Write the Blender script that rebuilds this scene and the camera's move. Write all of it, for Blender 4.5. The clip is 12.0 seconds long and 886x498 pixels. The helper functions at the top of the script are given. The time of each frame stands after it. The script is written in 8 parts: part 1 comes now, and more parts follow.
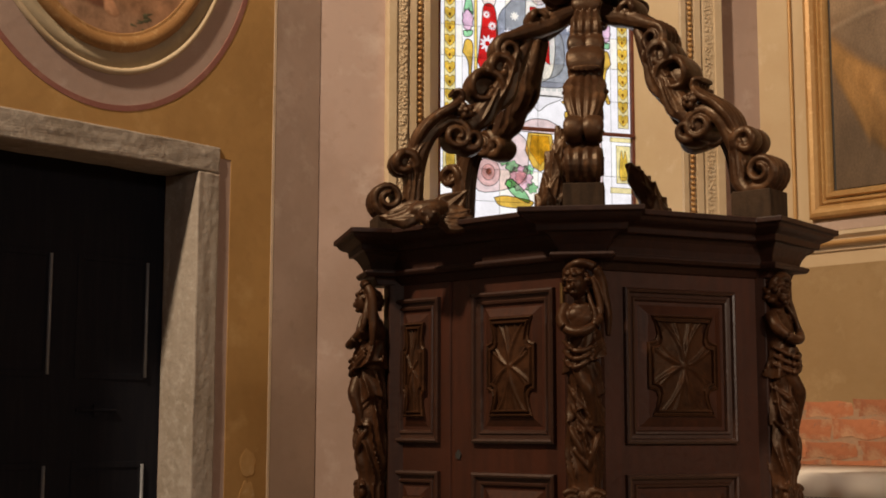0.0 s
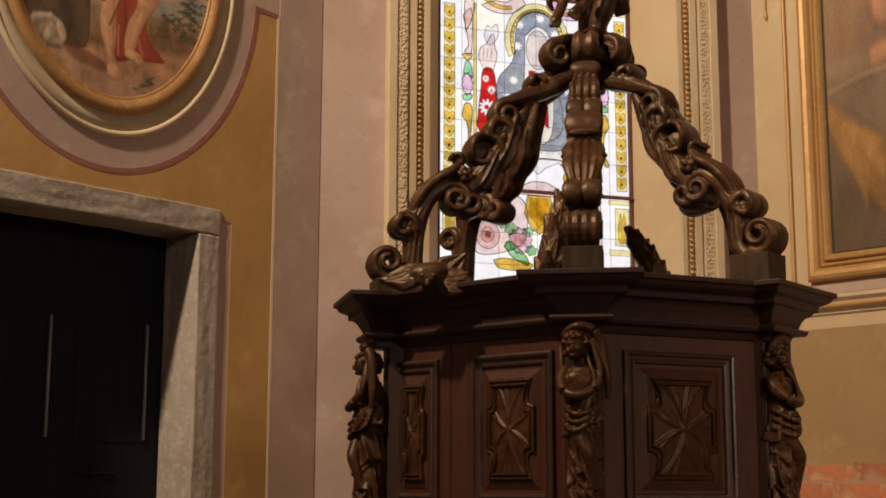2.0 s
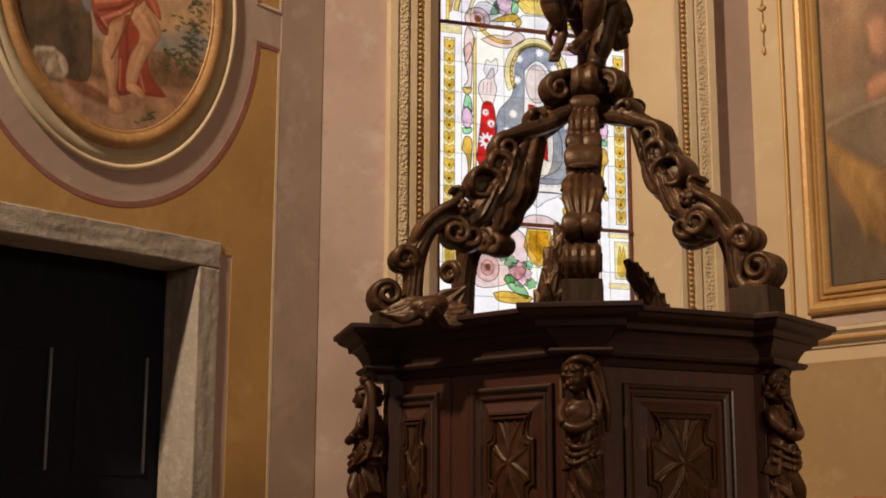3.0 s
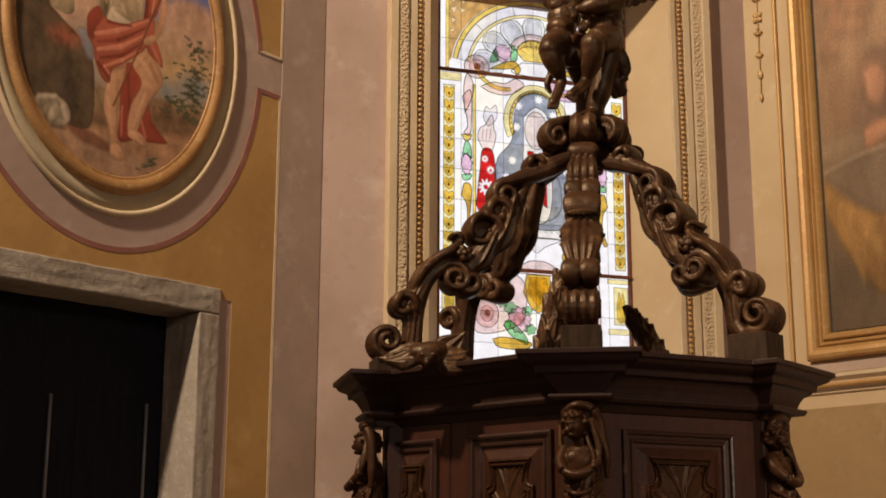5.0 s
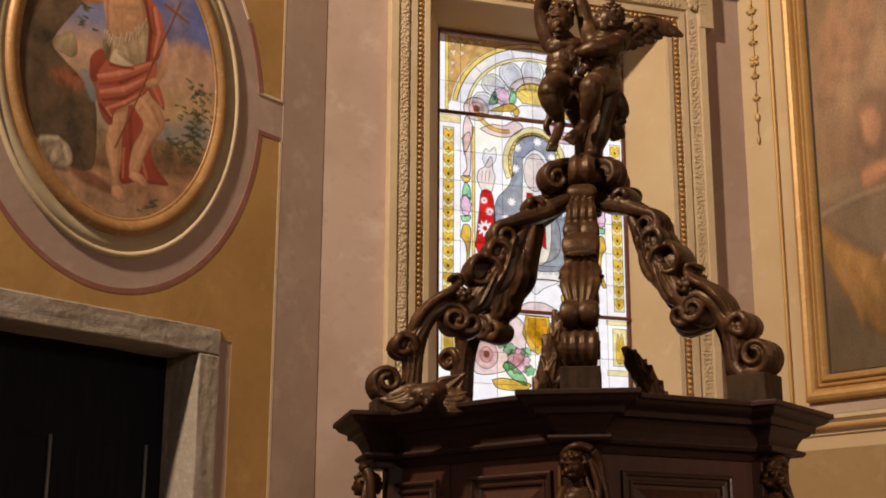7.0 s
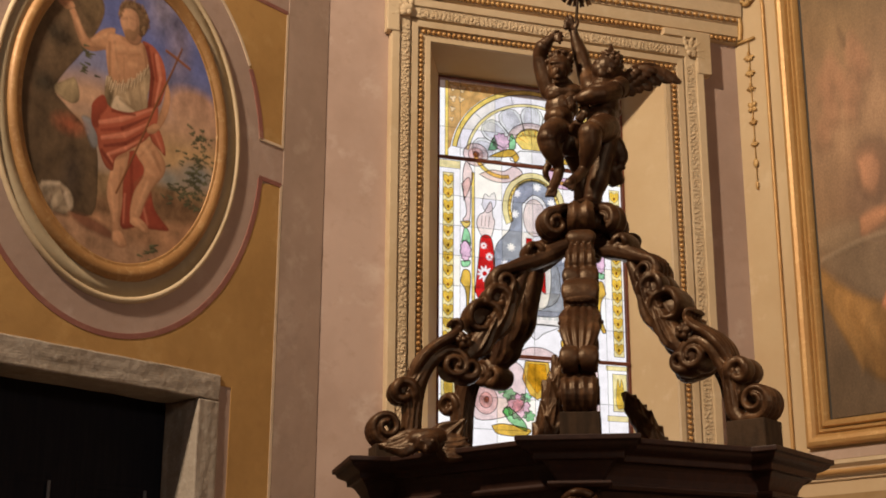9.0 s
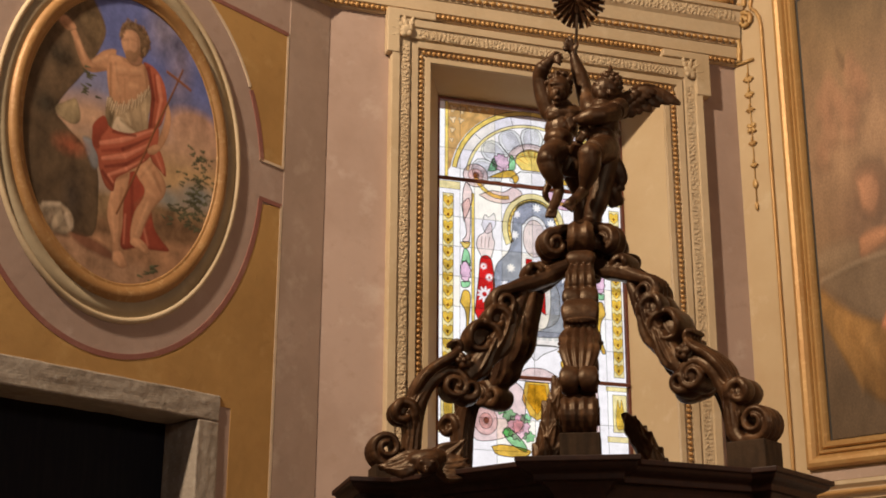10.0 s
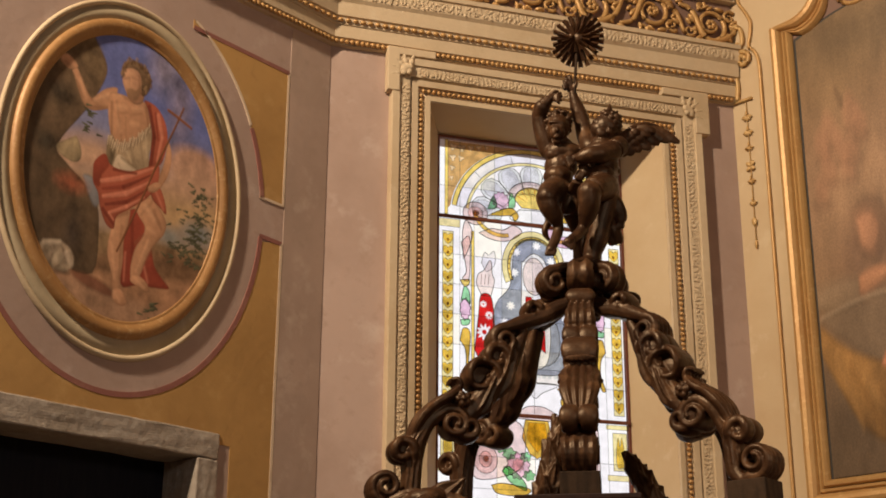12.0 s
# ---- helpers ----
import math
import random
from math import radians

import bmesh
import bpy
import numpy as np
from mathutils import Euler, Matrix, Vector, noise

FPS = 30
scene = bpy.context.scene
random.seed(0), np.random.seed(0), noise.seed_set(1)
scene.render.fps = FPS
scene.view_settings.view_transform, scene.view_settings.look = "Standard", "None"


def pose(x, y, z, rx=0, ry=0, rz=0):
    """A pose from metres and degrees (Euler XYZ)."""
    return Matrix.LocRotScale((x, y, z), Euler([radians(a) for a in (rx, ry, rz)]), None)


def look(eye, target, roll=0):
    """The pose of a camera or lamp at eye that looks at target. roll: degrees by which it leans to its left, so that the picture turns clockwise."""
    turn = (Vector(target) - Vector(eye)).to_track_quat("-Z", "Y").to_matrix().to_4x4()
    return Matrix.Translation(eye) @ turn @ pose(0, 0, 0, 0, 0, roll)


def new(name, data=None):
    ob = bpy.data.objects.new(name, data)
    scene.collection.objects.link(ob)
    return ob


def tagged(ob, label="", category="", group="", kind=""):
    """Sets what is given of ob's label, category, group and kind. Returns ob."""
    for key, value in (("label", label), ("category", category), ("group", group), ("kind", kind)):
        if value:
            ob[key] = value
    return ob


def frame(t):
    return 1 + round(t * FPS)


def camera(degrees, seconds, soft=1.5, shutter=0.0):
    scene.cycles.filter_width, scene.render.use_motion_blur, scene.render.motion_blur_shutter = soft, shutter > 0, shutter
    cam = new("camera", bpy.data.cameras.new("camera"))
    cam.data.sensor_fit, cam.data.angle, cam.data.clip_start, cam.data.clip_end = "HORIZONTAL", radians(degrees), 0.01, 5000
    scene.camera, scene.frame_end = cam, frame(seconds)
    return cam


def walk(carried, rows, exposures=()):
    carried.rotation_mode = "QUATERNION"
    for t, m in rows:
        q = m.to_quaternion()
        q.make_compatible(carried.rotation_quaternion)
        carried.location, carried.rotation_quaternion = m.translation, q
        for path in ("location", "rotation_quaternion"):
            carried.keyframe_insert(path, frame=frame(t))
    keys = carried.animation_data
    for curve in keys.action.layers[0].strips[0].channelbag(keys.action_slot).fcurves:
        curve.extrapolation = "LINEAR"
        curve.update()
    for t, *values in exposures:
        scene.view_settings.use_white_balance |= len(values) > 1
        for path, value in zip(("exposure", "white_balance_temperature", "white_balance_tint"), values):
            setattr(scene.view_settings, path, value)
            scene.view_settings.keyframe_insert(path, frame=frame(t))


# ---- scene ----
from mathutils.geometry import delaunay_2d_cdt

cam = camera(35.76, 12.0, 1.8)
DROP = 0.30  # the eye stands at 1.25 m
ROWS = [
    (0, 0.0000, 0.0000, 1.5500, 97.430, -0.099, -0.013),
    (0.5, -0.0014, -0.0023, 1.5511, 97.994, -0.090, -0.033),
    (1, -0.0010, -0.0051, 1.5510, 98.640, -0.127, -0.038),
    (1.5, -0.0007, -0.0069, 1.5511, 99.281, -0.084, -0.036),
    (2, -0.0005, -0.0107, 1.5505, 100.008, -0.157, -0.050),
    (2.5, -0.0003, -0.0144, 1.5506, 100.701, -0.147, -0.047),
    (3, -0.0019, -0.0212, 1.5494, 101.378, -0.177, -0.075),
    (5, -0.0004, -0.0340, 1.5481, 103.280, -0.190, -0.081),
    (5.5, -0.0008, -0.0428, 1.5486, 103.654, -0.182, -0.090),
    (6, -0.0019, -0.0471, 1.5479, 104.077, -0.198, -0.116),
    (6.5, -0.0028, -0.0506, 1.5460, 104.499, -0.212, -0.136),
    (7, -0.0035, -0.0558, 1.5442, 104.985, -0.219, -0.146),
    (9, -0.0027, -0.0643, 1.5432, 106.858, -0.230, -0.151),
    (9.5, -0.0030, -0.0678, 1.5434, 107.269, -0.241, -0.160),
    (10, -0.0034, -0.0694, 1.5422, 107.714, -0.248, -0.169),
    (10.5, -0.0034, -0.0700, 1.5429, 108.120, -0.246, -0.171),
    (11, -0.0031, -0.0713, 1.5420, 108.562, -0.240, -0.171),
    (11.5, -0.0021, -0.0721, 1.5432, 108.924, -0.270, -0.170),
    (12, -0.0026, -0.0729, 1.5413, 109.288, -0.279, -0.179),
]
walk(cam, [(t, pose(x, y, z - DROP, rx, ry, rz)) for t, x, y, z, rx, ry, rz in ROWS])

# ---- world and light ----
world = bpy.data.worlds.new("world")
scene.world = world
world.use_nodes = True
sky = world.node_tree.nodes.new("ShaderNodeTexSky")
sky.sky_type, sky.sun_disc, sky.sun_elevation, sky.sun_rotation = "NISHITA", False, radians(40), radians(200)
world.node_tree.links.new(sky.outputs[0], world.node_tree.nodes["Background"].inputs[0])
world.node_tree.nodes["Background"].inputs[1].default_value = 0.1


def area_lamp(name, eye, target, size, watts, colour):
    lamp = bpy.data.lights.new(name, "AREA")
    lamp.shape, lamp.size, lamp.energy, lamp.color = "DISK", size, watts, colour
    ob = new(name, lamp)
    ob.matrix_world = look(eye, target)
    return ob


def spot_lamp(name, eye, target, watts, colour, cone, radius):
    lamp = bpy.data.lights.new(name, "SPOT")
    lamp.energy, lamp.color, lamp.spot_size, lamp.spot_blend, lamp.shadow_soft_size = watts, colour, radians(cone), 1.0, radius
    ob = new(name, lamp)
    ob.matrix_world = look(eye, target)
    return ob


spot_lamp("wall_spot", (-3.3, 0.5, 6.6), (0.45, 5.3, 2.95), 2320, (1.0, 0.79, 0.565), 80, 0.18)
# added fill, no known source: lifts the cabinet's right side and the bricks
spot_lamp("altar_spot", (2.9, -1.2, 3.4), (1.2, 4.2, 0.7), 600, (1.0, 0.78, 0.58), 31, 0.15)
# added soft fill from behind the eye, to open up the dark wood
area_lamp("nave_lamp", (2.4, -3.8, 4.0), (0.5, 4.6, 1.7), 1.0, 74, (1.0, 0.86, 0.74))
scene.view_settings.exposure = 0.0

# ---- materials ----
def mat(name, base, rough=0.7, metal=0.0, spots=(), grain=0.0, grain_scale=60.0, bump=0.15, wave=None, random_tint=0.0):
    """A procedural surface: base colour, blotches (scale, colour, share) and fine relief."""
    m = bpy.data.materials.new(name)
    m.use_nodes = True
    t = m.node_tree
    b = t.nodes["Principled BSDF"]
    co = t.nodes.new("ShaderNodeTexCoord").outputs["Object"]
    last = t.nodes.new("ShaderNodeRGB")
    last.outputs[0].default_value = (*base, 1)
    out = last.outputs[0]
    for scale, colour, low, high in spots:
        n = t.nodes.new("ShaderNodeTexNoise")
        n.inputs["Scale"].default_value, n.inputs["Detail"].default_value, n.inputs["Roughness"].default_value = scale, 6, 0.62
        t.links.new(co, n.inputs["Vector"])
        r = t.nodes.new("ShaderNodeMapRange")
        r.inputs[1].default_value, r.inputs[2].default_value = low, high
        t.links.new(n.outputs[0], r.inputs[0])
        x = t.nodes.new("ShaderNodeMix")
        x.data_type = "RGBA"
        t.links.new(r.outputs[0], x.inputs[0])
        t.links.new(out, x.inputs[6])
        x.inputs[7].default_value = (*colour, 1)
        out = x.outputs[2]
    if wave:
        scale, stretch, colour, amount = wave
        mp = t.nodes.new("ShaderNodeMapping")
        mp.inputs["Scale"].default_value = stretch
        t.links.new(co, mp.inputs[0])
        n = t.nodes.new("ShaderNodeTexNoise")
        n.inputs["Scale"].default_value, n.inputs["Detail"].default_value = scale, 8
        t.links.new(mp.outputs[0], n.inputs["Vector"])
        r = t.nodes.new("ShaderNodeMapRange")
        r.inputs[1].default_value, r.inputs[2].default_value, r.inputs[4].default_value = 0.42, 0.66, amount
        t.links.new(n.outputs[0], r.inputs[0])
        x = t.nodes.new("ShaderNodeMix")
        x.data_type = "RGBA"
        t.links.new(r.outputs[0], x.inputs[0])
        t.links.new(out, x.inputs[6])
        x.inputs[7].default_value = (*colour, 1)
        out = x.outputs[2]
    if random_tint:
        info = t.nodes.new("ShaderNodeObjectInfo")
        h = t.nodes.new("ShaderNodeHueSaturation")
        r = t.nodes.new("ShaderNodeMapRange")
        r.inputs[3].default_value, r.inputs[4].default_value = 1 - random_tint, 1 + random_tint
        t.links.new(info.outputs["Random"], r.inputs[0])
        t.links.new(r.outputs[0], h.inputs["Value"])
        t.links.new(out, h.inputs["Color"])
        out = h.outputs[0]
    t.links.new(out, b.inputs["Base Color"])
    b.inputs["Metallic"].default_value = metal
    n = t.nodes.new("ShaderNodeTexNoise")
    n.inputs["Scale"].default_value, n.inputs["Detail"].default_value = grain_scale, 8
    t.links.new(co, n.inputs["Vector"])
    r = t.nodes.new("ShaderNodeMapRange")
    r.inputs[3].default_value, r.inputs[4].default_value = max(0.03, rough - 0.12), min(1, rough + 0.12)
    t.links.new(n.outputs[0], r.inputs[0])
    t.links.new(r.outputs[0], b.inputs["Roughness"])
    p = t.nodes.new("ShaderNodeBump")
    p.inputs["Strength"].default_value, p.inputs["Distance"].default_value = bump, 0.004
    t.links.new(n.outputs[0], p.inputs["Height"])
    t.links.new(p.outputs[0], b.inputs["Normal"])
    return m


OCHRE = mat("ochre_plaster", (0.47, 0.27, 0.09), 0.85, spots=((1.6, (0.36, 0.20, 0.065), 0.42, 0.68), (5, (0.56, 0.36, 0.15), 0.56, 0.78), (17, (0.40, 0.22, 0.075), 0.56, 0.74)), grain_scale=26, bump=0.4)
PATCH = mat("bare_lime_plaster", (0.49, 0.295, 0.115), 0.9, spots=((9, (0.45, 0.26, 0.09), 0.42, 0.62), (25, (0.57, 0.41, 0.23), 0.55, 0.75)), grain_scale=30, bump=0.4)
DADO = mat("ochre_tan_plaster", (0.31, 0.20, 0.092), 0.85, spots=((1.5, (0.25, 0.155, 0.066), 0.42, 0.68), (6, (0.38, 0.26, 0.13), 0.56, 0.76), (17, (0.27, 0.17, 0.075), 0.56, 0.74)), grain_scale=26, bump=0.4)
MAUVE = mat("mauve_plaster", (0.43, 0.31, 0.26), 0.85, spots=((1.4, (0.34, 0.235, 0.19), 0.42, 0.68), (5, (0.52, 0.41, 0.36), 0.56, 0.76), (17, (0.37, 0.26, 0.21), 0.56, 0.74)), grain_scale=26, bump=0.4)
GREYBAND = mat("grey_painted_plaster", (0.445, 0.325, 0.265), 0.85, spots=((1.7, (0.355, 0.257, 0.205), 0.42, 0.68), (6, (0.52, 0.41, 0.345), 0.56, 0.76), (17, (0.38, 0.28, 0.225), 0.56, 0.74)), grain_scale=26, bump=0.4)
CREAM = mat("cream_stucco", (0.565, 0.44, 0.29), 0.72, spots=((3, (0.48, 0.36, 0.22), 0.45, 0.7), (14, (0.62, 0.51, 0.36), 0.55, 0.8)), grain_scale=40, bump=0.4)
TAN = mat("tan_plaster", (0.55, 0.42, 0.26), 0.8, spots=((1.2, (0.47, 0.33, 0.19), 0.42, 0.7), (7, (0.62, 0.50, 0.34), 0.6, 0.8)), grain_scale=30, bump=0.2)
GILT = mat("old_gilding", (0.48, 0.285, 0.108), 0.45, 0.25, spots=((3, (0.42, 0.215, 0.070), 0.45, 0.74), (40, (0.62, 0.40, 0.18), 0.55, 0.78)), grain_scale=80, bump=0.3)
RINGGILT = mat("brown_gilding", (0.37, 0.195, 0.072), 0.5, 0.15, spots=((4, (0.27, 0.135, 0.048), 0.42, 0.70), (30, (0.50, 0.32, 0.15), 0.54, 0.76)), grain_scale=80, bump=0.3)
RINGPAINT = mat("olive_beige_paint", (0.43, 0.345, 0.225), 0.8, spots=((4, (0.36, 0.285, 0.18), 0.45, 0.7), (15, (0.50, 0.41, 0.28), 0.55, 0.8)), grain_scale=50, bump=0.25)
GOLDPAINT = mat("gold_paint", (0.52, 0.335, 0.135), 0.5, 0.2, spots=((12, (0.40, 0.22, 0.07), 0.48, 0.72),), grain_scale=80, bump=0.3)
REDLINE = mat("dark_red_paint", (0.26, 0.10, 0.08), 0.85, spots=((14, (0.33, 0.16, 0.12), 0.5, 0.7),), bump=0.1)
WHITELINE = mat("pale_line_paint", (0.66, 0.52, 0.38), 0.85, spots=((14, (0.55, 0.42, 0.30), 0.5, 0.7),), bump=0.1)
STONE = mat("grey_stone", (0.34, 0.285, 0.235), 0.9, spots=((5, (0.26, 0.21, 0.16), 0.45, 0.7), (26, (0.43, 0.375, 0.32), 0.5, 0.72), (60, (0.24, 0.19, 0.15), 0.60, 0.75)), grain_scale=38, bump=1.0)
WOOD = mat("dark_walnut", (0.040, 0.014, 0.008), 0.40, wave=(9, (8, 8, 0.6), (0.060, 0.020, 0.009), 0.8), spots=((5, (0.020, 0.008, 0.005), 0.5, 0.75),), grain_scale=90, bump=0.18)
CARVED = mat("carved_walnut", (0.050, 0.021, 0.009), 0.43, spots=((7, (0.026, 0.010, 0.005), 0.44, 0.62), (18, (0.125, 0.060, 0.027), 0.52, 0.72), (60, (0.040, 0.016, 0.007), 0.56, 0.72)), grain_scale=48, bump=0.55)
# darker, duller version of dark_walnut for the cornice and corner posts
DULLWOOD = mat("dull_dark_walnut", (0.024, 0.009, 0.006), 0.5, wave=(9, (8, 8, 0.6), (0.036, 0.013, 0.007), 0.8), spots=((5, (0.020, 0.008, 0.005), 0.5, 0.75),), grain_scale=90, bump=0.18)
DULLWOOD.node_tree.nodes["Principled BSDF"].inputs["Specular IOR Level"].default_value = 0.30
CARVED.node_tree.nodes["Principled BSDF"].inputs["Specular Tint"].default_value = (1.0, 0.78, 0.56, 1)
CARVED.node_tree.nodes["Principled BSDF"].inputs["Specular IOR Level"].default_value = 0.48
STILE = mat("reddish_walnut", (0.052, 0.0145, 0.0065), 0.40, wave=(7, (7, 7, 0.5), (0.032, 0.010, 0.005), 0.8), spots=((3, (0.028, 0.010, 0.005), 0.45, 0.75),), grain_scale=90, bump=0.12)
WOOD.node_tree.nodes["Principled BSDF"].inputs["Specular IOR Level"].default_value = 0.25
WOODGLOSS = mat("waxed_walnut_moulding", (0.034, 0.013, 0.007), 0.33, spots=((12, (0.058, 0.024, 0.012), 0.55, 0.75),), grain_scale=90, bump=0.12)
WOODGLOSS.node_tree.nodes["Principled BSDF"].inputs["Specular IOR Level"].default_value = 0.8
OLDWOOD = mat("bare_brown_walnut", (0.046, 0.026, 0.014), 0.75, wave=(9, (6, 6, 1.5), (0.024, 0.014, 0.008), 0.9), bump=0.4)
OLDWOOD.node_tree.nodes["Principled BSDF"].inputs["Specular IOR Level"].default_value = 0.15
BRASS = mat("dull_brass", (0.32, 0.20, 0.08), 0.35, 0.8, bump=0.1)
DOORWOOD = mat("black_door_wood", (0.014, 0.014, 0.019), 0.8, wave=(8, (8, 8, 0.6), (0.019, 0.018, 0.022), 0.8), bump=0.2)
DOORWOOD.node_tree.nodes["Principled BSDF"].inputs["Specular IOR Level"].default_value = 0.06
# pale grey base colour carries the highlight of the door's beads
DOORGLINT = mat("pale_glint_moulding", (0.20, 0.20, 0.21), 0.30, bump=0.1)
FLOOR = mat("worn_stone_floor", (0.30, 0.24, 0.18), 0.55, spots=((2, (0.22, 0.17, 0.13), 0.4, 0.7),))
BRICK = mat("old_red_brick", (0.37, 0.135, 0.060), 0.95, spots=((5, (0.27, 0.090, 0.040), 0.42, 0.60), (9, (0.40, 0.22, 0.12), 0.48, 0.60), (30, (0.26, 0.12, 0.07), 0.58, 0.72)), grain_scale=45, bump=1.0, random_tint=0.15)
MORTAR = mat("lime_mortar", (0.33, 0.20, 0.12), 0.95, spots=((5, (0.36, 0.145, 0.068), 0.44, 0.60), (14, (0.24, 0.165, 0.11), 0.50, 0.66)), grain_scale=40, bump=1.0)
LINEN = mat("white_linen", (0.74, 0.66, 0.57), 0.9, grain_scale=300, bump=0.1)
LEAD = mat("lead_came", (0.035, 0.033, 0.03), 0.6, 0.3)
IRON = mat("rusty_iron_bar", (0.16, 0.05, 0.03), 0.7, 0.3, spots=((20, (0.24, 0.08, 0.04), 0.5, 0.7),))
GREYPAINT = mat("mauve_frieze", (0.20, 0.12, 0.09), 0.8, spots=((6, (0.26, 0.17, 0.13), 0.5, 0.7),))


def glass(name, base, spread=0.25, pattern=None):
    """Stained glass: it tints what shines through it."""
    m = bpy.data.materials.new(name)
    m.use_nodes = True
    t = m.node_tree
    t.nodes.remove(t.nodes["Principled BSDF"])
    co = t.nodes.new("ShaderNodeTexCoord").outputs["Object"]
    n = t.nodes.new("ShaderNodeTexNoise")
    n.inputs["Scale"].default_value, n.inputs["Detail"].default_value = 22, 5
    t.links.new(co, n.inputs["Vector"])
    x = t.nodes.new("ShaderNodeMix")
    x.data_type = "RGBA"
    x.inputs[6].default_value = (*base, 1)
    x.inputs[7].default_value = (*[c * (1 - spread) for c in base], 1)
    r = t.nodes.new("ShaderNodeMapRange")
    r.inputs[1].default_value, r.inputs[2].default_value = 0.4, 0.7
    t.links.new(n.outputs[0], r.inputs[0])
    t.links.new(r.outputs[0], x.inputs[0])
    a = t.nodes.new("ShaderNodeBsdfTransparent")
    t.links.new(x.outputs[2], a.inputs[0])
    g = t.nodes.new("ShaderNodeBsdfGlossy")
    g.inputs["Roughness"].default_value = 0.2
    s = t.nodes.new("ShaderNodeMixShader")
    s.inputs[0].default_value = 0.04
    t.links.new(a.outputs[0], s.inputs[1])
    t.links.new(g.outputs[0], s.inputs[2])
    t.links.new(s.outputs[0], t.nodes["Material Output"].inputs[0])
    return m


# ---- building helpers ----
def part(name, bm, material, parent=None, label="", smooth=False):
    """Links a bmesh as one mesh object, under a thing or a part where one is given."""
    me = bpy.data.meshes.new(name)
    bmesh.ops.recalc_face_normals(bm, faces=bm.faces)
    bm.to_mesh(me)
    bm.free()
    for mm in (material if isinstance(material, (list, tuple)) else [material]):
        me.materials.append(mm)
    if smooth:
        me.polygons.foreach_set("use_smooth", [True] * len(me.polygons))
    ob = new(name, me)
    if parent:
        ob.parent = parent
    if label:
        tagged(ob, label)
    return ob


def soft_edges(ob, width, segments=2, angle=35):
    b = ob.modifiers.new("bevel", "BEVEL")
    b.width, b.segments, b.limit_method, b.angle_limit = width, segments, "ANGLE", radians(angle)
    return ob


def box(bm, x0, x1, y0, y1, z0, z1):
    m = Matrix.LocRotScale(((x0 + x1) / 2, (y0 + y1) / 2, (z0 + z1) / 2), None, (abs(x1 - x0), abs(y1 - y0), abs(z1 - z0)))
    return bmesh.ops.create_cube(bm, size=1, matrix=m)["verts"]


def prism(bm, points, y0, y1):
    """A slab from an outline in x and z, between the depths y0 and y1."""
    a = [bm.verts.new((x, y0, z)) for x, z in points]
    b = [bm.verts.new((x, y1, z)) for x, z in points]
    n = len(a)
    for i in range(n):
        bm.faces.new((a[i], a[(i + 1) % n], b[(i + 1) % n], b[i]))
    bm.faces.new(a)
    bm.faces.new(b[::-1])


def ring(bm, outer, inner, y0, y1):
    """A frame between two outlines of equal length in x and z."""
    n = len(outer)
    v = [[bm.verts.new((x, y, z)) for x, z in line] for line, y in ((outer, y0), (outer, y1), (inner, y1), (inner, y0))]
    for k in range(4):
        for i in range(n):
            bm.faces.new((v[k][i], v[k][(i + 1) % n], v[(k + 1) % 4][(i + 1) % n], v[(k + 1) % 4][i]))


def loft(bm, loops, close=True, caps=True):
    """A skin over loops of equal length."""
    v = [[bm.verts.new(p) for p in loop] for loop in loops]
    n = len(v[0])
    for a, b in zip(v, v[1:]):
        for i in range(n if close else n - 1):
            bm.faces.new((a[i], a[(i + 1) % n], b[(i + 1) % n], b[i]))
    if caps and close:
        bm.faces.new(v[0][::-1])
        bm.faces.new(v[-1])


def lathe_ring(bm, profile, rx, rz, cx, cz, steps=72, zk=1.0):
    """A moulding round an ellipse: the profile's points are (outwards, y)."""
    loops = []
    for k in range(steps):
        a = 2 * math.pi * k / steps
        loops.append([(cx + (rx + o) * math.cos(a), y, cz + (rz + o * zk) * math.sin(a)) for o, y in profile])
    n = len(profile)
    v = [[bm.verts.new(p) for p in loop] for loop in loops]
    for k in range(steps):
        a, b = v[k], v[(k + 1) % steps]
        for i in range(n - 1):
            bm.faces.new((a[i], a[i + 1], b[i + 1], b[i]))


def tube(bm, path, radii, sides=10, flat=1.0, side_axis=None):
    """A round bar along a path, with a radius at each point."""
    loops = []
    for i, p in enumerate(path):
        p = Vector(p)
        d = Vector(path[min(i + 1, len(path) - 1)]) - Vector(path[max(i - 1, 0)])
        d.normalize()
        s = Vector(side_axis) if side_axis else d.orthogonal()
        s = (s - d * s.dot(d)).normalized()
        w = d.cross(s)
        r = radii[i] if isinstance(radii, (list, tuple)) else radii
        loops.append([p + s * (r * flat * math.cos(2 * math.pi * k / sides)) + w * (r * math.sin(2 * math.pi * k / sides)) for k in range(sides)])
    loft(bm, loops)


SPHERES = {}


def unit_sphere(u, v):
    if (u, v) not in SPHERES:
        p = [Vector((0, 0, 1))]
        for i in range(1, v):
            for k in range(u):
                a, c = 2 * math.pi * k / u, math.pi * i / v
                p.append(Vector((math.sin(c) * math.cos(a), math.sin(c) * math.sin(a), math.cos(c))))
        p.append(Vector((0, 0, -1)))
        f = [(0, 1 + k, 1 + (k + 1) % u) for k in range(u)]
        for i in range(v - 2):
            s = 1 + i * u
            f += [(s + k, s + u + k, s + u + (k + 1) % u, s + (k + 1) % u) for k in range(u)]
        s = 1 + (v - 2) * u
        f += [(s + k, len(p) - 1, s + (k + 1) % u) for k in range(u)]
        SPHERES[u, v] = p, f
    return SPHERES[u, v]


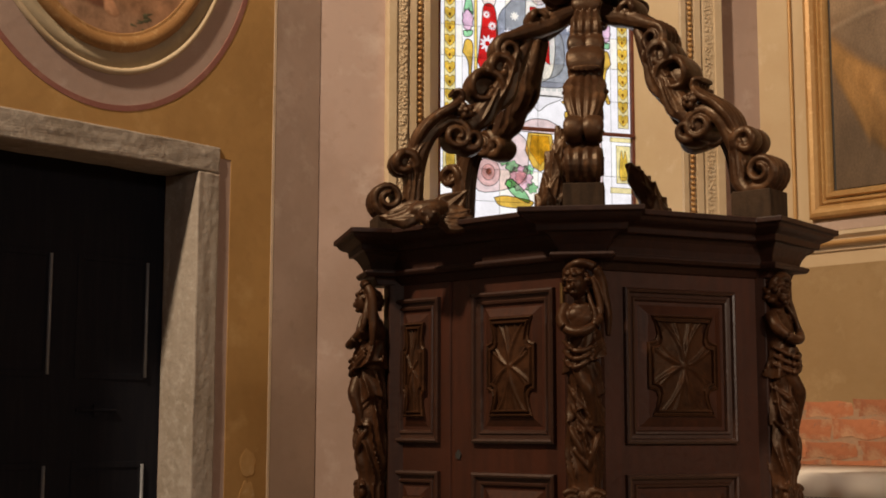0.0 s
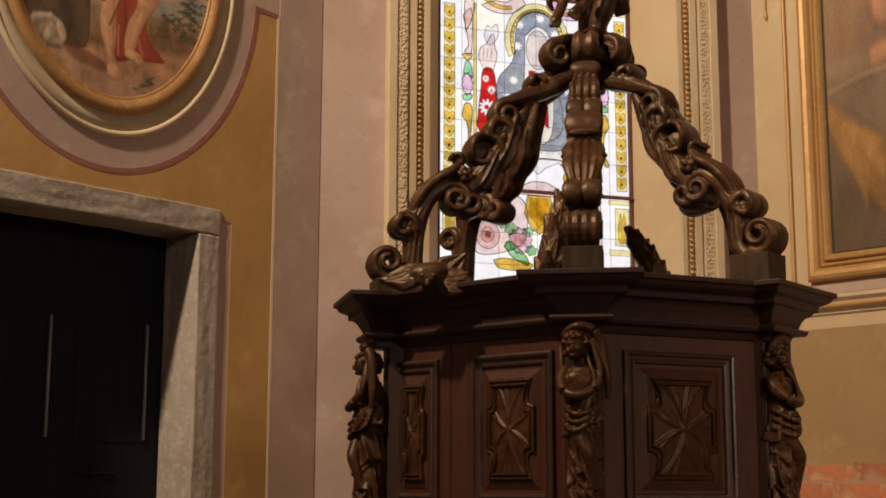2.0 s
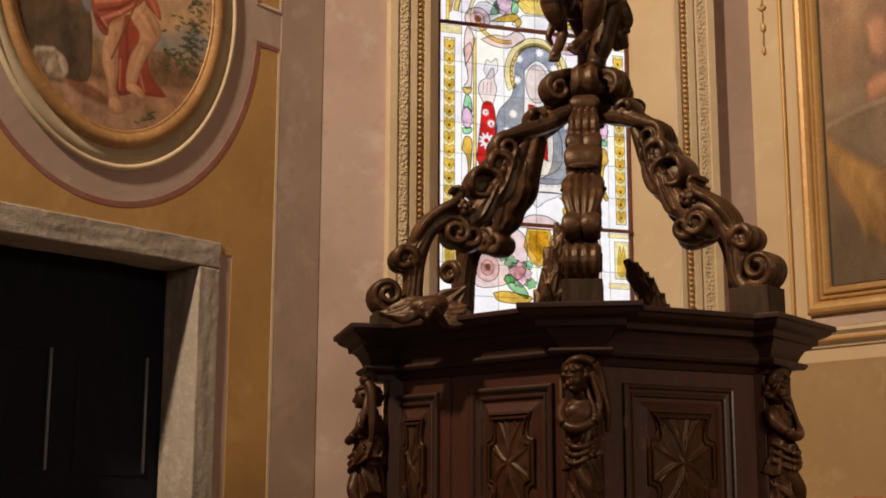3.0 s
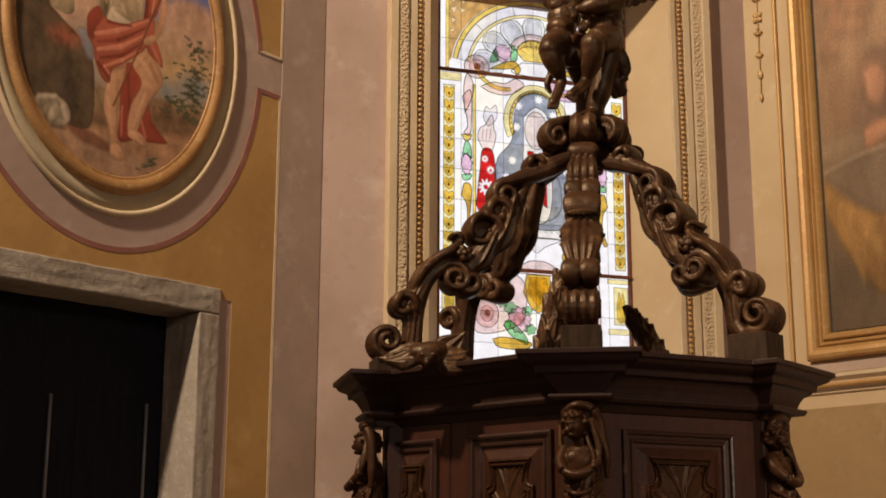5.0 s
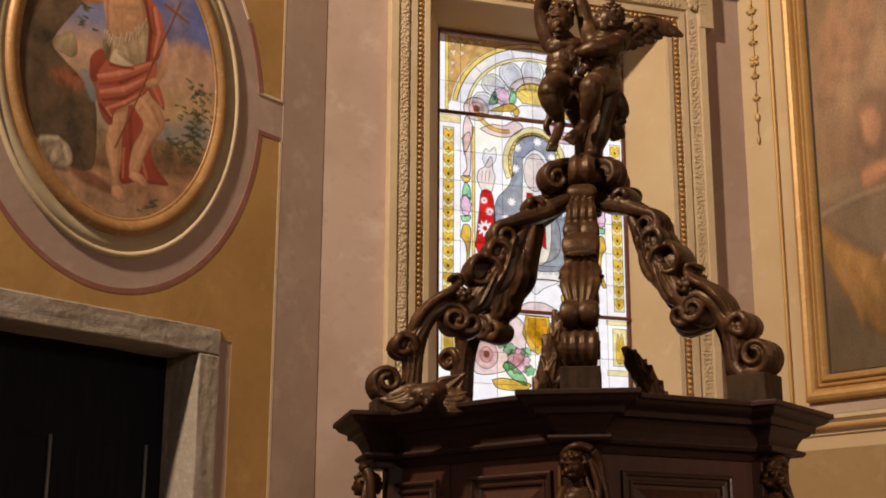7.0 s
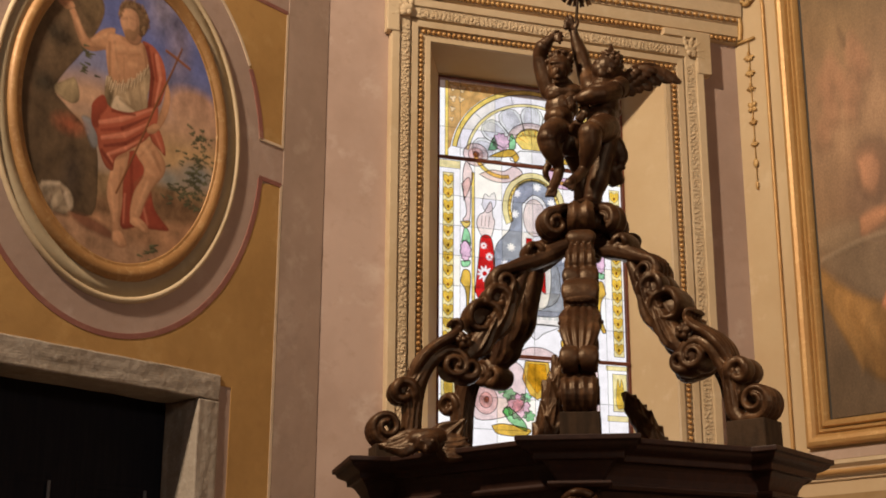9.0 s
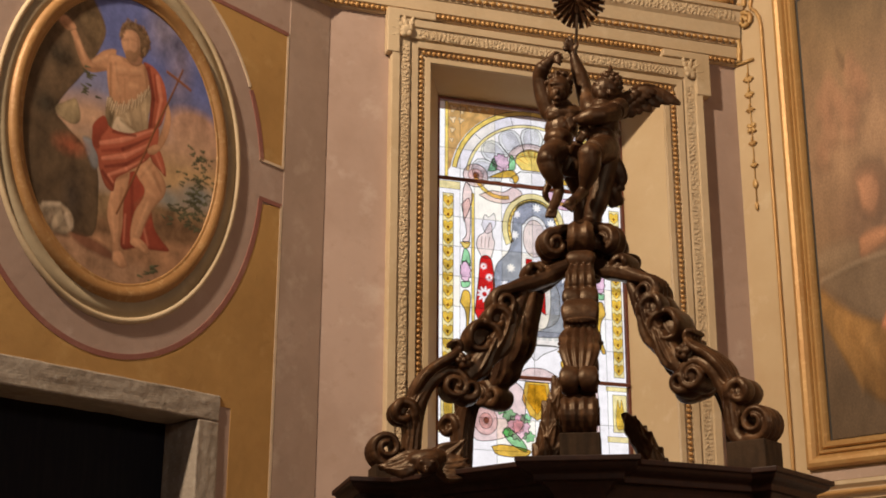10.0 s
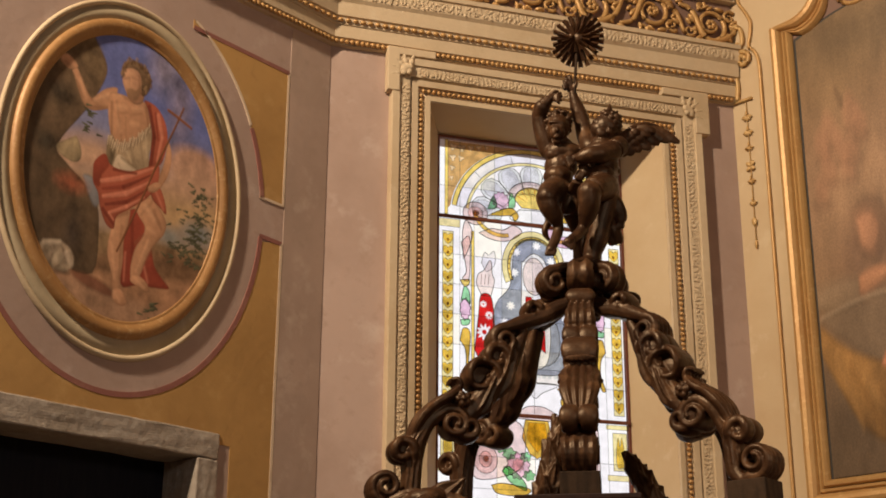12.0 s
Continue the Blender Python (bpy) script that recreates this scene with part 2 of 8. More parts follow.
def ball(bm, c, r, m=None, u=14, v=10):
    """An ellipsoid at c; r is one radius or three; m turns it."""
    r = (r, r, r) if isinstance(r, (int, float)) else r
    mm = Matrix.Translation(c) @ (m or Matrix.Identity(4)) @ Matrix.Diagonal((*r, 1))
    p, f = unit_sphere(u, v)
    vs = [bm.verts.new(mm @ q) for q in p]
    for q in f:
        bm.faces.new([vs[k] for k in q])


def smooth_path(points, n=8):
    """A Catmull-Rom line through the points."""
    p = [Vector(q) for q in points]
    p = [2 * p[0] - p[1]] + p + [2 * p[-1] - p[-2]]
    out = []
    for i in range(1, len(p) - 2):
        for k in range(n):
            t = k / n
            a, b, c, d = p[i - 1], p[i], p[i + 1], p[i + 2]
            out.append(0.5 * (2 * b + (c - a) * t + (2 * a - 5 * b + 4 * c - d) * t * t + (3 * b - a - 3 * c + d) * t ** 3))
    out.append(p[-2])
    return out


def empty(name, label="", category="", group="", kind="", at=None):
    ob = new(name)
    ob.empty_display_size = 0.1
    if at:
        ob.matrix_world = at
    return tagged(ob, label, category, group, kind)


# Wall frames: x along the wall, y into the room (away from the wall's face), z up.
def wall_frame(corner, degrees, flip=1):
    a = radians(degrees)
    u, n = Vector((math.cos(a), math.sin(a), 0)) * flip, Vector((math.sin(a), -math.cos(a), 0))
    m = Matrix((u, n, (0, 0, 1))).transposed().to_4x4()
    m.translation = (*corner, 0)
    return m


CL, CR = (-0.495, 5.366), (1.405, 5.964)
LEFT = wall_frame(CL, 47.3, -1)      # x runs from the corner to the left
WIN = wall_frame(CL, 17.48)          # x runs from the corner to the right
RIGHT = wall_frame(CR, -46.0)        # x runs from the corner to the right
WIN_W = 1.992
TOP = 9.0


def on(wall, bm):
    bmesh.ops.transform(bm, matrix=wall, verts=bm.verts)
    return bm

# ---- large structure ----
def slab_with_hole(x0, x1, z0, z1, hole, thick):
    bm = bmesh.new()
    hx0, hx1, hz0, hz1 = hole
    for a, b, c, d in ((x0, hx0, z0, z1), (hx1, x1, z0, z1), (hx0, hx1, z0, hz0), (hx0, hx1, hz1, z1)):
        if b - a > 1e-4 and d - c > 1e-4:
            box(bm, a, b, -thick, 0, c, d)
    bmesh.ops.remove_doubles(bm, verts=bm.verts, dist=1e-4)
    return bm


DOOR = (0.586, 1.46, 0.0, 2.19)      # opening in the left wall: along, along, sill, head
WINDOW = (0.456, 1.602, 1.30, 3.885)  # opening in the window wall

wall_left = tagged(part("wall_left", on(LEFT, slab_with_hole(0, 5.2, 0, TOP, DOOR, 0.45)), MAUVE), "mauve painted plaster chapel wall with a doorway", "wall", kind="structure")
wall_window = tagged(part("wall_window", on(WIN, slab_with_hole(0, WIN_W, 0, TOP, WINDOW, 0.45)), MAUVE), "mauve plaster wall with a tall window opening", "wall", kind="structure")
bm = bmesh.new()
box(bm, 0, 4.6, -0.45, 0, 0, TOP)
wall_right = tagged(part("wall_right", on(RIGHT, bm), TAN), "tan plaster chapel wall with gilt trim", "wall", kind="structure")


def plain_wall(name, a, b):
    a, b = Vector((*a, 0)), Vector((*b, 0))
    d = (b - a).normalized()
    n = Vector((-d.y, d.x, 0)) * -0.3
    bm = bmesh.new()
    v = [bm.verts.new(p) for p in (a, b, b + n, a + n)]
    w = [bm.verts.new(p + Vector((0, 0, TOP))) for p in (a, b, b + n, a + n)]
    bm.faces.new(v[::-1]), bm.faces.new(w)
    for i in range(4):
        bm.faces.new((v[i], v[(i + 1) % 4], w[(i + 1) % 4], w[i]))
    tagged(part(name, bm, MAUVE), "plain mauve plaster wall", "wall", kind="structure")


LEND = tuple((LEFT @ Vector((5.2, 0, 0))).to_2d())
REND = tuple((RIGHT @ Vector((4.6, 0, 0))).to_2d())
plain_wall("wall_side_left", (LEND[0], -5), LEND)
plain_wall("wall_side_right", REND, (REND[0], -5))
plain_wall("wall_back", (REND[0], -5), (LEND[0], -5))
bm = bmesh.new()
box(bm, LEND[0] - 0.4, REND[0] + 0.4, -5.4, 7, -0.2, 0)
tagged(part("floor", bm, FLOOR), "worn grey stone chapel floor", "floor", kind="structure")
bm = bmesh.new()
box(bm, LEND[0] - 0.4, REND[0] + 0.4, -5.4, 7, TOP, TOP + 0.2)
tagged(part("ceiling", bm, CREAM), "cream plaster ceiling", "ceiling", kind="structure")

# painted fields of the left wall (thin coats of plaster)
OV = (0.998, 3.168)  # the oval's centre


def ellipse(rx, rz, n=72, c=OV):
    return [(c[0] + rx * math.cos(2 * math.pi * k / n), c[1] + rz * math.sin(2 * math.pi * k / n)) for k in range(n)]


def arc_pts(rx, rz, a0, a1, n=24):
    return [(OV[0] + rx * math.cos(radians(a0 + (a1 - a0) * k / n)), OV[1] + rz * math.sin(radians(a0 + (a1 - a0) * k / n))) for k in range(n + 1)]


def coat(name, pts, y, m, label, parent=None):
    bm = bmesh.new()
    prism(bm, pts, 0.0005, y)
    return tagged(part(name, on(LEFT, bm), m), label, "wall panel", kind="structure")


# x grows to the left on this wall; the strip beside the corner is 0.235 wide
E = 0.236
RX, RZ = 0.655, 0.82
low = [p for p in arc_pts(RX, RZ, 180 + 5, 360 + 5, 40)]
right_side = arc_pts(RX, RZ, 186, 270, 24)        # nearer the corner
left_side = arc_pts(RX, RZ, 270, 354, 24)
coat("ochre_panel_lower", [(E, 0.05), (0.44, 0.05), (0.44, 2.24), (1.9, 2.24), (1.9, 3.10)] + left_side[::-1] + right_side[::-1] + [(E, 3.10)], 0.003, OCHRE, "ochre painted field round the doorway")
up = arc_pts(RX, RZ, 173, 113, 20)
coat("ochre_panel_upper", [(E, 3.262)] + up + [(0.742, 3.885), (E, 3.866)], 0.003, OCHRE, "ochre painted corner field beside the oval")


def stripe(name, pts, width, m, label, y=0.0045, close=False):
    bm = bmesh.new()
    n = len(pts)
    v = []
    for i, p in enumerate(pts):
        p = Vector(p)
        a, b = (Vector(pts[i - 1]), Vector(pts[(i + 1) % n])) if close else (Vector(pts[max(i - 1, 0)]), Vector(pts[min(i + 1, n - 1)]))
        d = (b - a).normalized()
        s = Vector((-d.y, d.x)) * width / 2
        v.append([bm.verts.new((q.x, yy, q.y)) for q in (p - s, p + s) for yy in (0.0005, y)])
    for i in range(n if close else n - 1):
        a, b = v[i], v[(i + 1) % n]
        for k, l in ((0, 1), (1, 3), (3, 2), (2, 0)):
            bm.faces.new((a[k], a[l], b[l], b[k]))
    return tagged(part(name, on(LEFT, bm), m), label, "trim", kind="structure")


stripe("trim_red_arc", arc_pts(RX, RZ, 184.6, 355.4, 60), 0.02, REDLINE, "dark red line below the oval")
stripe("trim_red_arc_upper", arc_pts(RX, RZ, 173, 152, 16), 0.02, REDLINE, "dark red line beside the oval")
stripe("trim_white_arc", arc_pts(RX, RZ, 151, 114, 16), 0.011, WHITELINE, "pale line beside the oval")
stripe("trim_white_line", [(E, 0.05), (E, 3.10)], 0.013, WHITELINE, "pale line at the edge of the ochre field")
stripe("trim_white_line_upper", [(E, 3.262), (E, 3.866)], 0.011, WHITELINE, "pale line at the edge of the ochre field")
stripe("trim_white_foot", [(E, 3.266), (0.36, 3.271)], 0.011, WHITELINE, "pale line under the ochre corner field")
stripe("trim_red_head", [(E, 3.87), (0.74, 3.888)], 0.018, REDLINE, "dark red line over the ochre corner field")
stripe("trim_red_top", [(E, 3.10), (0.35, 3.106)], 0.018, REDLINE, "dark red line over the ochre field")
bm = bmesh.new()
box(bm, 0.003, E - 0.008, 0.0005, 0.0035, 0.05, 4.08)
tagged(part("grey_corner_band", on(LEFT, bm), GREYBAND), "grey painted band beside the corner", "wall panel", kind="structure")

# oval relief frame on the left wall
frame_ob = empty("oval_painting", "oval fresco of a robed figure in a worn gilt ring", "painting")
bm = bmesh.new()
lathe_ring(bm, [(-0.002, 0.004), (-0.002, 0.008), (0.002, 0.010), (0.006, 0.009), (0.010, 0.012), (0.018, 0.020), (0.030, 0.024), (0.042, 0.021), (0.050, 0.013), (0.053, 0.004)], 0.424, 0.558, *OV, steps=96, zk=1.25)
part("gilt_moulding", on(LEFT, bm), RINGGILT, frame_ob, "worn gilt oval moulding", True)
bm = bmesh.new()
lathe_ring(bm, [(0.0, 0.002), (0.0, 0.006), (0.049, 0.006), (0.049, 0.002)], 0.472, 0.618, *OV, steps=96, zk=1.25)
part("painted_band", on(LEFT, bm), RINGPAINT, frame_ob, "olive-beige band round the gilt ring", True)
bm = bmesh.new()
lathe_ring(bm, [(0.048, 0.002), (0.049, 0.008), (0.053, 0.013), (0.059, 0.015), (0.065, 0.012), (0.068, 0.002)], 0.472, 0.618, *OV, steps=96, zk=1.25)
part("cream_moulding", on(LEFT, bm), CREAM, frame_ob, "thin cream stucco ridge", True)

# pale patches where the ochre has flaked away
for cx, cz, rx, rz, sd in ((0.333, 1.12, 0.036, 0.048, 1), (0.335, 0.96, 0.040, 0.095, 5)):
    pts = [(cx + rx * math.cos(a) * (1 + 0.22 * noise.noise(Vector((math.cos(a) * 2, math.sin(a) * 2, sd)))), cz + rz * math.sin(a) * (1 + 0.22 * noise.noise(Vector((math.cos(a) * 2.5, math.sin(a) * 2.5, sd + 4))))) for a in [2 * math.pi * k / 40 for k in range(40)]]
    coat("flaked_patch", pts, 0.0042, PATCH, "pale patch where the ochre paint has flaked off")

# doorway
door = empty("door_1", "black panelled wooden door, closed, in a grey stone surround", "door", kind="structure")
D0, D1, DH = DOOR[0], DOOR[1], DOOR[3]
SW = 0.09
for name, pts in (("jamb", [(D0 - SW, 0), (D0 + 0.009, 0), (D0 + 0.009, DH - 0.011), (D0 - SW, DH - 0.011)]), ("jamb", [(D1 - 0.009, 0), (D1 + SW, 0), (D1 + SW, DH - 0.011), (D1 - 0.009, DH - 0.011)]), ("lintel", [(D0 - SW, DH - 0.009), (D1 + SW, DH - 0.009), (D1 + SW, DH + SW), (D0 - SW, DH + SW)])):
    b2 = bmesh.new()
    prism(b2, pts, -0.19, 0.012)
    bmesh.ops.subdivide_edges(b2, edges=b2.edges, cuts=11, use_grid_fill=True)
    for v in b2.verts:
        k = noise.noise_vector(v.co * 9) * 0.004 + noise.noise_vector(v.co * 31) * 0.003
        v.co += k
    soft_edges(part(name, on(LEFT, b2), STONE, door, "rough grey stone"), 0.006)


def door_panels():
    b2 = bmesh.new()
    box(b2, D0 - 0.05, D1 + 0.05, -0.24, -0.20, 0.02, DH + 0.05)
    leaf = part("door_leaf", on(LEFT, b2), DOORWOOD, door, "black stained panelled wood")
    for x0, x1, z0, z1 in ((0.65, 0.95, 1.42, 1.86), (1.05, 1.36, 1.42, 1.86), (0.65, 0.95, 0.30, 1.13), (1.05, 1.36, 0.30, 1.13)):
        b2 = bmesh.new()
        o = [(x0, z0), (x1, z0), (x1, z1), (x0, z1)]
        ring(b2, o, [(x0 + 0.022, z0 + 0.022), (x1 - 0.022, z0 + 0.022), (x1 - 0.022, z1 - 0.022), (x0 + 0.022, z1 - 0.022)], -0.2, -0.197)
        soft_edges(part("panel_moulding", on(LEFT, b2), DOORWOOD, leaf), 0.002)
        # bead at one edge only, coloured as the bright line of its highlight
        b2 = bmesh.new()
        tube(b2, [(x0 + 0.008, -0.196, z0 + 0.01), (x0 + 0.008, -0.196, z1 - 0.01)], 0.006, 10)
        part("worn_bead", on(LEFT, b2), DOORGLINT, leaf, "door bead with its highlight painted pale grey", True)
    b2 = bmesh.new()
    tube(b2, [(0.78, -0.195, 1.31), (0.94, -0.195, 1.31)], 0.006)
    box(b2, 0.84, 0.87, -0.2, -0.192, 1.29, 1.33)
    part("door_bolt", on(LEFT, b2), DOORWOOD, leaf, "dark iron sliding bolt")


door_panels()

# ---- window wall: moulded frame, cornice, glazing ----
def beads(bm, a, b, step, r, stretch=1.0):
    """A row of small balls from a to b."""
    a, b = Vector(a), Vector(b)
    n = max(2, round((b - a).length / step))
    d = (b - a).normalized()
    q = Vector((1, 0, 0)).rotation_difference(d).to_matrix().to_4x4()
    for i in range(n):
        k = 1 + 0.12 * noise.noise(Vector((i * 3.7, a.z * 5, a.x)))
        ball(bm, a + (b - a) * ((i + 0.5) / n), (r * stretch * k, r * k, r * k), q, 8, 6)


def leaf_band(bm, a, b, step, h, y):
    """A carved band of small curling leaves, its height across the run."""
    a, b = Vector(a), Vector(b)
    d = (b - a).normalized()
    up = Vector((0, 1, 0)).cross(d)
    n = max(2, round((b - a).length / step))
    rn = random.Random(round(a.z * 100 + a.x * 10))
    for i in range(n):
        c = a + (b - a) * ((i + 0.5) / n)
        for t, r in ((0.34, 0.17), (0.10, 0.20), (-0.14, 0.19), (-0.36, 0.15)):
            m = Matrix.Rotation(rn.uniform(-1.2, 1.2), 4, "Y")
            ball(bm, c + d * (rn.uniform(-0.4, 0.4) * step) + up * ((t + rn.uniform(-0.08, 0.08)) * h), (h * r * rn.uniform(0.5, 0.8), y * rn.uniform(0.20, 0.38), h * r * rn.uniform(0.8, 1.2)), m, 8, 6)


X0, X1, _, Z1 = WINDOW
ZB = 0.9
WINF = WIN @ Matrix.Diagonal((1, 1.15, 1, 1))   # the frame stands about six centimetres proud
window_frame = empty("window_frame", "cream stucco eared window frame with gilt beads and carved leaf band", "window frame")


def frame_loop(d):
    return [(X0 - d, ZB), (X0 - d, Z1 + d), (X1 + d, Z1 + d), (X1 + d, ZB)]


prof = [(0.0, -0.02), (0.0, 0.018), (0.022, 0.018), (0.026, 0.010), (0.058, 0.010), (0.060, 0.026), (0.088, 0.028), (0.090, 0.014), (0.096, 0.014), (0.100, 0.032), (0.148, 0.036), (0.150, 0.044), (0.182, 0.046), (0.186, 0.034), (0.186, -0.005)]
bm = bmesh.new()
rows_v = [[bm.verts.new((x, y, z)) for x, z in frame_loop(d)] for d, y in prof]
for a, b in zip(rows_v, rows_v[1:]):
    for i in range(3):
        bm.faces.new((a[i], a[i + 1], b[i + 1], b[i]))
part("architrave", on(WINF, bm), CREAM, window_frame)
for sx in (-1, 1):
    bm = bmesh.new()
    xo = X0 - 0.186 if sx < 0 else X1 + 0.186
    e = 0.022 if sx < 0 else 0.040
    prism(bm, [(xo - sx * 0.034, Z1 + 0.012), (xo + sx * e, Z1 + 0.012), (xo + sx * e, Z1 + 0.226), (xo - sx * 0.20, Z1 + 0.226), (xo - sx * 0.20, Z1 + 0.19), (xo - sx * 0.034, Z1 + 0.19)], 0.004, 0.050)
    soft_edges(part("ear", on(WINF, bm), CREAM, window_frame), 0.004)
    bm = bmesh.new()
    cx, cz = xo - sx * 0.062, Z1 + 0.124
    base = math.pi * (0.75 if sx < 0 else 0.25)
    for k in range(5):
        a = base + (k - 2) * 0.52
        ln = 0.034 - 0.004 * abs(k - 2)
        for r, w in ((0.022, 1.2), (0.052, 1.1), (0.074, 0.7)):
            ball(bm, (cx - 0.018 * math.cos(base) + r * math.cos(a), 0.046 - 0.004 * (r > 0.03), cz - 0.018 * math.sin(base) + r * math.sin(a)), (ln * 0.75, 0.010, 0.0125 * w), Matrix.Rotation(-a, 4, "Y"), 10, 8)
    ball(bm, (cx - 0.02 * math.cos(base), 0.048, cz - 0.02 * math.sin(base)), (0.014, 0.010, 0.014))
    part("corner_leaf", on(WINF, bm), CREAM, window_frame, "carved corner leaf", True)
for name, (a, b) in zip(("left", "top", "right"), (((X0 - 0.043, ZB), (X0 - 0.043, Z1 + 0.03)), ((X0 - 0.043, Z1 + 0.043), (X1 + 0.043, Z1 + 0.043)), ((X1 + 0.043, ZB), (X1 + 0.043, Z1 + 0.03)))):
    bm = bmesh.new()
    beads(bm, (a[0], 0.016, a[1]), (b[0], 0.016, b[1]), 0.0235, 0.0105)
    tagged(part("bead_row", on(WINF, bm), GILT, window_frame, "row of small gilt beads", True), kind="stuff")
for a, b in (((X0 - 0.124, ZB), (X0 - 0.124, Z1 + 0.06)), ((X0 - 0.06, Z1 + 0.124), (X1 + 0.06, Z1 + 0.124)), ((X1 + 0.124, ZB), (X1 + 0.124, Z1 + 0.06))):
    bm = bmesh.new()
    leaf_band(bm, (a[0], 0.035, a[1]), (b[0], 0.035, b[1]), 0.018, 0.046, 0.007)
    tagged(part("leaf_band", on(WINF, bm), CREAM, window_frame, "carved cream leaf band", True), kind="stuff")

# splayed reveal and glass
GO, GX0, GX1, GZ1 = -0.25, 0.581, 1.482, 3.836
bm = bmesh.new()
front = [(X0, ZB + 0.4), (X0, Z1), (X1, Z1), (X1, ZB + 0.4)]
back = [(GX0 - 0.002, ZB + 0.4), (GX0 - 0.002, GZ1 + 0.015), (GX1 + 0.006, GZ1 + 0.015), (GX1 + 0.006, ZB + 0.4)]
f = [bm.verts.new((x, -0.001, z)) for x, z in front]
g = [bm.verts.new((x, GO, z)) for x, z in back]
f2 = [bm.verts.new((x + (-0.03 if x < 1 else 0.03), -0.001, z + (0.03 if z > 2 else 0))) for x, z in front]
g2 = [bm.verts.new((x + (-0.03 if x < 1 else 0.03), GO, z + (0.03 if z > 2 else 0))) for x, z in back]
for i in range(3):
    bm.faces.new((f[i], f[i + 1], g[i + 1], g[i]))
    bm.faces.new((f2[i], f2[i + 1], g2[i + 1], g2[i]))
    bm.faces.new((g[i], g[i + 1], g2[i + 1], g2[i]))
    bm.faces.new((f[i], f[i + 1], f2[i + 1], f2[i]))
tagged(part("window_reveal", on(WIN, bm), TAN), "plain tan plaster reveal of the window", "window reveal", kind="structure")

bm = bmesh.new()
box(bm, -0.6, 2.6, -1.22, -1.2, 0.4, 5.2)
backdrop = tagged(part("backdrop", on(WIN, bm), LINEN), "bright daylight sky outside the window", "backdrop", kind="structure")
glow = bpy.data.materials.new("daylight_sky")
glow.use_nodes = True
glow.node_tree.nodes.remove(glow.node_tree.nodes["Principled BSDF"])
em = glow.node_tree.nodes.new("ShaderNodeEmission")
em.inputs[0].default_value, em.inputs[1].default_value = (1.0, 0.97, 0.95, 1), 1.12
glow.node_tree.links.new(em.outputs[0], glow.node_tree.nodes["Material Output"].inputs[0])
backdrop.data.materials[0] = glow

G_WHITE = glass("clear_white_glass", (0.97, 0.97, 0.98), 0.06)
G_LILAC = glass("pale_lilac_glass", (0.91, 0.90, 0.95), 0.10)
G_CREAM = glass("pale_cream_glass", (0.97, 0.94, 0.87), 0.10)
G_YELLOW = glass("yellow_glass", (0.96, 0.73, 0.20), 0.30)
G_PALEYEL = glass("pale_yellow_glass", (0.93, 0.82, 0.42), 0.20)
G_GOLD = glass("deep_gold_glass", (0.84, 0.54, 0.09), 0.45)
G_PINK = glass("rose_glass", (0.94, 0.64, 0.82), 0.30)
G_BLUSH = glass("blush_glass", (0.94, 0.76, 0.73), 0.18)
G_GREEN = glass("green_glass", (0.38, 0.80, 0.44), 0.40)
G_RED = glass("red_glass", (0.78, 0.02, 0.02), 0.30)
G_BLUE = glass("slate_blue_glass", (0.40, 0.44, 0.53), 0.30)
G_SKIN = glass("pale_skin_glass", (0.97, 0.84, 0.79), 0.08)
G_GREY = glass("pale_grey_glass", (0.86, 0.89, 0.89), 0.14)
G_TAN = glass("tan_gold_glass", (0.72, 0.44, 0.17), 0.45)
G_UMBER = glass("amber_glass", (0.93, 0.70, 0.42), 0.3)
G_LINE = glass("brown_line_glass", (0.45, 0.26, 0.18), 0.3)
G_BROWN = glass("brown_glass", (0.38, 0.20, 0.07), 0.5)

GLASS = WIN @ Matrix.Translation((GX0, GO + 0.004, 0))
GW = GX1 - GX0
window = empty("window_1", "stained glass window with gold borders, flowers and a robed figure in plain shapes", "window", kind="structure")
layer = [0]


def pane(pts, m, came=0.0022, name="pane", deep=0.0):
    """One piece of coloured glass with lead round it."""
    layer[0] += 1
    y = 0.001 + deep + 0.00004 * layer[0]
    bm = bmesh.new()
    bm.faces.new([bm.verts.new((x, y, z)) for x, z in pts])
    ob = part(name, on(GLASS, bm), m, window)
    came *= 0.85
    if came:
        bm = bmesh.new()
        n = len(pts)
        c = Vector((sum(p[0] for p in pts) / n, sum(p[1] for p in pts) / n))
        loops = []
        for i, p in enumerate(pts):
            a, p, b = Vector(pts[i - 1]), Vector(p), Vector(pts[(i + 1) % n])
            d = ((p - a).normalized() + (b - p).normalized())
            d = d.normalized() if d.length > 1e-6 else (b - p).normalized()
            s = Vector((-d.y, d.x)) * came
            loops.append([(p.x - s.x, y + 0.0015, p.y - s.y), (p.x, y + 0.003, p.y), (p.x + s.x, y + 0.0015, p.y + s.y)])
        v = [[bm.verts.new(q) for q in l] for l in loops]
        for i in range(n):
            a, b = v[i], v[(i + 1) % n]
            bm.faces.new((a[0], a[1], b[1], b[0]))
            bm.faces.new((a[1], a[2], b[2], b[1]))
        part("lead_came", on(GLASS, bm), LEAD, ob)
    return ob


def rect(x0, x1, z0, z1):
    return [(x0, z0), (x1, z0), (x1, z1), (x0, z1)]


def oval(cx, cz, rx, rz, n=28, a0=0, a1=360, wob=0.0, k=9):
    full = abs(a1 - a0) >= 360
    m = n if full else n + 1
    out = []
    for i in range(m):
        a = radians(a0 + (a1 - a0) * i / n)
        w = 1 + wob * math.sin(k * a)
        out.append((cx + rx * w * math.cos(a), cz + rz * w * math.sin(a)))
    return out


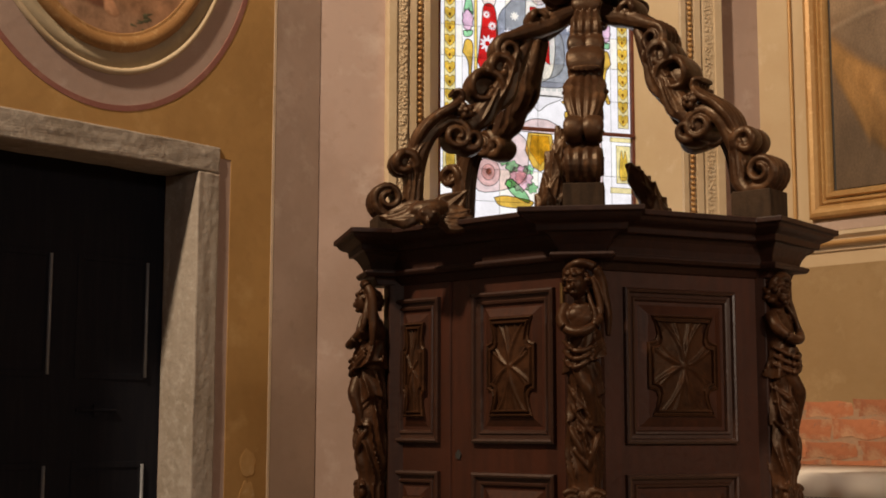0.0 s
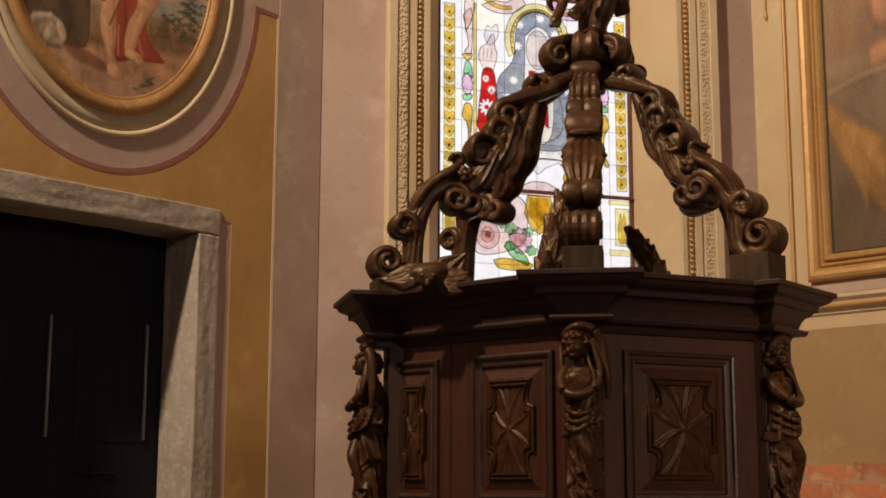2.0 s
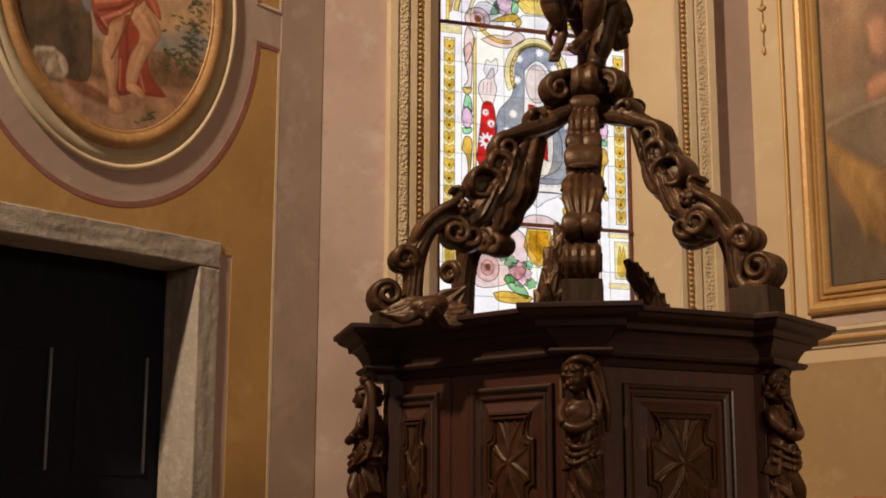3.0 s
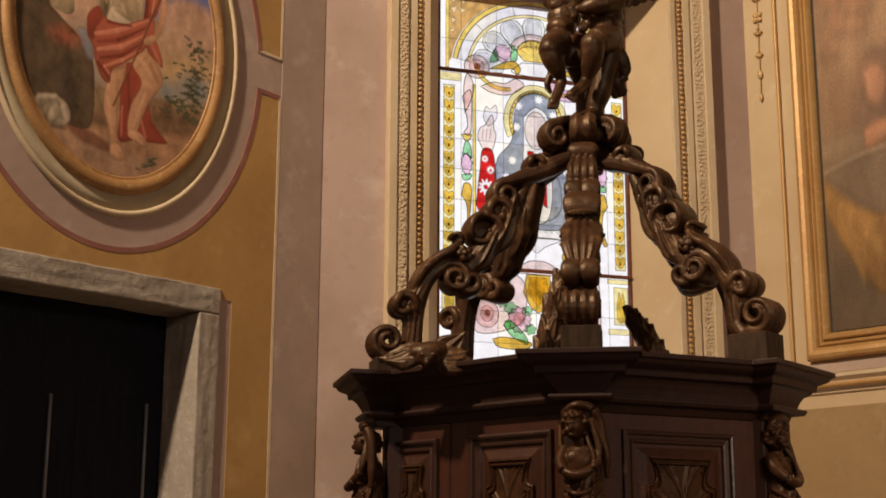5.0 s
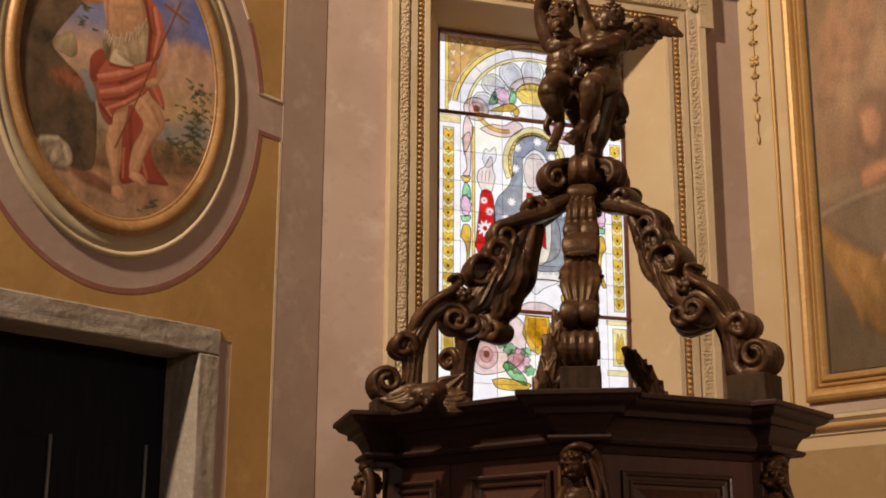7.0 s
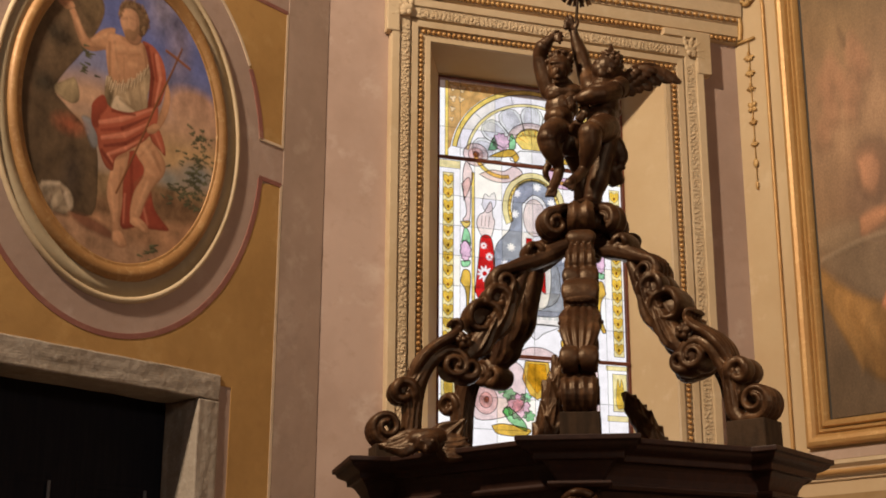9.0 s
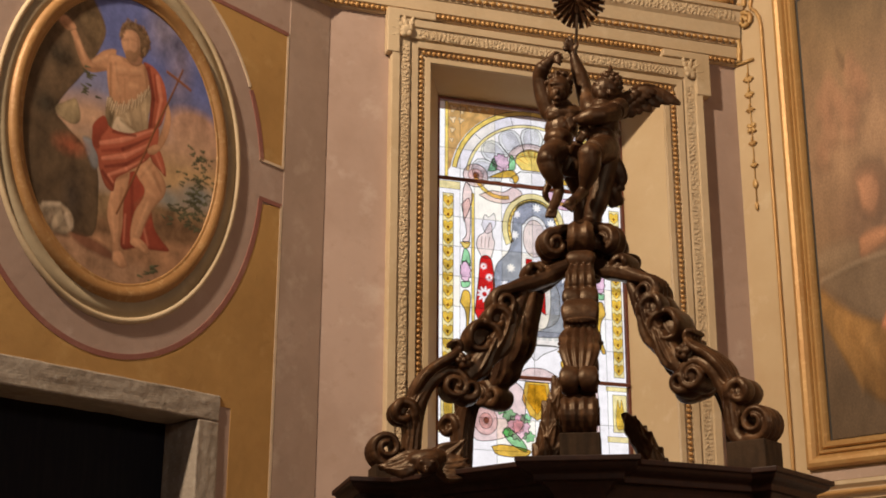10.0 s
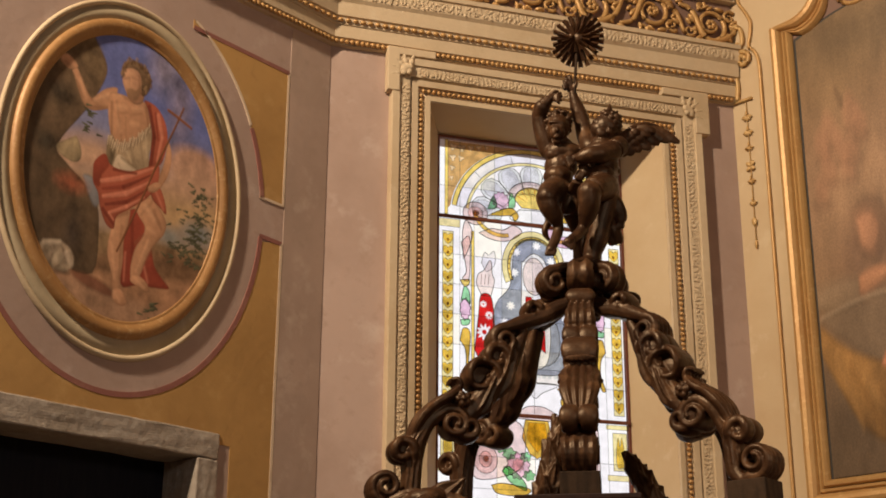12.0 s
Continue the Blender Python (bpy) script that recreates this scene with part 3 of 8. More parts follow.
def band(cx, cz, rx, rz, w, a0, a1, n=20):
    """A curved strip of width w inside the arc."""
    return oval(cx, cz, rx, rz, n, a0, a1) + oval(cx, cz, rx - w, rz - w, n, a0, a1)[::-1]


def blob(pts, n=5):
    q = smooth_path([(x, 0, z) for x, z in pts] + [(pts[0][0], 0, pts[0][1])], n)
    return [(v.x, v.z) for v in q[:-1]]


def mirrored(pts):
    return [(GW - x, z) for x, z in pts][::-1]


def inside(p, loop):
    n, hit = len(loop), False
    for k in range(n):
        (xa, za), (xb, zb) = loop[k - 1], loop[k]
        if (za > p[1]) != (zb > p[1]) and p[0] < (xb - xa) * (p[1] - za) / (zb - za) + xa:
            hit = not hit
    return hit


def pierced(outer, inners, m):
    """A piece of glass with other pieces let into it."""
    layer[0] += 1
    y = 0.001 + 0.00004 * layer[0]
    pts, edges = [], []
    for loop in [outer] + inners:
        s, n = len(pts), len(loop)
        pts += [Vector(p) for p in loop]
        edges += [(s + k, s + (k + 1) % n) for k in range(n)]
    vs, _, fs = delaunay_2d_cdt(pts, edges, [], 0, 1e-6)[:3]
    bm = bmesh.new()
    bv = [bm.verts.new((v.x, y, v.y)) for v in vs]
    for f in fs:
        c = (sum(vs[k].x for k in f) / len(f), sum(vs[k].y for k in f) / len(f))
        if inside(c, outer) and not any(inside(c, h) for h in inners):
            bm.faces.new([bv[k] for k in f])
    return part("pane", on(GLASS, bm), m, window)


# ground of pale panes
zs = [1.5, 1.75, 2.0, 2.22, 2.36, 2.555, 2.70, 2.85, 2.99, 3.13, 3.27, 3.447, 3.60, 3.836]
for i, (za, zb) in enumerate(zip(zs, zs[1:])):
    cuts = [0.0, 0.10, 0.168, 0.30, 0.45, 0.60, 0.733, 0.80, GW] if 3 < i < 11 else [0.0, 0.10, 0.27, 0.45, 0.63, 0.80, GW]
    for j, (xa, xb) in enumerate(zip(cuts, cuts[1:])):
        pane(rect(xa, xb, za, zb), G_CREAM if (i * 5 + j * 3) % 7 == 0 else (G_LILAC if (i + 2 * j) % 3 else G_WHITE), 0.0015)
# borders: gold chains of scales
for flip in (False, True):
    f = mirrored if flip else (lambda p: p)
    pane(f(rect(0.018, 0.068, 2.58, 3.378)), G_PALEYEL, 0.002)
    for k in range(13):
        z = 2.585 + k * 0.0605
        pane(f([(0.019, z + 0.03), (0.019, z + 0.052), (0.032, z + 0.058), (0.043, z + 0.048), (0.054, z + 0.058), (0.067, z + 0.052), (0.067, z + 0.03), (0.054, z + 0.012), (0.043, z + 0.003), (0.032, z + 0.012)]), G_YELLOW, 0.0012)
        pane(f(oval(0.043, z + 0.026, 0.006, 0.008, 8)), G_BROWN, 0)
    pane(f(rect(0.012, 0.08, 2.33, 2.50)), G_PALEYEL, 0.002)
    pane(f(blob([(0.03, 2.345), (0.06, 2.345), (0.066, 2.40), (0.055, 2.48), (0.046, 2.44), (0.036, 2.48), (0.024, 2.40)])), G_YELLOW, 0.0012)
    pane(f(rect(0.0, 0.11, 2.285, 2.31)), G_PALEYEL, 0.0015)
    pane(f(rect(0.0, 0.11, 2.516, 2.536)), G_PALEYEL, 0.0015)
    pane(f(rect(0.0, 0.10, 3.40, 3.437)), G_PALEYEL, 0.0015)
    pane(f(rect(0.154, 0.168, 2.66, 3.39)), G_YELLOW, 0.002)
    # side ornaments: scroll, rose, acanthus
    pane(f(blob([(0.105, 3.33), (0.145, 3.36), (0.148, 3.22), (0.14, 3.15), (0.112, 3.16), (0.13, 3.2)])), G_BLUSH)
    pane(f(blob([(0.10, 3.15), (0.145, 3.155), (0.14, 3.13), (0.12, 3.122)])), G_YELLOW)
    pane(f(blob([(0.104, 3.05), (0.12, 3.12), (0.143, 3.10), (0.148, 3.04), (0.125, 3.06)])), G_GREEN)
    pane(f(oval(0.125, 3.015, 0.024, 0.05, 40, wob=0.11, k=10)), G_PINK)
    pane(f(blob([(0.103, 2.965), (0.145, 2.97), (0.14, 2.945), (0.11, 2.94)])), G_GREEN)
    pane(f(blob([(0.10, 2.87), (0.115, 2.925), (0.147, 2.91), (0.142, 2.80), (0.128, 2.70), (0.112, 2.685), (0.108, 2.70), (0.128, 2.76), (0.124, 2.83)])), G_GOLD)
    # spandrel with gilt leaves
    corner = [(0.042, 3.49), (0.042, 3.826), (0.40, 3.826)] + oval(0.4505, 3.455, 0.40, 0.375, 14, 97, 172)
    leaves = []
    for x, z, a, r in ((0.066, 3.796, 0.8, 0.017), (0.064, 3.742, -0.5, 0.016), (0.062, 3.690, 0.6, 0.013), (0.058, 3.64, -0.6, 0.010), (0.108, 3.794, -0.3, 0.018), (0.104, 3.742, 0.9, 0.015), (0.152, 3.800, 0.5, 0.014), (0.192, 3.806, -0.4, 0.012), (0.230, 3.812, 0.4, 0.009)):
        leaves.append(f([(x + r * (0.82 + 0.30 * math.sin(3 * t + a)) * math.cos(t), z + r * (0.82 + 0.30 * math.sin(3 * t + a)) * math.sin(t)) for t in [2 * math.pi * i / 24 for i in range(24)]]))
    pierced(f(corner), leaves, G_TAN)
    for loop in leaves:
        pane(loop, G_UMBER, 0.0010)
    pane(f(rect(0.026, 0.041, 3.46, 3.83)), G_YELLOW, 0.0015)
    # round scroll and garland over the shoulder of the arch
    pane(f(blob([(0.115, 3.25), (0.14, 3.30), (0.16, 3.38), (0.13, 3.44), (0.112, 3.38)])), G_BLUSH)
    pane(f(oval(0.174, 3.478, 0.060, 0.056, 24)), G_BLUSH)
    pane(f(oval(0.174, 3.478, 0.036, 0.034, 20)), G_BLUSH, 0.0014)
    pane(f(oval(0.176, 3.480, 0.016, 0.015, 14)), G_LINE, 0.0010)
    pane(f(band(0.30, 3.52, 0.145, 0.145, 0.018, 195, 285)), G_YELLOW, 0.0015)
    pane(f(blob([(0.19, 3.385), (0.25, 3.36), (0.33, 3.36), (0.40, 3.41), (0.36, 3.44), (0.31, 3.412), (0.25, 3.412)])), G_PINK if flip else G_BLUSH)
    pane(f(blob([(0.232, 3.505), (0.262, 3.575), (0.278, 3.52)])), G_GREEN)
    pane(f(oval(0.298, 3.555, 0.040, 0.042, 44, wob=0.12, k=11)), G_PINK)
    pane(f(blob([(0.335, 3.52), (0.345, 3.60), (0.368, 3.57), (0.365, 3.53)])), G_GREEN)
    pane(f(blob([(0.235, 3.475), (0.29, 3.505), (0.35, 3.525), (0.385, 3.49), (0.365, 3.46), (0.35, 3.485), (0.30, 3.48)])), G_GOLD)
# arch and its shell
pane(band(0.4505, 3.455, 0.395, 0.372, 0.022, 8, 172, 40), G_YELLOW, 0.002)
for k in range(5):
    pane(band(0.4505, 3.455, 0.372, 0.349, 0.045, 8 + k * 32.8, 8 + (k + 1) * 32.8, 10), G_LILAC, 0.002)
pane(band(0.4505, 3.455, 0.327, 0.304, 0.014, 8, 172, 40), G_PALEYEL, 0.0016)
for k in range(7):
    a = 12 + k * 26
    c, si = math.cos(radians(a)), math.sin(radians(a))
    lobe = [(0.150, 0.034), (0.205, 0.050), (0.255, 0.056), (0.285, 0.044), (0.300, 0.016)]
    loop = lobe + [(r, -w) for r, w in lobe[::-1]]
    pane([(0.4505 + r * c - w * si, 3.462 + (r * si + w * c) * 0.94) for r, w in loop], G_GREY, 0.0018)
    pane([(0.4505 + (r - 0.006) * c - w * 0.72 * si, 3.462 + ((r - 0.006) * si + w * 0.72 * c) * 0.94) for r, w in loop[1:-1]], G_LILAC, 0.0008)
    pane([(0.4505 + (r - 0.012) * c - (w * 0.34 - 0.008) * si, 3.462 + ((r - 0.012) * si + (w * 0.34 - 0.008) * c) * 0.94) for r, w in loop[1:-1]], G_WHITE, 0)
pane(band(0.4505, 3.56, 0.125, 0.105, 0.034, 15, 165, 12), G_BLUSH)
pane(oval(0.4505, 3.565, 0.083, 0.072, 20, 0, 180) + [(0.40, 3.53), (0.50, 3.53)], G_YELLOW)
for k in range(6):
    a = radians(20 + k * 28)
    pane([(0.4505 + 0.02 * math.cos(a - 0.2), 3.55 + 0.02 * math.sin(a)), (0.4505 + 0.075 * math.cos(a - 0.05), 3.565 + 0.064 * math.sin(a - 0.05)), (0.4505 + 0.075 * math.cos(a + 0.05), 3.565 + 0.064 * math.sin(a + 0.05))], G_GOLD, 0)
pane(blob([(0.39, 3.52), (0.51, 3.52), (0.56, 3.47), (0.4505, 3.458), (0.34, 3.47)]), G_WHITE)
# plain robed figure
FX = 0.455
pane(band(FX, 3.24, 0.155, 0.178, 0.026, -28, 208, 32), G_PALEYEL, 0.0018)
pane(band(FX, 3.24, 0.128, 0.150, 0.014, -28, 208, 32), G_YELLOW, 0.0016)
for k in range(24):
    a = radians(-26 + k * 232 / 23)
    pane(oval(FX + 0.121 * math.cos(a), 3.24 + 0.143 * math.sin(a), 0.0045, 0.0045, 8), G_LINE, 0)
VEIL = blob([(0.395, 3.26), (FX, 3.31), (0.515, 3.26), (0.52, 3.1), (0.53, 2.9), (0.50, 2.78), (0.41, 2.78), (0.385, 2.9), (0.392, 3.1)])


def star(x, z, r, k=8, n=32):
    return oval(x, z, r, r, n, wob=0.32, k=k)


MANTLE = blob([(0.35, 3.27), (0.375, 3.35), (FX, 3.383), (0.535, 3.35), (0.56, 3.27), (0.575, 3.16), (0.64, 3.08), (0.67, 2.9), (0.60, 2.76), (0.44, 2.74), (0.29, 2.78), (0.255, 2.92), (0.268, 3.05), (0.335, 3.14)])
STARS = [star(x, z, 0.017) for x, z in ((0.31, 2.97), (0.34, 3.05), (0.37, 3.31), (0.47, 3.35), (0.54, 3.28), (0.60, 3.02), (0.345, 2.88), (0.29, 2.87), (0.36, 3.21), (0.555, 3.17), (0.62, 2.9))]
pierced(MANTLE, [VEIL] + STARS, G_BLUE)
pane(MANTLE, G_WHITE, 0.002)
pane(VEIL, G_WHITE, 0.002)
pane(oval(FX, 3.2, 0.055, 0.090, 24), G_SKIN, 0.0018)
pane([(0.412, 3.1), (0.44, 3.1), (0.455, 3.0), (0.45, 2.9), (0.412, 2.9)], G_RED, 0.002)
pane([(0.47, 3.08), (0.50, 3.1), (0.505, 2.84), (0.48, 2.86)], G_RED, 0.002)
pane(oval(0.49, 3.03, 0.058, 0.062, 20), G_PALEYEL, 0.0018)
pane(oval(0.49, 3.025, 0.036, 0.044, 18), G_SKIN, 0.0014)
pane(blob([(0.42, 2.98), (0.49, 2.97), (0.56, 2.98), (0.57, 2.84), (0.50, 2.78), (0.41, 2.80)]), G_CREAM, 0.002)
SLEEVE = blob([(0.167, 2.83), (0.185, 2.99), (0.197, 3.085), (0.243, 3.085), (0.259, 2.99), (0.262, 2.86), (0.235, 2.79), (0.19, 2.79)])
ROSETTES = ((0.213, 2.915, 0.031), (0.236, 2.995, 0.016), (0.209, 3.045, 0.014))
pierced(SLEEVE, [star(x, z, r, 10, 40) for x, z, r in ROSETTES], G_RED)
pane(SLEEVE, G_WHITE, 0.0022)
for x, z, r in ROSETTES:
    pane(oval(x, z, r * 0.36, r * 0.36, 12), G_RED, 0)
pane(blob([(0.200, 3.085), (0.176, 3.140), (0.186, 3.185), (0.212, 3.205), (0.236, 3.250), (0.248, 3.245), (0.252, 3.190), (0.262, 3.160), (0.250, 3.105), (0.240, 3.085)]), G_SKIN, 0.002)
for k in range(3):
    pane([(0.196 + 0.017 * k, 3.135), (0.199 + 0.017 * k, 3.135), (0.203 + 0.018 * k, 3.186), (0.200 + 0.018 * k, 3.186)], G_LINE, 0)
pane(blob([(0.20, 3.24), (0.215, 3.29), (0.235, 3.28), (0.262, 3.3), (0.265, 3.24), (0.225, 3.20)]), G_LILAC, 0.0016)
pane(rect(0.33, 0.60, 2.70, 2.765), G_LILAC, 0.0018)
for k in range(9):
    pane(rect(0.345 + k * 0.028, 0.365 + k * 0.028, 2.725, 2.745), G_GREY, 0)
pane(blob([(0.36, 2.70), (0.42, 2.66), (0.45, 2.63), (0.49, 2.66), (0.56, 2.70)]), G_WHITE, 0.0018)
pane(blob([(0.555, 2.68), (0.60, 2.69), (0.615, 2.62), (0.58, 2.60), (0.572, 2.63), (0.59, 2.65)]), G_GOLD)
# base: rose cornice, cartouche, garlands
pane(blob([(0.335, 2.535), (0.40, 2.585), (FX, 2.595), (0.51, 2.585), (0.575, 2.535)]), G_BLUSH, 0.002)
pane([(0.40, 2.53), (0.51, 2.53), (0.525, 2.45), (0.49, 2.38), (FX, 2.36), (0.42, 2.38), (0.385, 2.45)], G_GOLD, 0.002)
pane([(0.415, 2.52), (0.495, 2.52), (0.505, 2.45), (FX, 2.385), (0.405, 2.45)], G_YELLOW, 0.0012)
for flip in (False, True):
    f = mirrored if flip else (lambda p: p)
    pane(f(blob([(0.155, 2.53), (0.30, 2.535), (0.385, 2.50), (0.40, 2.40), (0.36, 2.30), (0.17, 2.26), (0.15, 2.4)])), G_BLUSH, 0.002)
    pane(f(oval(0.215, 2.345, 0.055, 0.062, 22)), G_BLUSH, 0.0016)
    pane(f(oval(0.215, 2.345, 0.03, 0.035, 18)), G_BLUSH, 0.0014)
    pane(f(oval(0.217, 2.347, 0.013, 0.015, 14)), G_LINE, 0.0010)
    pane(f(oval(0.275, 2.445, 0.045, 0.05, 44, wob=0.11, k=11)), G_PINK)
    for x, z, r in ((0.285, 2.400, 0.026), (0.325, 2.375, 0.030), (0.400, 2.365, 0.024), (0.415, 2.285, 0.026), (0.318, 2.300, 0.024)):
        pane(f(oval(x, z, r, r * 0.85, 36, wob=0.16, k=6)), G_GREEN, 0.0014)
    pane(f(oval(0.365, 2.325, 0.052, 0.056, 44, wob=0.11, k=12)), G_PINK)
    pane(f(oval(0.365, 2.327, 0.026, 0.028, 36, wob=0.15, k=8)), G_BLUSH, 0.0012)
    pane(f(blob([(0.29, 2.30), (0.33, 2.25), (0.40, 2.22), (0.39, 2.26), (0.32, 2.32)])), G_GREEN)
    pane(f(blob([(0.24, 2.235), (0.30, 2.245), (0.42, 2.225), (0.38, 2.195), (0.27, 2.2)])), G_GOLD)
# iron bars across the glass
for z in (3.447, 2.548):
    bm = bmesh.new()
    box(bm, -0.01, GW + 0.008, 0.008, 0.022, z - 0.008, z + 0.008)
    soft_edges(part("saddle_bar", on(GLASS, bm), IRON, window, "rusty iron saddle bar"), 0.003)
bm = bmesh.new()
ring(bm, [(-0.012, 1.4), (GW + 0.012, 1.4), (GW + 0.012, GZ1 + 0.012), (-0.012, GZ1 + 0.012)], [(0.0, 1.412), (GW, 1.412), (GW, GZ1), (0.0, GZ1)], -0.012, 0.012)
part("window_rim", on(GLASS, bm), IRON, window, "thin rusty iron rim")
bm = bmesh.new()
box(bm, 0.281, 0.299, 0.044, 0.0475, 2.872, 2.880)
tagged(part("paper_tag", on(WIN, bm), LINEN), "tiny white paper tag stuck to the window frame", "tag")

# ---- cornice along the left and window walls ----
def offset_corner(o):
    a, b = LEFT.to_3x3().col[1].to_2d(), WIN.to_3x3().col[1].to_2d()
    return Vector(CL) + (a + b) * (o / (1 + a.dot(b)))


def run(profile, name, m, label=""):
    """A moulding along the left wall, round the corner and along the window wall."""
    bm = bmesh.new()
    loops = []
    for o, z in profile:
        p = LEFT @ Vector((3.6, o, z))
        c = offset_corner(o)
        q = WIN @ Vector((WIN_W + 0.25 * o - 0.001, o, z))
        loops.append([bm.verts.new(v) for v in (p, (c.x, c.y, z), q)])
    for a, b in zip(loops, loops[1:]):
        for i in range(2):
            bm.faces.new((a[i], a[i + 1], b[i + 1], b[i]))
    return part(name, bm, m, cornice, label)


cornice = empty("cornice", "cream stucco cornice with gilt beads and a scrolled frieze", "cornice", kind="structure")
run([(0.0, 4.094), (0.020, 4.096), (0.022, 4.124), (0.034, 4.128), (0.036, 4.186), (0.042, 4.188), (0.044, 4.222), (0.054, 4.226), (0.058, 4.29), (0.066, 4.30), (0.070, 4.305), (0.072, 4.36), (0.082, 4.364), (0.084, 4.385), (0.03, 4.392)], "lower_moulding", CREAM)
run([(0.028, 4.390), (0.028, 4.63)], "frieze", GREYPAINT, "dark mauve frieze ground")
run([(0.028, 4.628), (0.06, 4.632), (0.062, 4.668), (0.09, 4.672), (0.12, 4.74), (0.16, 4.76), (0.17, 4.82), (0.0, 4.83)], "upper_moulding", CREAM)


def run_ends(o, z):
    c = offset_corner(o)
    return (LEFT @ Vector((2.6, o, z)), Vector((c.x, c.y, z)), WIN @ Vector((WIN_W - 0.01, o, z)))


def bead_run(o, z, step, r, stretch, name="bead_row"):
    p, c, q = run_ends(o, z)
    for a, b in ((p, c), (c, q)):
        bm = bmesh.new()
        beads(bm, a, b, step, r, stretch)
        tagged(part(name, bm, GILT, cornice, "row of gilt beads", True), kind="stuff")


bead_run(0.028, 4.111, 0.0235, 0.0115, 1.0)
bead_run(0.050, 4.205, 0.034, 0.0105, 1.35)
bead_run(0.066, 4.650, 0.030, 0.012, 1.2)
for wall, x0, x1 in ((LEFT, 0.0, 2.4), (WIN, 0.03, WIN_W - 0.02)):
    bm = bmesh.new()
    leaf_band(bm, (x0, 0.073, 4.332), (x1, 0.073, 4.332), 0.020, 0.050, 0.008)
    tagged(part("leaf_band", on(wall, bm), CREAM, cornice, "carved cream leaf band", True), kind="stuff")


def spiral(cx, cz, r0, r1, a0, turns, y, n=36):
    """A scroll in the wall's plane, from the outer radius to the inner."""
    out = []
    for i in range(n + 1):
        t = i / n
        r = r0 + (r1 - r0) * t
        a = a0 + turns * 2 * math.pi * t
        out.append((cx + r * math.cos(a), y, cz + r * math.sin(a)))
    return out


for k in range(6):
    x = 0.30 + k * 0.315
    s = 1 if k % 2 else -1
    bm = bmesh.new()
    z = 4.505 - 0.01 * s
    p = spiral(x, z, 0.085, 0.022, -1.2 * s, 1.35 * s, 0.042)
    tube(bm, p, [0.013 - 0.006 * i / len(p) for i in range(len(p))], 8)
    q = smooth_path([(x - 0.17, 0.042, z + 0.09 * s), (x - 0.10, 0.044, z + 0.06 * s), (x - 0.04, 0.044, z - 0.07 * s), (x + 0.03, 0.042, z - 0.085 * s), (x + 0.12, 0.042, z - 0.03 * s), (x + 0.17, 0.042, z + 0.085 * s)], 6)
    tube(bm, q, [0.009 + 0.007 * math.sin(math.pi * i / len(q)) for i in range(len(q))], 8)
    for j in range(6):
        a = j * 1.05
        ball(bm, (x + 0.016 * math.cos(a), 0.045, z + 0.016 * math.sin(a)), (0.012, 0.01, 0.012), None, 8, 6)
    for dx, dz, w, a in ((0.09, -0.06, 0.03, 0.6), (0.13, 0.03, 0.026, -0.5), (-0.10, 0.02, 0.028, 0.9), (0.05, 0.09, 0.024, 0.2), (-0.07, -0.085, 0.028, -0.7), (0.15, -0.085, 0.022, 0.3), (-0.02, 0.095, 0.02, -0.3)):
        ball(bm, (x + dx, 0.04, z + dz * s), (w, 0.014, w * 0.45), Matrix.Rotation(a * s, 4, "Y"), 10, 6)
    for dx, dz, r, tr in ((0.105, 0.055, 0.036, 1.2), (-0.115, -0.050, 0.034, -1.2), (0.02, -0.10, 0.024, 1.1), (-0.05, 0.10, 0.024, -1.1)):
        p = spiral(x + dx, z + dz * s, r, 0.008, 0.8 * s, tr * s, 0.040, 20)
        tube(bm, p, [0.009 - 0.004 * i / 20 for i in range(21)], 8)
    for j in range(12):
        a = j * 0.52
        rr = 0.105 if j % 2 else 0.118
        ball(bm, (x + rr * math.cos(a), 0.038, z + rr * 0.86 * math.sin(a)), (0.022, 0.012, 0.009), Matrix.Rotation(-a + 0.9 * s, 4, "Y"), 8, 6)
    part("gilt_scroll", on(WIN, bm), GILT, cornice, "gilt acanthus scroll on the frieze", True)

# ---- right wall: gilt trim, framed painting, string course, bare brick, altar ----
trim = empty("wall_ornament", "gilt stucco scroll and hanging leaf drop on the wall", "wall ornament")
bm = bmesh.new()
q = smooth_path([(0.168, 0.008, 1.95), (0.168, 0.008, 2.6), (0.168, 0.008, 3.4), (0.168, 0.008, 4.1), (0.166, 0.008, 4.27), (0.145, 0.008, 4.335), (0.117, 0.008, 4.372), (0.13, 0.008, 4.43), (0.135, 0.008, 4.50), (0.105, 0.008, 4.57), (0.075, 0.008, 4.63), (0.06, 0.008, 4.75)], 8)
tube(bm, q, 0.009, 8)
part("gilt_border", on(RIGHT, bm), GILT, trim, "thin gilt border moulding", True)
bm = bmesh.new()
q = smooth_path([(0.035, 0.01, 4.105), (0.042, 0.01, 4.18), (0.03, 0.01, 4.26), (0.02, 0.01, 4.31), (0.04, 0.012, 4.355), (0.08, 0.012, 4.352)], 6)
p = spiral(0.083, 4.312, 0.04, 0.008, 1.57, -1.4, 0.014)
tube(bm, list(q)[:-1] + [Vector(v) for v in p], 0.012, 8)
q = smooth_path([(0.015, 0.01, 4.35), (0.05, 0.012, 4.37), (0.085, 0.012, 4.40), (0.08, 0.012, 4.47), (0.05, 0.012, 4.50), (0.02, 0.012, 4.49)], 6)
tube(bm, q, 0.012, 8)
box(bm, 0.012, 0.115, 0.002, 0.014, 4.092, 4.104)
part("scroll", on(RIGHT, bm), GOLDPAINT, trim, "gold painted scroll", True)
bm = bmesh.new()
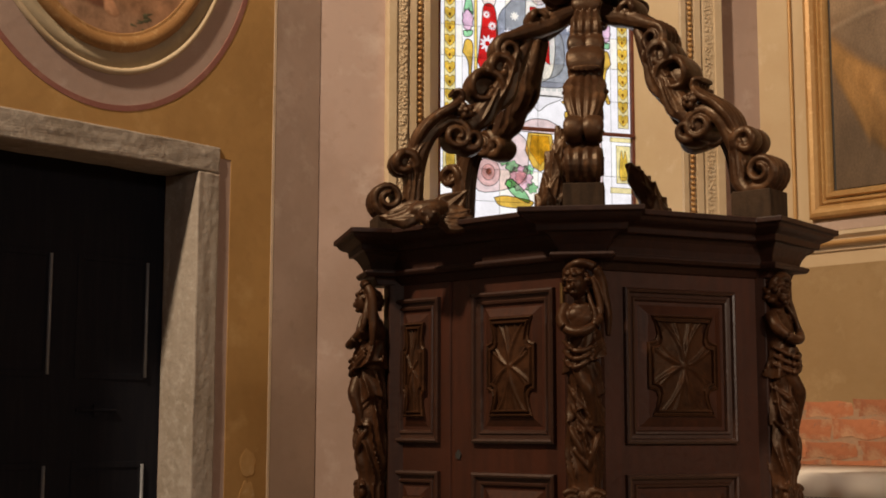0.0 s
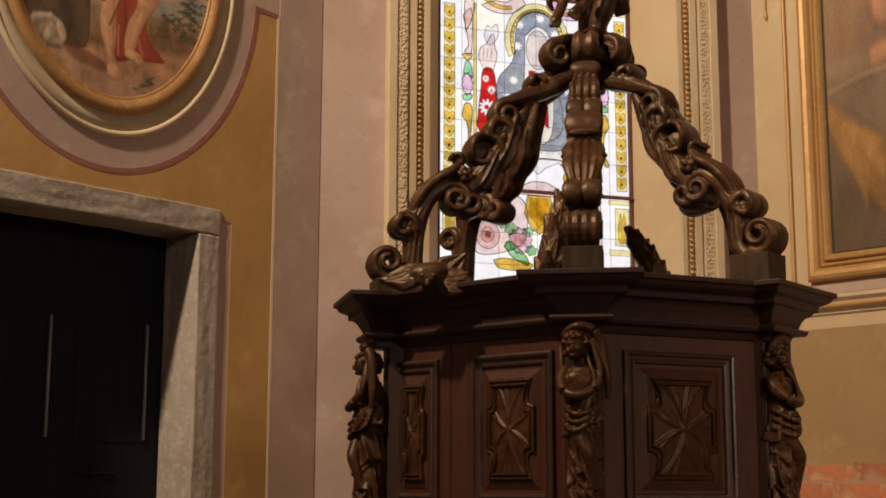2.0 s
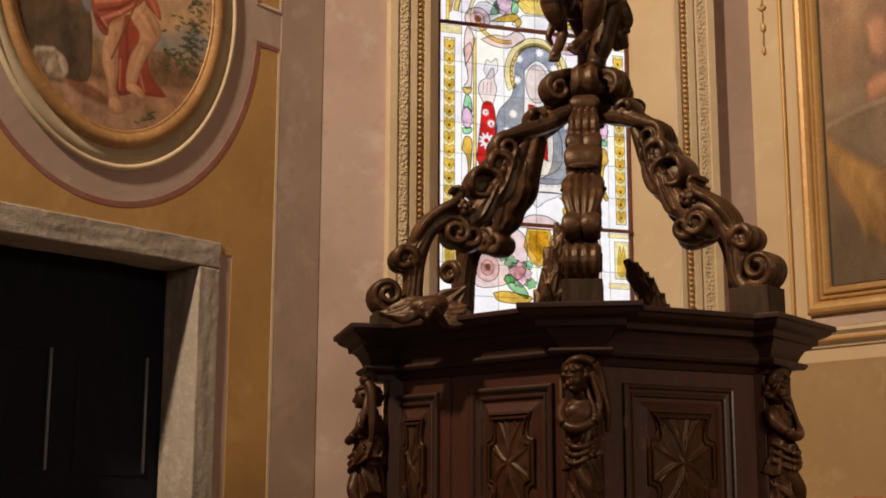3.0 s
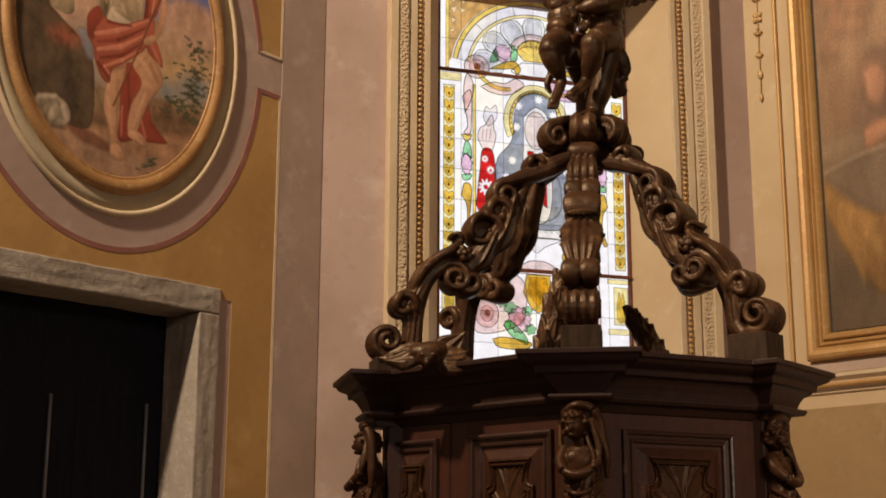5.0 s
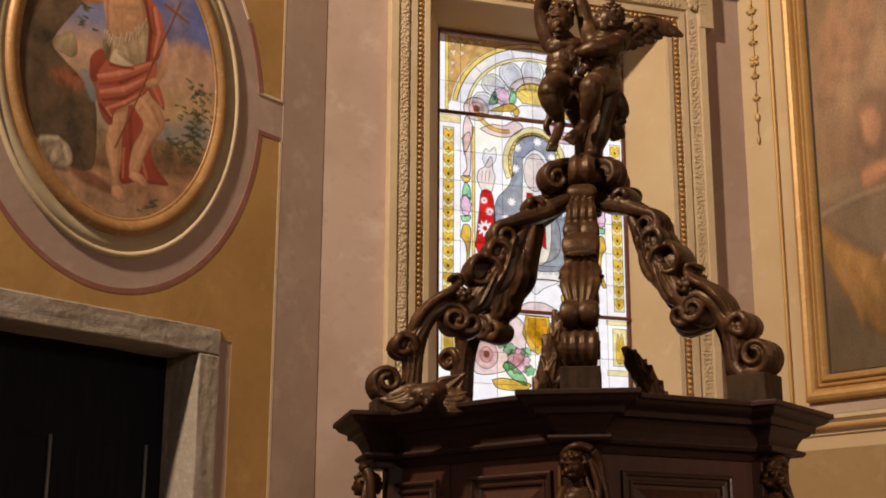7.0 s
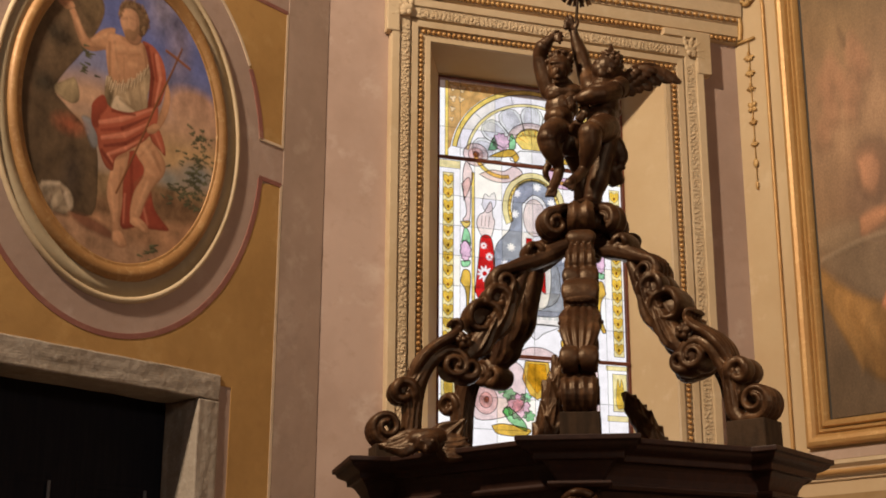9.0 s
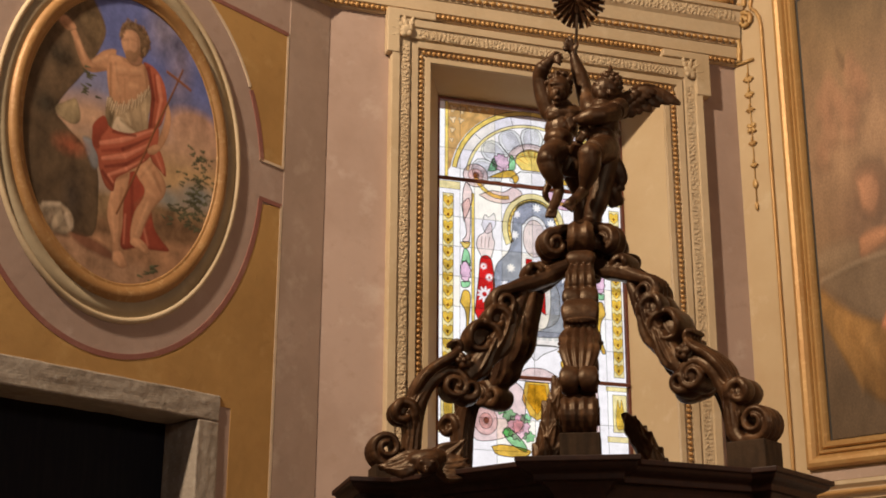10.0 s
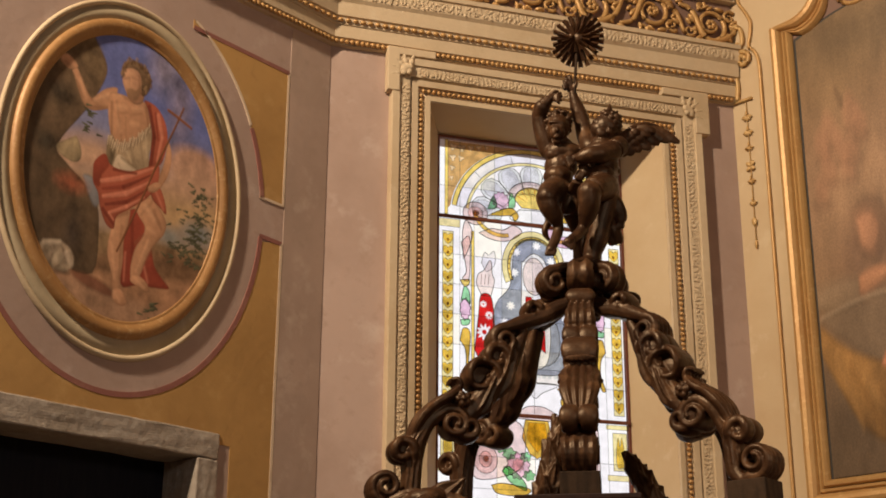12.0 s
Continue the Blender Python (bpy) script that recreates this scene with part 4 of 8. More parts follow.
tube(bm, [(0.078, 0.006, 4.09), (0.078, 0.006, 3.36)], 0.0028, 6)
for i, z in enumerate((4.005, 3.925, 3.845, 3.755, 3.675, 3.565)):
    w = 0.036 - 0.002 * i
    if i == 3:                 # a four-petalled flower
        for k in range(4):
            q = math.pi / 4 + k * math.pi / 2
            ball(bm, (0.078 + 0.015 * math.cos(q), 0.009, z + 0.016 * math.sin(q)), (0.015, 0.007, 0.011), Matrix.Rotation(-q, 4, "Y"), 10, 8)
        ball(bm, (0.078, 0.014, z), 0.006, None, 8, 6)
        continue
    for sgn in (-1, 1):        # a pair of drooping leaves under a bud
        for j in range(3):
            q = radians(-25 - 32 * j) if sgn > 0 else radians(205 + 32 * j)
            ball(bm, (0.078 + w * 0.44 * math.cos(q), 0.008, z + 0.012 + w * 0.44 * math.sin(q)), (w * 0.46, 0.007, w * (0.20 if i != 2 else 0.12)), Matrix.Rotation(-q, 4, "Y"), 10, 8)
    ball(bm, (0.078, 0.011, z + 0.020), (w * 0.20, 0.008, w * 0.40), None, 8, 6)
ball(bm, (0.078, 0.009, 3.475), (0.014, 0.008, 0.022), None, 10, 8)
ball(bm, (0.078, 0.008, 3.365), (0.009, 0.007, 0.022), None, 8, 6)
part("leaf_drop", on(RIGHT, bm), GOLDPAINT, trim, "gold painted hanging leaf drop", True)

PF = 0.75  # centre of the painting along the wall


def frame_outline(d):
    """Half of the painting's outline, from its foot to its crest, moved inwards by d."""
    left = [(0.247 + d, 2.13 + d), (0.247 + d, 4.405 - d * 0.55), (0.345 + d * 0.6, 4.412 - d * 0.85)]
    c = [(0.345 + d * 0.6 + (0.15) * math.sin(a), 4.412 - d * 0.85 + 0.16 * (1 - math.cos(a))) for a in [math.pi / 2 * k / 8 for k in range(1, 9)]]
    top = [(0.56, 4.86 - d), (PF, 4.92 - d)]
    half = left + c + top
    return half + [(2 * PF - x, z) for x, z in half[::-1][1:]]


painting = empty("painting", "large dark old canvas in a gilt shaped moulding", "painting")
for nm, prof_f in (("outer_moulding", [(0.0, 0.002), (0.0, 0.028), (0.008, 0.040), (0.022, 0.046), (0.038, 0.042), (0.050, 0.030), (0.056, 0.016), (0.056, 0.002)]), ("middle_moulding", [(0.058, 0.002), (0.058, 0.018), (0.063, 0.026), (0.070, 0.027), (0.076, 0.018), (0.078, 0.002)]), ("inner_moulding", [(0.080, 0.002), (0.080, 0.020), (0.086, 0.034), (0.098, 0.036), (0.106, 0.026), (0.112, 0.014), (0.112, 0.002)])):
    bm = bmesh.new()
    vv = [[bm.verts.new((x, y, z)) for x, z in frame_outline(d)] for d, y in prof_f]
    n = len(vv[0])
    for a, b in zip(vv, vv[1:]):
        for i in range(n):
            bm.faces.new((a[i], a[(i + 1) % n], b[(i + 1) % n], b[i]))
    part(nm, on(RIGHT, bm), GILT, painting, "worn gilt moulding")
bm = bmesh.new()
prism(bm, frame_outline(0.11), 0.001, 0.006)
part("ground_panel", on(RIGHT, bm), GREYPAINT, painting, "mauve ground behind the canvas")

bm = bmesh.new()
prof_s = [(0.0, 1.985), (0.012, 1.99), (0.014, 2.004), (0.03, 2.012), (0.03, 2.035), (0.05, 2.05), (0.05, 2.066), (0.0, 2.07)]
loft(bm, [[(x, o, z) for o, z in prof_s] for x in (0.0, 4.5)])
tagged(part("string_course", on(RIGHT, bm), CREAM), "cream string course under the painting", "string course", kind="structure")
bm = bmesh.new()
tube(bm, [(0.01, 0.034, 2.020), (4.5, 0.034, 2.020)], 0.010, 8)
tagged(part("trim_gilt_line", on(RIGHT, bm), GILT), "gilt line along the string course", "trim", kind="structure")
# shadow under the painting's frame, laid on as a thin grey strip
for z0, z1 in ((2.075, 2.115),):
    bm = bmesh.new()
    box(bm, 0.0, 4.5, 0.0005, 0.006, z0, z1)
    tagged(part("trim_shadow_band", on(RIGHT, bm), GREYBAND), "grey strip painted as shadow over the string course", "trim", kind="structure")

# ---- the carved font cabinet ----
PETAL = mat("waxed_carved_walnut", (0.036, 0.014, 0.006), 0.42, spots=((14, (0.066, 0.026, 0.011), 0.5, 0.75), (40, (0.018, 0.007, 0.004), 0.52, 0.7)), grain_scale=70, bump=0.35)
PETAL.node_tree.nodes["Principled BSDF"].inputs["Specular IOR Level"].default_value = 0.25
PETAL.node_tree.nodes["Principled BSDF"].inputs["Specular Tint"].default_value = (1.0, 0.80, 0.60, 1)
O = Vector((0.42, 3.85))
VL, VC, VR = Vector((-0.165, 3.712)), Vector((0.335, 3.27)), Vector((0.855, 3.50))
VERTS = [VL, VC, VR] + [2 * O - v for v in (VL, VC, VR)]      # in order round the cabinet
VERTS[3] = O + (VERTS[3] - O) * 0.86
CT = 1.77                                                       # top of its cornice
font = empty("font_cabinet", "six-sided carved dark walnut font cabinet with figures at its corners", "font cabinet", at=Matrix.Translation((O.x, O.y, 0)))


def fpart(name, bm, m, parent=None, label="", smooth=False):
    """A part of the cabinet, from a mesh in room coordinates."""
    bmesh.ops.transform(bm, matrix=Matrix.Translation((-O.x, -O.y, 0)), verts=bm.verts)
    return part(name, bm, m, parent or font, label, smooth)


def face_line(k, off):
    """Two points of face k's line, moved outwards by off."""
    a, b = VERTS[k], VERTS[(k + 1) % 6]
    d = (b - a).normalized()
    n = Vector((d.y, -d.x))
    if n.dot(a - O) < 0:
        n = -n
    return a + n * off, b + n * off, d, n


def meet(p, d, q, e):
    den = d.x * e.y - d.y * e.x
    t = ((q.x - p.x) * e.y - (q.y - p.y) * e.x) / den
    return p + d * t


def outline(off_face, off_front, half):
    """The cornice's plan: faces moved out, and a projecting block at each corner."""
    out = []
    for k in range(6):
        v = VERTS[k]
        r = (v - O).normalized()
        s = Vector((-r.y, r.x))                       # towards the next corner
        d0, d1 = face_line((k - 1) % 6, 0)[2], face_line(k, 0)[2]
        p0, p1 = face_line((k - 1) % 6, off_face)[0], face_line(k, off_face)[0]
        f = off_front + (0.024 if k % 3 == 0 else 0.0)
        a, b = v - s * half + r * f, v + s * (half + (0.05 if k == 2 else 0.0)) + r * f
        out += [meet(a, r, p0, d0), a, b, meet(b, r, p1, d1)]
    return out


# height below the top; how far faces, corner fronts and half the corner blocks reach
cor_prof = [(0.0, 0.088, 0.088, 0.150), (0.013, 0.088, 0.088, 0.150), (0.015, 0.080, 0.080, 0.142), (0.024, 0.076, 0.076, 0.138), (0.030, 0.066, 0.068, 0.128), (0.036, 0.052, 0.056, 0.114), (0.038, 0.048, 0.053, 0.110), (0.053, 0.046, 0.051, 0.108), (0.055, 0.030, 0.042, 0.088), (0.066, 0.022, 0.032, 0.076), (0.084, 0.016, 0.022, 0.064), (0.101, 0.013, 0.016, 0.056), (0.103, 0.026, 0.034, 0.076), (0.109, 0.028, 0.036, 0.078), (0.118, 0.022, 0.030, 0.070), (0.121, 0.006, 0.004, 0.046), (0.14, -0.008, -0.004, 0.044)]
bm = bmesh.new()
loft(bm, [[(p.x, p.y, CT - z) for p in outline(a, b, h)] for z, a, b, h in cor_prof])
cor = fpart("cornice", bm, DULLWOOD, None, "moulded walnut cornice with projecting corner blocks")
soft_edges(cor, 0.0022, 2, 25)

# body: a core with a panelled frame on each face
bm = bmesh.new()
core = [O + (v - O) * 0.965 for v in VERTS]
loft(bm, [[(p.x, p.y, z) for p in core] for z in (0.62, CT - 0.11)])
fpart("body", bm, STILE, None, "reddish walnut frame")


for v in VERTS:
    r = (v - O).normalized()
    s = Vector((-r.y, r.x))
    bm = bmesh.new()
    q = [v - r * 0.012 - s * 0.040, v - r * 0.012 + s * 0.040, v - r * 0.10 + s * 0.060, v - r * 0.10 - s * 0.060]
    loft(bm, [[(p.x, p.y, z) for p in q] for z in (0.62, CT - 0.115)])
    soft_edges(fpart("corner_post", bm, DULLWOOD), 0.003)


def face_matrix(k):
    """x along face k from its middle, y outwards, z up."""
    a, b, d, n = face_line(k, 0)
    mid = O + ((a + b) / 2 - O) * 0.965
    m = Matrix(((d.x, n.x, 0, mid.x), (d.y, n.y, 0, mid.y), (0, 0, 1, 0), (0, 0, 0, 1)))
    return m, (b - a).length


def cartouche(w, h, n=5):
    """A notched field with hollow upper corners."""
    p = []
    for sx, sz in ((1, 1), (-1, 1), (-1, -1), (1, -1)):
        q = [(sx * w, sz * h * 0.12), (sx * w, sz * h * 0.40), (sx * w * 0.86, sz * h * 0.425), (sx * w * 0.75, sz * h * 0.47), (sx * w * 0.70, sz * h * 0.58), (sx * w * 0.76, sz * h * 0.80), (sx * w * 0.88, sz * h)]
        p += q if sx * sz > 0 else q[::-1]
    return p


def frame_sweep(bm, loop, profile, cx, cz):
    """A moulding round an outline; the profile's points are (inwards, y)."""
    rows_f = []
    for d, y in profile:
        rows_f.append([bm.verts.new((cx + x * (1 - d / max(0.02, abs(x))) if abs(x) > 1e-6 else cx, y, cz + z * (1 - d / max(0.02, abs(z))))) for x, z in loop])
    n = len(loop)
    for a, b in zip(rows_f, rows_f[1:]):
        for i in range(n):
            bm.faces.new((a[i], a[(i + 1) % n], b[(i + 1) % n], b[i]))
    return rows_f


def petals(bm, cx, cz, w, h, y):
    """Four carved petals that meet in the middle and fill the cartouche."""
    nx, nz = 64, 84
    grid = []
    for j in range(nz + 1):
        z = -1 + 2 * j / nz
        az = abs(z)
        c = 0.99 - 0.29 * min(1, max(0, (az - 0.40) / 0.10)) + 0.18 * max(0, (az - 0.58) / 0.42)
        line = []
        for i in range(nx + 1):
            x = c * (-1 + 2 * i / nx)
            ax = abs(x)
            e = 0.003 + 0.007 * max(0.0, 1 - math.hypot(ax, az) ** 1.5)
            for d, wide, tall in ((ax - 0.60 * az ** 2 - 0.02, 0.060, 0.0045), (ax - 0.26 * az ** 1.5, 0.050, 0.0035)):
                e += tall * math.exp(-(d / wide) ** 2) * min(1, 0.25 + az * 2)
            for curve in (0.64, 0.44):
                e += 0.0045 * math.exp(-((az - curve * ax ** 1.5) / 0.045) ** 2) * min(1, 0.2 + ax * 1.6)
            line.append(bm.verts.new((cx + x * w, y + e, cz + z * h)))
        grid.append(line)
    for r0, r1 in zip(grid, grid[1:]):
        for i in range(nx):
            bm.faces.new((r0[i], r0[i + 1], r1[i + 1], r1[i]))


def panel(k, s0, s1, z0, z1, parent):
    """One framed panel of face k, between the shares s0 and s1 of its length."""
    m, L = face_matrix(k)
    x0, x1 = (s0 - 0.5) * L, (s1 - 0.5) * L
    cx, cz, w, h = (x0 + x1) / 2, (z0 + z1) / 2, (x1 - x0) / 2, (z1 - z0) / 2
    loop = [(-w, -h), (w, -h), (w, h), (-w, h)]
    bm = bmesh.new()
    frame_sweep(bm, loop, [(0.0, 0.001), (0.001, 0.016), (0.006, 0.019), (0.011, 0.017), (0.014, 0.009), (0.022, 0.008), (0.025, 0.012), (0.030, 0.011), (0.034, 0.004)], cx, cz)
    bmesh.ops.transform(bm, matrix=m, verts=bm.verts)
    mould = fpart("panel_moulding", bm, WOODGLOSS, parent)
    bm = bmesh.new()
    r = frame_sweep(bm, [(-(w - 0.03), -(h - 0.03)), (w - 0.03, -(h - 0.03)), (w - 0.03, h - 0.03), (-(w - 0.03), h - 0.03)], [(0.0, 0.002), (0.012, 0.004), (0.03, 0.013), (0.034, 0.015)], cx, cz)
    bm.faces.new(r[-1])
    bmesh.ops.transform(bm, matrix=m, verts=bm.verts)
    field = fpart("field", bm, WOOD, parent)
    cw, ch = (w - 0.05) * 0.80, (h - 0.05) * 0.80
    bm = bmesh.new()
    c = cartouche(cw, ch)
    frame_sweep(bm, c, [(-0.012, 0.013), (-0.011, 0.020), (-0.008, 0.022), (-0.005, 0.017), (-0.002, 0.017), (0.001, 0.024), (0.004, 0.024), (0.006, 0.013)], cx, cz)
    bmesh.ops.transform(bm, matrix=m, verts=bm.verts)
    fpart("cartouche", bm, PETAL, parent)
    bm = bmesh.new()
    petals(bm, cx, cz, cw * 0.98, ch * 0.97, 0.012)
    bmesh.ops.transform(bm, matrix=m, verts=bm.verts)
    fpart("carved_flower", bm, PETAL, parent, "carved four-petal flower", True)


def leaf_board(k, s0, s1, name, label):
    m, L = face_matrix(k)
    bm = bmesh.new()
    box(bm, (s0 - 0.5) * L, (s1 - 0.5) * L, -0.01, 0.004, 0.64, CT - 0.135)
    bmesh.ops.transform(bm, matrix=m, verts=bm.verts)
    ob = fpart(name, bm, STILE, None, label)
    soft_edges(ob, 0.003)
    return ob


Z0, Z1P, ZL0, ZL1 = 1.212, 1.592, 0.74, 1.140
for k in range(6):
    if k in (0, 3):
        spans = ((0.0, 0.352), (0.362, 0.94))
        inner = ((0.048, 0.302), (0.468, 0.862))
    else:
        spans = ((0.08, 0.92),)
        inner = ((0.205, 0.775),)
    for (a, b), (c, d) in zip(spans, inner):
        ob = leaf_board(k, a, b, "door" if k in (0, 3) else "side_panel", "walnut leaf with two carved panels")
        panel(k, c, d, Z0, Z1P, ob)
        panel(k, c, d, ZL0, ZL1, ob)
# keyhole and brass hinges of the doors
m, L = face_matrix(0)
bm = bmesh.new()
prism(bm, [(0.395 * L - 0.5 * L - 0.006, 1.172), (0.395 * L - 0.5 * L + 0.006, 1.172), (0.395 * L - 0.5 * L + 0.009, 1.184), (0.395 * L - 0.5 * L, 1.196), (0.395 * L - 0.5 * L - 0.009, 1.184)], 0.003, 0.008)
bmesh.ops.transform(bm, matrix=m, verts=bm.verts)
fpart("keyhole_plate", bm, LEAD, None, "dark iron keyhole plate")
for s in (0.020, 0.900):
    bm = bmesh.new()
    tube(bm, [((s - 0.5) * L, 0.012, 1.545), ((s - 0.5) * L, 0.012, 1.60)], 0.005, 8)
    bmesh.ops.transform(bm, matrix=m, verts=bm.verts)
    fpart("hinge", bm, BRASS, None, "small brass hinge")

# base of the cabinet and its stone foot
bm = bmesh.new()
loft(bm, [[(p.x, p.y, z) for p in outline(o, o + 0.02, 0.10 + o)] for z, o in ((0.50, 0.06), (0.56, 0.06), (0.585, 0.03), (0.64, 0.02), (0.66, 0.0))])
soft_edges(fpart("base_moulding", bm, WOOD), 0.003)
bm = bmesh.new()
loft(bm, [[(O.x + r * math.cos(a * math.pi / 12), O.y + r * math.sin(a * math.pi / 12), z) for a in range(24)] for z, r in ((0.0, 0.52), (0.12, 0.52), (0.16, 0.36), (0.34, 0.30), (0.42, 0.42), (0.50, 0.55))])
fpart("stone_foot", bm, STONE, None, "round grey stone foot")


def vary(values, n):
    """Spreads a few values evenly over n points."""
    m = len(values) - 1
    out = []
    for i in range(n):
        t = i / (n - 1) * m
        k = min(int(t), m - 1)
        out.append(values[k] + (values[k + 1] - values[k]) * (t - k))
    return out


# corner figures: plain carved shapes
def ridge(s):
    """Soft hollows between sharp crests, from 0 to 1."""
    return (1 - abs(math.sin(s))) ** 1.6


def herm_mesh():
    """A draped corner figure, facing -y, from its scroll foot to its hair: one plain shape."""
    bm = bmesh.new()
    nz, na = 130, 64
    # height, half width, half depth, shift across, fold depth
    prof_h = [(1.562, 0.014, 0.014, 0.000, 0.0), (1.546, 0.020, 0.018, 0.000, 0.0), (1.534, 0.040, 0.026, 0.002, 0.001), (1.505, 0.042, 0.034, 0.000, 0.002), (1.465, 0.034, 0.030, -0.006, 0.003), (1.420, 0.034, 0.030, -0.004, 0.005), (1.380, 0.032, 0.030, -0.002, 0.007), (1.330, 0.030, 0.030, 0.004, 0.010), (1.280, 0.038, 0.036, 0.006, 0.013), (1.220, 0.040, 0.036, 0.002, 0.014), (1.160, 0.040, 0.036, 0.000, 0.013), (1.120, 0.036, 0.030, 0.0, 0.006), (1.060, 0.038, 0.034, 0.0, 0.004), (0.95, 0.040, 0.034, 0.0, 0.004), (0.74, 0.044, 0.038, 0.0, 0.004)]
    loops = []
    for i in range(nz + 1):
        z = 1.562 - (1.562 - 0.74) * (i / nz) ** 1.15
        k = next(j for j in range(len(prof_h) - 1) if prof_h[j + 1][0] <= z + 1e-9)
        p, q = prof_h[k], prof_h[k + 1]
        f = (p[0] - z) / (p[0] - q[0])
        f = f * f * (3 - 2 * f)
        w, d, sx, fd = (p[j] + (q[j] - p[j]) * f for j in (1, 2, 3, 4))
        line = []
        for j in range(na):
            a = 2 * math.pi * j / na
            c, s = math.cos(a), math.sin(a)
            wob = 1.4 * noise.noise(Vector((c * 1.6, s * 1.6, z * 9)))
            if z > 1.40:
                e = fd * (ridge(30 * z + 2.0 * c + wob) - 0.4)
            elif z > 1.10:                     # long folds that twist down to the foot
                e = fd * (ridge(4 * a + 26 * z + 2.0 * wob) - 0.35)
            else:
                e = fd * (ridge(6 * a) - 0.4)
            line.append((sx + (w + e) * c, -0.008 + (d + e) * s, z))
        loops.append(line)
    loft(bm, loops)

    def roll_of_cloth(pts, radii, sides=10):
        p = smooth_path(pts, 6)
        tube(bm, p, vary(radii, len(p)), sides)

    # head turned a little aside, under a mantle that falls to one side
    hx, hz = -0.013, 1.586
    ball(bm, (hx, -0.018, hz), (0.025, 0.028, 0.032), None, 20, 14)
    ball(bm, (hx - 0.008, -0.044, hz - 0.005), (0.0052, 0.0080, 0.009), None, 12, 8)
    ball(bm, (hx - 0.005, -0.036, hz - 0.020), (0.011, 0.010, 0.007), None, 12, 8)
    ball(bm, (hx - 0.005, -0.038, hz + 0.009), (0.018, 0.009, 0.005), None, 12, 8)
    for sd in (-1, 1):
        ball(bm, (hx - 0.005 + sd * 0.012, -0.034, hz - 0.009), (0.0085, 0.009, 0.009), None, 12, 8)
    for i in range(54):
        a = i * 2.399
        h = 1 - 1.6 * i / 54
        r = math.sqrt(max(0, 1 - h * h))
        x, y = r * math.cos(a), r * math.sin(a)
        if y < -0.45 and h < 0.55 or h < -0.1 and y < 0.0:
            continue
        ball(bm, (hx + 0.029 * x, -0.014 + 0.030 * y, hz + 0.004 + 0.033 * h), (0.0088, 0.0088, 0.0076), None, 8, 6)
    roll_of_cloth([(-0.040, -0.010, 1.602), (-0.036, -0.018, 1.622), (-0.010, -0.026, 1.637), (0.022, -0.024, 1.631), (0.042, -0.016, 1.604), (0.050, -0.014, 1.562), (0.058, -0.014, 1.515), (0.058, -0.016, 1.465)], [0.006, 0.009, 0.011, 0.012, 0.012, 0.012, 0.011, 0.006])
    roll_of_cloth([(0.022, -0.020, 1.605), (0.034, -0.026, 1.570), (0.042, -0.034, 1.525), (0.034, -0.044, 1.488)], [0.006, 0.008, 0.008, 0.005])
    roll_of_cloth([(0.012, -0.018, 1.575), (0.020, -0.034, 1.545), (0.030, -0.044, 1.515), (0.024, -0.050, 1.482)], [0.004, 0.006, 0.006, 0.004])
    # bare breast, and an arm drawn across under it
    ball(bm, (-0.010, -0.026, 1.512), (0.030, 0.014, 0.022), None, 14, 10)
    roll_of_cloth([(-0.038, -0.008, 1.538), (-0.047, -0.026, 1.506), (-0.035, -0.048, 1.480), (-0.008, -0.058, 1.471), (0.020, -0.054, 1.482), (0.044, -0.038, 1.508)], [0.015, 0.015, 0.013, 0.012, 0.011, 0.009], 14)

    # two tiers of cloth with slanting hems
    def tier(z_top, hem, slant, w0, w1, folds, twist):
        rows_t = []
        for i in range(19):
            f = i / 18
            line = []
            for j in range(na):
                a = 2 * math.pi * j / na
                c, s = math.cos(a), math.sin(a)
                z = z_top + (hem + slant * c + 0.006 * math.sin(3 * a + 1) - z_top) * f
                e = (w0 + (w1 - w0) * f) + 0.015 * f ** 0.5 * (ridge(folds * a + twist * f + 0.8 * noise.noise(Vector((c * 2, s * 2, z * 12)))) - 0.4)
                line.append((0.004 + e * c * 1.08, -0.010 + e * s * 0.98, z))
            rows_t.append(line)
        loft(bm, rows_t)

    tier(1.480, 1.400, 0.022, 0.034, 0.046, 4.0, 1.6)
    tier(1.405, 1.296, 0.036, 0.030, 0.039, 4.0, -2.2)
    # the knee that comes forward between the hems, and the shin under it
    roll_of_cloth([(-0.016, -0.028, 1.408), (0.000, -0.042, 1.368), (0.013, -0.050, 1.338), (0.022, -0.042, 1.300), (0.024, -0.034, 1.255)], [0.018, 0.018, 0.016, 0.013, 0.010], 16)
    for k in range(3):
        roll_of_cloth([(-0.046, -0.016, 1.455 - 0.022 * k), (-0.020, -0.052, 1.430 - 0.020 * k), (0.012, -0.054, 1.432 - 0.014 * k), (0.044, -0.030, 1.462 - 0.010 * k)], [0.004, 0.007, 0.006, 0.004])
    for x0, z0, x1, z1, w in ((-0.036, 1.352, 0.030, 1.262, 0.008), (-0.034, 1.318, 0.034, 1.210, 0.006), (-0.036, 1.268, 0.012, 1.160, 0.009), (-0.030, 1.218, 0.026, 1.136, 0.006), (0.036, 1.330, -0.018, 1.190, 0.006), (0.038, 1.262, 0.006, 1.130, 0.008)):
        roll_of_cloth([(x0, -0.010, z0), (x0 * 0.75 + x1 * 0.25, -0.036, z0 * 0.72 + z1 * 0.28), (x0 * 0.35 + x1 * 0.65, -0.042, z0 * 0.36 + z1 * 0.64), (x1, -0.028, z1)], [0.003, w, w * 0.9, 0.003])
